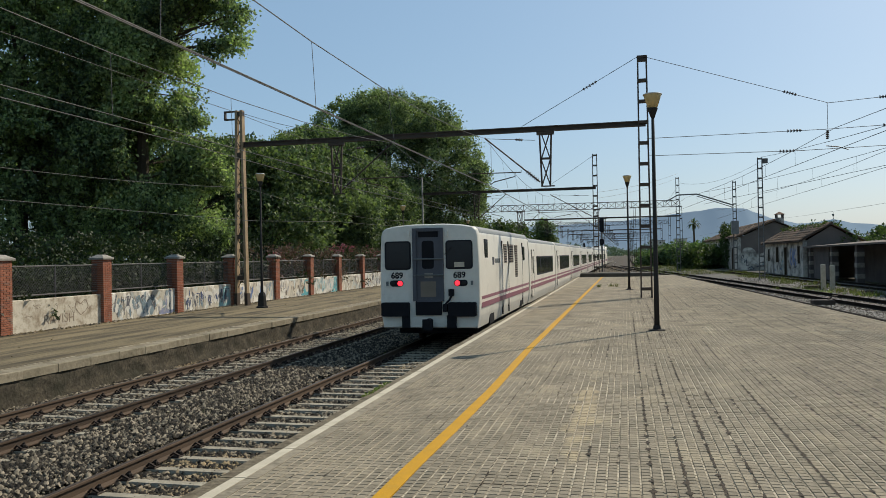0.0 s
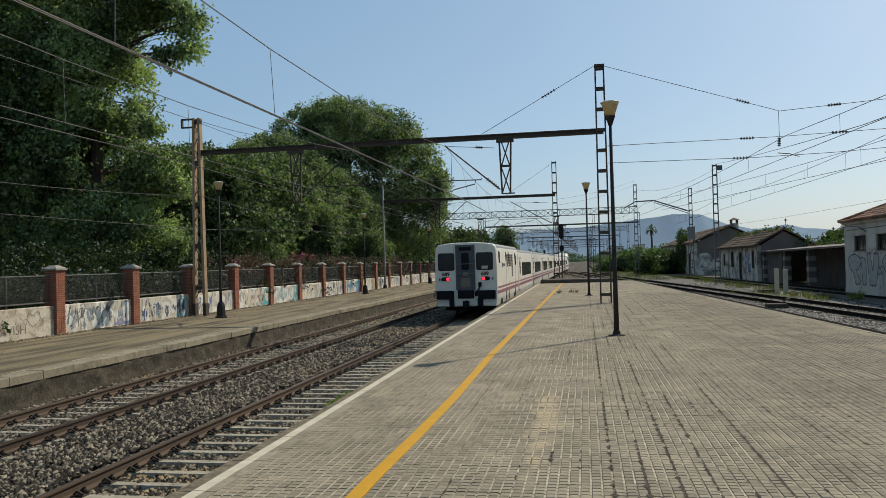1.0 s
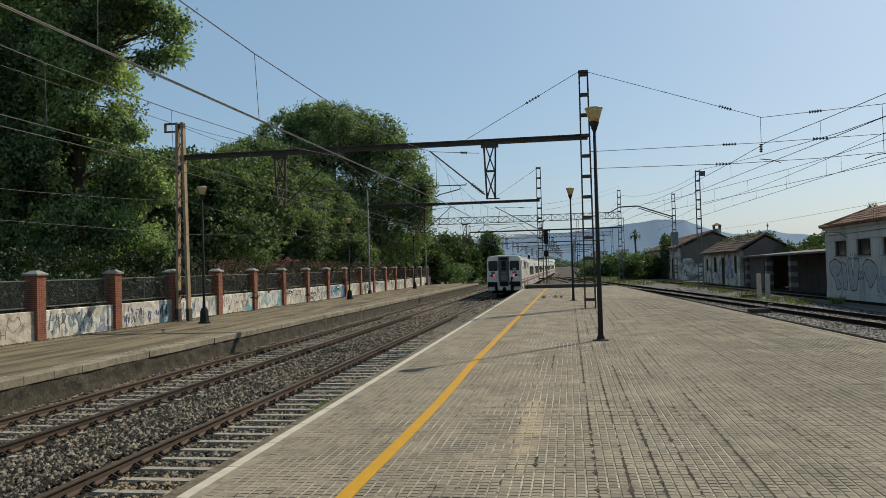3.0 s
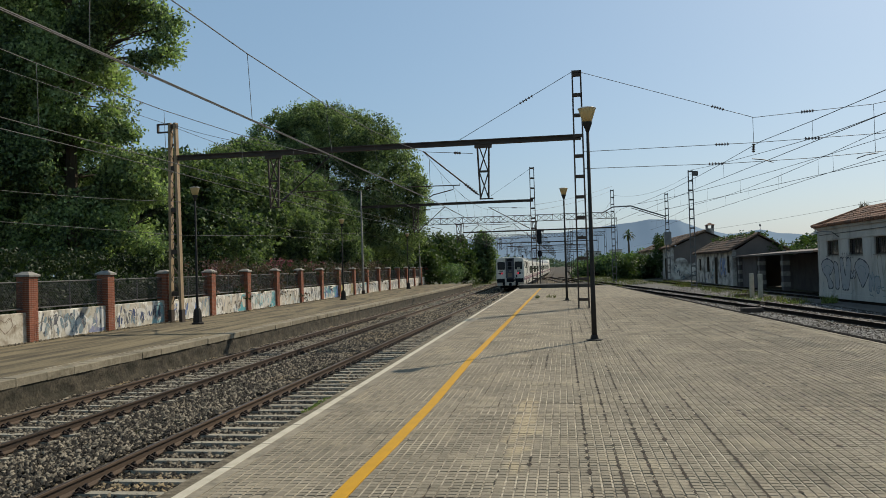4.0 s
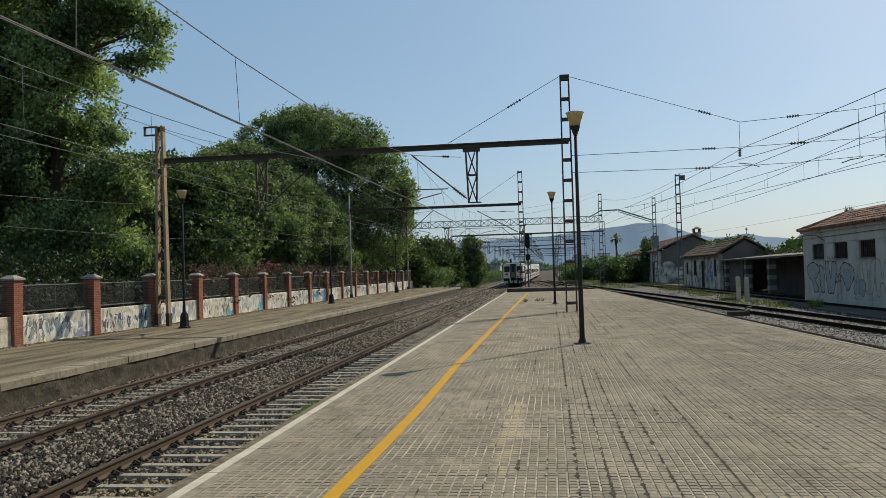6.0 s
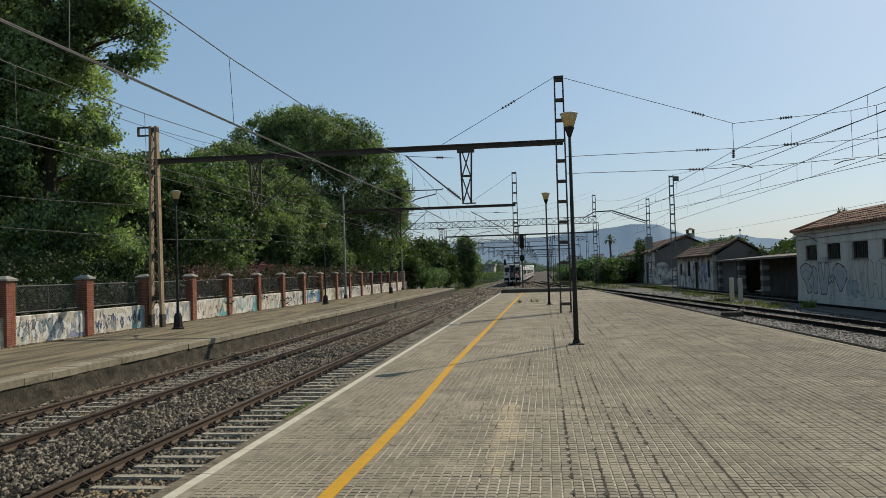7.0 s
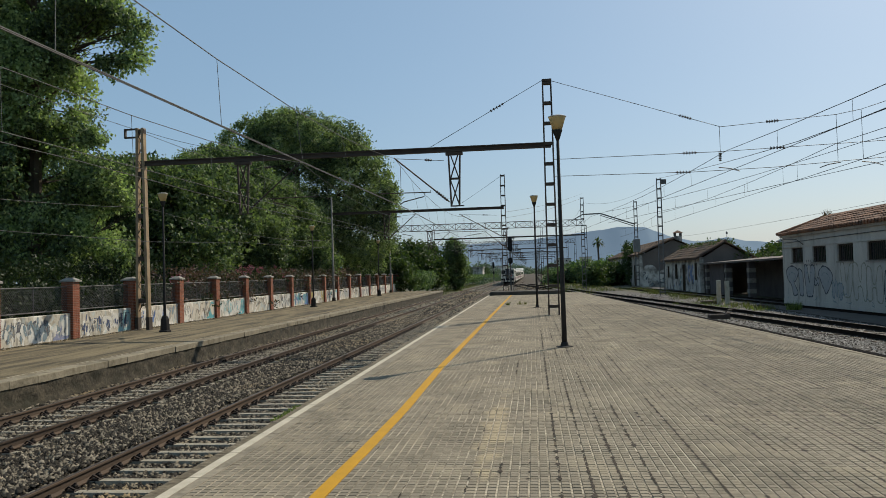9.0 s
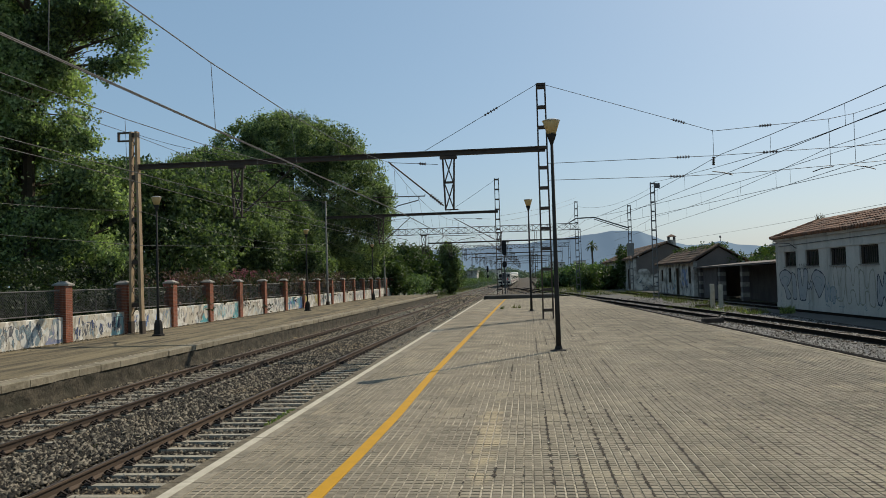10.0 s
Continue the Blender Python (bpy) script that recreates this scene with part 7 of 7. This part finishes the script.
stones("ballast_stones", "loose grey and brown ballast stones on the main tracks", LEFT_EDGE + 0.05, EDGE - 0.05, 4.0, 50.0, BED - 0.022, 500, 0.0245, 71, dark=0.55)
stones("ballast_stones", "ballast stones between the rails of the far track", TRACK_B - 0.72, TRACK_B + 0.72, 4.0, 50.0, BED - 0.004, 240, 0.0235, 77, dark=0.55)
stones("ballast_stones", "ballast stones heaped against the side platform", LEFT_EDGE + 0.02, TRACK_B - 1.2, 4.0, 50.0, BED + 0.02, 420, 0.0235, 78, dark=0.45)
stones("ballast_stones", "loose ballast stones near the platform start", LEFT_EDGE + 0.05, EDGE - 0.05, -19.0, 4.0, BED - 0.02, 110, 0.04, 75)
stones("ballast_stones", "heaped ballast stones between the two tracks", TRACK_B + 1.3, TRACK_A - 1.3, 4.0, 45.0, BED + 0.045, 560, 0.025, 72, dark=0.58, peak=1.15)
stones("leaf_litter", "dry leaf litter along the foot of the boundary wall", WALL_X + 0.13, WALL_X + 0.55, 12.0, 60.0, LEFT - 0.004, 60, 0.028, 79, "stone", 0.4)
stones("ballast_stones", "distant ballast stones on the main tracks", LEFT_EDGE + 0.05, EDGE - 0.6, 46.0, 120.0, BED - 0.03, 26, 0.06, 74)
stones("ballast_stones", "distant ballast stones under the turnout", EDGE + 0.5, 6.0, 67.0, 150.0, -0.95, 30, 0.06, 76)
stones("ballast_stones", "grey ballast stones beside the platform", right_edge(10) + 0.4, 13.5, 12.0, 75.0, GROUND - 0.01, 190, 0.026, 73, "stone_grey", 0.42)


# ---- train ----
def section(w, z0, z1, k=1.0, roof=0.0):
    """Car-body outline in x, z above the rail: upright sides, rounded roof. k shrinks it a little."""
    h = w / 2
    half = [(h - 0.09, z0), (h - 0.03, z0 + 0.35), (h - 0.005, z0 + 0.75), (h, z0 + 1.2), (h - 0.01, z0 + 1.9),
            (h - 0.045, z1 - 0.32), (h - 0.085, z1 - 0.18), (h - 0.18, z1 - 0.095), (h - 0.5, z1 - 0.035), (h - 1.0, z1)]
    mid = (z0 + z1) / 2
    o = half + [(-x, z) for x, z in reversed(half)]
    return [(x * k, mid + (z - mid) * k) for x, z in o]


def loft(rows):
    """A closed body through sections [(y, outline)]."""
    g = Geo()
    n = len(rows[0][1])
    for i, (y, o) in enumerate(rows):
        g.v += [(x, y, z) for x, z in o]
        if i:
            a = (i - 1) * n
            g.f += [(a + k, a + (k + 1) % n, a + n + (k + 1) % n, a + n + k) for k in range(n)]
    g.f = [tuple(reversed(f)) for f in g.f]
    e = (len(rows) - 1) * n
    g.f += [tuple(range(n)), tuple(reversed(range(e, e + n)))]
    return g


def rounded(x0, x1, z0, z1, r, y0, y1):
    """A rounded upright panel between y0 and y1."""
    o = []
    for cx, cz, a0 in ((x1 - r, z0 + r, -90), (x1 - r, z1 - r, 0), (x0 + r, z1 - r, 90), (x0 + r, z0 + r, 180)):
        o += [(cx + r * math.cos(radians(a0 + a)), cz + r * math.sin(radians(a0 + a))) for a in (0, 30, 60, 90)]
    return Geo().prism(o, y0, y1)


def side_panel(s, y0, y1, z0, z1, out=0.004, h=1.45):
    """A thin panel lying on the car's flank, s = 1 or -1."""
    return Geo().box(min(s * (h - 0.04), s * (h + out)), max(s * (h - 0.04), s * (h + out)), y0, y1, z0, z1)


def roof_skin(y0, y1, w, z1, out=0.006):
    """The painted roof shell that lies over the top of a car body."""
    h = w / 2 + out
    half = [(h - 0.058, z1 - 0.27), (h - 0.085, z1 - 0.18), (h - 0.18, z1 - 0.095 + out), (h - 0.5, z1 - 0.035 + out), (h - 1.0, z1 + out)]
    o = half + [(-x, z) for x, z in reversed(half)]
    g, n = Geo(), 2 * len(half)
    g.v = [(x, y, z) for y in (y0, y1) for x, z in o]
    g.f = [(k, k + 1, n + k + 1, n + k) for k in range(n - 1)]
    return g


def lettering(text, size, parent, at, mat, name="number"):
    c = bpy.data.curves.new(name, "FONT")
    c.body, c.size, c.extrude, c.align_x, c.align_y = text, size, 0.002, "CENTER", "CENTER"
    c.offset = 0.006
    tmp = new("tmp_text", c)
    me = bpy.data.meshes.new_from_object(tmp.evaluated_get(bpy.context.evaluated_depsgraph_get()))
    bpy.data.objects.remove(tmp)
    me.materials.clear()
    me.materials.append(mat)
    ob = new(name, me)
    ob.parent = parent
    ob.matrix_basis = at
    return ob


def flank(t, length, panes_at):
    """Stripes, seams and underframe common to all coaches."""
    for s in (-1, 1):
        part("stripe", side_panel(s, 0.35, length - 0.1, 1.32, 1.41), M["stripe"], t, "thin plum stripe")
        part("stripe", side_panel(s, 0.35, length - 0.1, 1.08, 1.23), M["stripe"], t, "broad plum stripe")
    g = Geo()
    g.box(-1.15, 1.15, 0.9, length - 0.4, 0.30, 0.56)
    part("underframe", g, M["train_black"], t, "dark underframe")


def wheelset(t, y):
    for s in (-1, 1):
        w = part("wheel", Geo().ring([(0.40, -0.065), (0.40, 0.065)], 24), M["rail_side"], t, "steel wheel", at=pose(s * 0.80, y, 0.40, 0, 90, 0))
        part("hub", Geo().ring([(0.13, -0.09), (0.13, 0.09)], 12), M["train_black"], w)


def rear_van():
    t = thing("train_coach", "white rear van of a departing train with red tail lights lit", "train coach", "coaches of the departing train")
    L, Z = 11.6, 3.50
    body = part("body", loft([(0.0, section(2.96, 0.52, Z, 0.975)), (0.04, section(2.95, 0.52, Z, 0.99)), (0.13, section(2.93, 0.52, Z, 0.998)), (0.35, section(2.9, 0.52, Z)), (L, section(2.9, 0.52, Z))]),
                M["train_white"], t, "dirty white painted car body")
    part("roof", roof_skin(0.36, L - 0.02, 2.9, Z), M["train_roof"], t, "grey roof shell", smooth=True)
    for x0, x1 in ((-1.31, -0.53), (0.49, 1.27)):
        w = part("window", rounded(x0, x1, 2.20, 3.02, 0.09, -0.012, 0.02), M["train_black"], t, "black-framed rear window")
        part("pane", rounded(x0 + 0.04, x1 - 0.04, 2.24, 2.98, 0.07, -0.018, 0.0), M["dark_glass"], w, "dark glass")
        part("grab_handle", Geo().box(*((-0.62, -0.55) if x0 < 0 else (0.49, 0.56)), -0.05, 0.0, 3.14, 3.30), M["train_white"], t, "small white bracket")
    part("card", Geo().box(0.74, 1.03, -0.022, -0.016, 2.26, 2.40), M["white_line"], t, "white paper behind the glass")
    part("wiper", Geo().beam((0.47, -0.04, 2.62), (0.68, -0.04, 2.82), 0.02, 0.02), M["train_black"], t)
    # gangway door in its recessed frame
    door = part("gangway_door", Geo().box(-0.36, 0.34, -0.02, 0.1, 1.34, 3.32), M["train_grey"], t, "grey gangway door")
    for x0, x1, z0, z1 in ((-0.47, -0.36, 1.30, 3.38), (0.34, 0.43, 1.30, 3.38), (-0.36, 0.34, 3.30, 3.38), (-0.36, 0.34, 1.28, 1.36)):
        part("door_frame", Geo().box(x0, x1, -0.07, 0.08, z0, z1), M["train_grey"], door, "grey raised frame")
    part("door_header", Geo().box(-0.30, 0.28, -0.03, 0.0, 3.12, 3.28), M["train_black"], door)
    part("door_window", rounded(-0.20, 0.15, 2.22, 3.02, 0.08, -0.035, -0.01), M["train_black"], door, "dark door window")
    part("door_panel", Geo().box(-0.25, 0.20, -0.033, -0.01, 1.42, 1.86), M["cream"], door, "dull tan lower panel")
    part("door_plate", Geo().box(-0.13, 0.12, -0.036, -0.01, 1.96, 2.10), M["cap"], door, "pale plate")
    for z in (2.50, 2.04):
        part("grab_bar", Geo().tube([(-0.45, -0.10, z), (0.42, -0.10, z)], 0.022, 8), M["train_roof"], door, "grey horizontal bar")
    for x in (-0.95, 0.88):
        lettering("689", 0.24, t, pose(x, -0.008, 2.03, 90, 0, 0), M["train_black"])
    for s, xo, xi in ((-1, -1.07, -0.86), (1, 1.02, 0.82)):
        u = part("tail_light", rounded(min(xo, xi) - 0.095, max(xo, xi) + 0.095, 1.72, 1.90, 0.085, -0.02, 0.02), M["train_black"], t, "black oval lamp housing")
        for x, mat, label in ((xi, M["red_glow"], "lit red tail lens"), (xo, M["dark_glass"], "unlit dark lens")):
            part("lens", Geo().ring([(0.076, 0.0), (0.073, 0.012), (0.045, 0.022)], 20), mat, u, label, at=pose(x, -0.02, 1.81, 90, 0, 0))
        part("lamp_bracket", Geo().box(s * 1.24 - 0.03, s * 1.24 + 0.03, -0.05, 0.0, 1.75, 1.87), M["train_roof"], t)
    # buffers, skirts and coupler
    for x0, x1 in ((-1.40, -0.58), (0.56, 1.36)):
        part("buffer_pad", rounded(x0, x1, 0.87, 1.27, 0.04, -0.14, 0.05), M["train_black"], t, "black buffer pad")
    part("cover_plate", rounded(-0.40, 0.36, 0.90, 1.30, 0.03, -0.06, 0.05), M["train_black"], t, "black centre cover")
    for x0, x1 in ((-0.80, -0.58), (0.52, 0.78)):
        part("air_pipe_cover", Geo().box(x0, x1, -0.10, 0.05, 0.54, 0.90), M["train_black"], t)
    part("coupler", Geo().tube([(0, 0.2, 0.72), (0, -0.28, 0.72)], 0.10, 8), M["train_black"], t, "dark coupler")
    part("coupler_hook", Geo().box(-0.14, 0.14, -0.34, -0.22, 0.50, 0.80), M["train_black"], t)
    part("jumper_box", Geo().box(0.58, 0.72, -0.12, 0.0, 1.44, 1.64), M["train_black"], t, "black jumper socket")
    part("jumper_cable", Geo().tube([(0.66, -0.08, 1.46), (0.60, -0.10, 1.34), (0.48, -0.08, 1.22)], 0.03, 6), M["train_black"], t)
    part("hose_box", Geo().box(0.40, 0.53, -0.10, 0.0, 1.00, 1.22), M["train_black"], t)
    flank(t, L, None)
    for s in (-1, 1):
        part("side_window", side_panel(s, 1.0, 1.55, 2.45, 3.05, 0.006, 1.43), M["dark_glass"], t, "dark cab side window")
        part("door_seam", side_panel(s, 4.33, 4.35, 0.60, 3.05, 0.005, 1.448), M["train_black"], t)
        part("door_seam", side_panel(s, 5.73, 5.75, 0.60, 3.05, 0.005, 1.448), M["train_black"], t)
        part("door_seam", side_panel(s, 9.555, 9.575, 0.60, 3.05, 0.005, 1.448), M["train_black"], t)
        part("side_window", side_panel(s, 9.75, 10.25, 2.35, 2.90, 0.006, 1.445), M["dark_glass"], t, "dark side window")
        for y0, y1, z0 in ((4.75, 5.35, 2.30), (5.9, 7.0, 2.30), (7.4, 8.1, 1.72)):
            v = part("vent", side_panel(s, y0, y1, z0, 2.95, 0.003, 1.446), M["cream"], t, "cream ventilation grille")
            n = int((2.95 - z0) / 0.085)
            for k in range(n):
                z = z0 + 0.03 + k * 0.085
                part("slat", side_panel(s, y0 + 0.05, y1 - 0.05, z, z + 0.045, 0.009, 1.446), M["train_black"], v)
        part("emblem", side_panel(s, 2.35, 2.62, 2.28, 2.52, 0.006, 1.447), M["graf_dark"], t, "dark emblem and bars")
        for k in range(5):
            part("lettering_bar", side_panel(s, 2.78 + 0.22 * k, 2.92 + 0.22 * k, 2.33, 2.47, 0.006, 1.447), M["train_roof"], t)
        part("step_recess", side_panel(s, 1.9, 2.7, 0.50, 0.92, 0.006, 1.40), M["train_black"], t)
        part("step_recess", side_panel(s, 9.0, 9.5, 0.55, 0.95, 0.006, 1.40), M["train_black"], t)
    for y in (2.3, 9.6):
        wheelset(t, y)
    part("gangway", Geo().box(-1.36, 1.36, L, L + 0.4, 0.6, 3.30), M["train_black"], t, "black gangway bellows")
    return t


def passenger_coach():
    t = thing("train_coach", "low white passenger coach with plum stripes and dark windows", "train coach", "coaches of the departing train")
    L, Z = 12.75, 3.38
    part("body", loft([(0.0, section(2.9, 0.50, Z, 0.99)), (0.1, section(2.9, 0.50, Z)), (L - 0.1, section(2.9, 0.50, Z)), (L, section(2.9, 0.50, Z, 0.99))]), M["train_white"], t, "white painted car body")
    part("roof", roof_skin(0.11, L - 0.11, 2.9, Z), M["train_roof"], t, "grey roof shell", smooth=True)
    flank(t, L, None)
    for s in (-1, 1):
        band = part("window_band", side_panel(s, 2.7, 11.0, 1.62, 2.50, 0.004, 1.449), M["train_black"], t, "black window band")
        for k in range(5):
            y = 2.85 + k * 1.63
            part("pane", side_panel(s, y, y + 1.45, 1.68, 2.44, 0.008, 1.449), M["dark_glass"], band, "dark tinted pane")
        part("door", side_panel(s, 0.75, 1.65, 0.75, 2.75, 0.004, 1.449), M["train_white"], t, "white boarding door")
        part("door_window", side_panel(s, 1.0, 1.4, 1.75, 2.5, 0.009, 1.449), M["dark_glass"], t)
        part("door_seam", side_panel(s, 0.70, 0.74, 0.75, 2.80, 0.005, 1.449), M["train_black"], t)
        part("door_seam", side_panel(s, 1.66, 1.70, 0.75, 2.80, 0.005, 1.449), M["train_black"], t)
    wheelset(t, 0.1)
    part("gangway", Geo().box(-1.36, 1.36, L, L + 0.4, 0.55, 3.20), M["train_black"], t, "black gangway bellows")
    return t


def power_car():
    t = thing("train_power_car", "white streamlined power car at the head of the train", "train power car", "coaches of the departing train")
    part("body", loft([(0.0, section(2.9, 0.4, 3.55)), (1.2, section(2.96, 0.4, 4.15)), (14.5, section(2.96, 0.4, 4.15)), (18, section(2.8, 0.4, 3.2)), (20, section(2.2, 0.4, 1.9))]), M["train_white"], t, "white streamlined body")
    for s in (-1, 1):
        part("stripe", side_panel(s, 0.5, 14.0, 1.08, 1.41, 0.02, 1.46), M["stripe"], t, "plum stripe")
        part("vent", side_panel(s, 3.0, 10.0, 2.6, 3.3, 0.01, 1.47), M["train_roof"], t, "grey vent panel")
    part("underframe", Geo().box(-1.2, 1.2, 0.5, 19, 0.15, 0.5), M["train_black"], t)
    for y in (2.5, 5.0, 13.0, 15.5):
        wheelset(t, y)
    return t


CARS = [(rear_van(), 0.0)]
pos = 12.0
one = passenger_coach()
CARS.append((one, pos))
for k in range(9):
    pos += 13.15
    CARS.append((copy_thing(one, pose(0, 0, 0)), pos))
pos += 13.2
CARS.append((power_car(), pos))


def train_y(t):
    return 21.8 + 14.2 * t + 0.24 * t * t


def motions():
    for car, offset in CARS:
        walk(car, [(0.5 * k, pose(TRACK_A, train_y(0.5 * k) + offset, RAIL)) for k in range(21)])


motions()
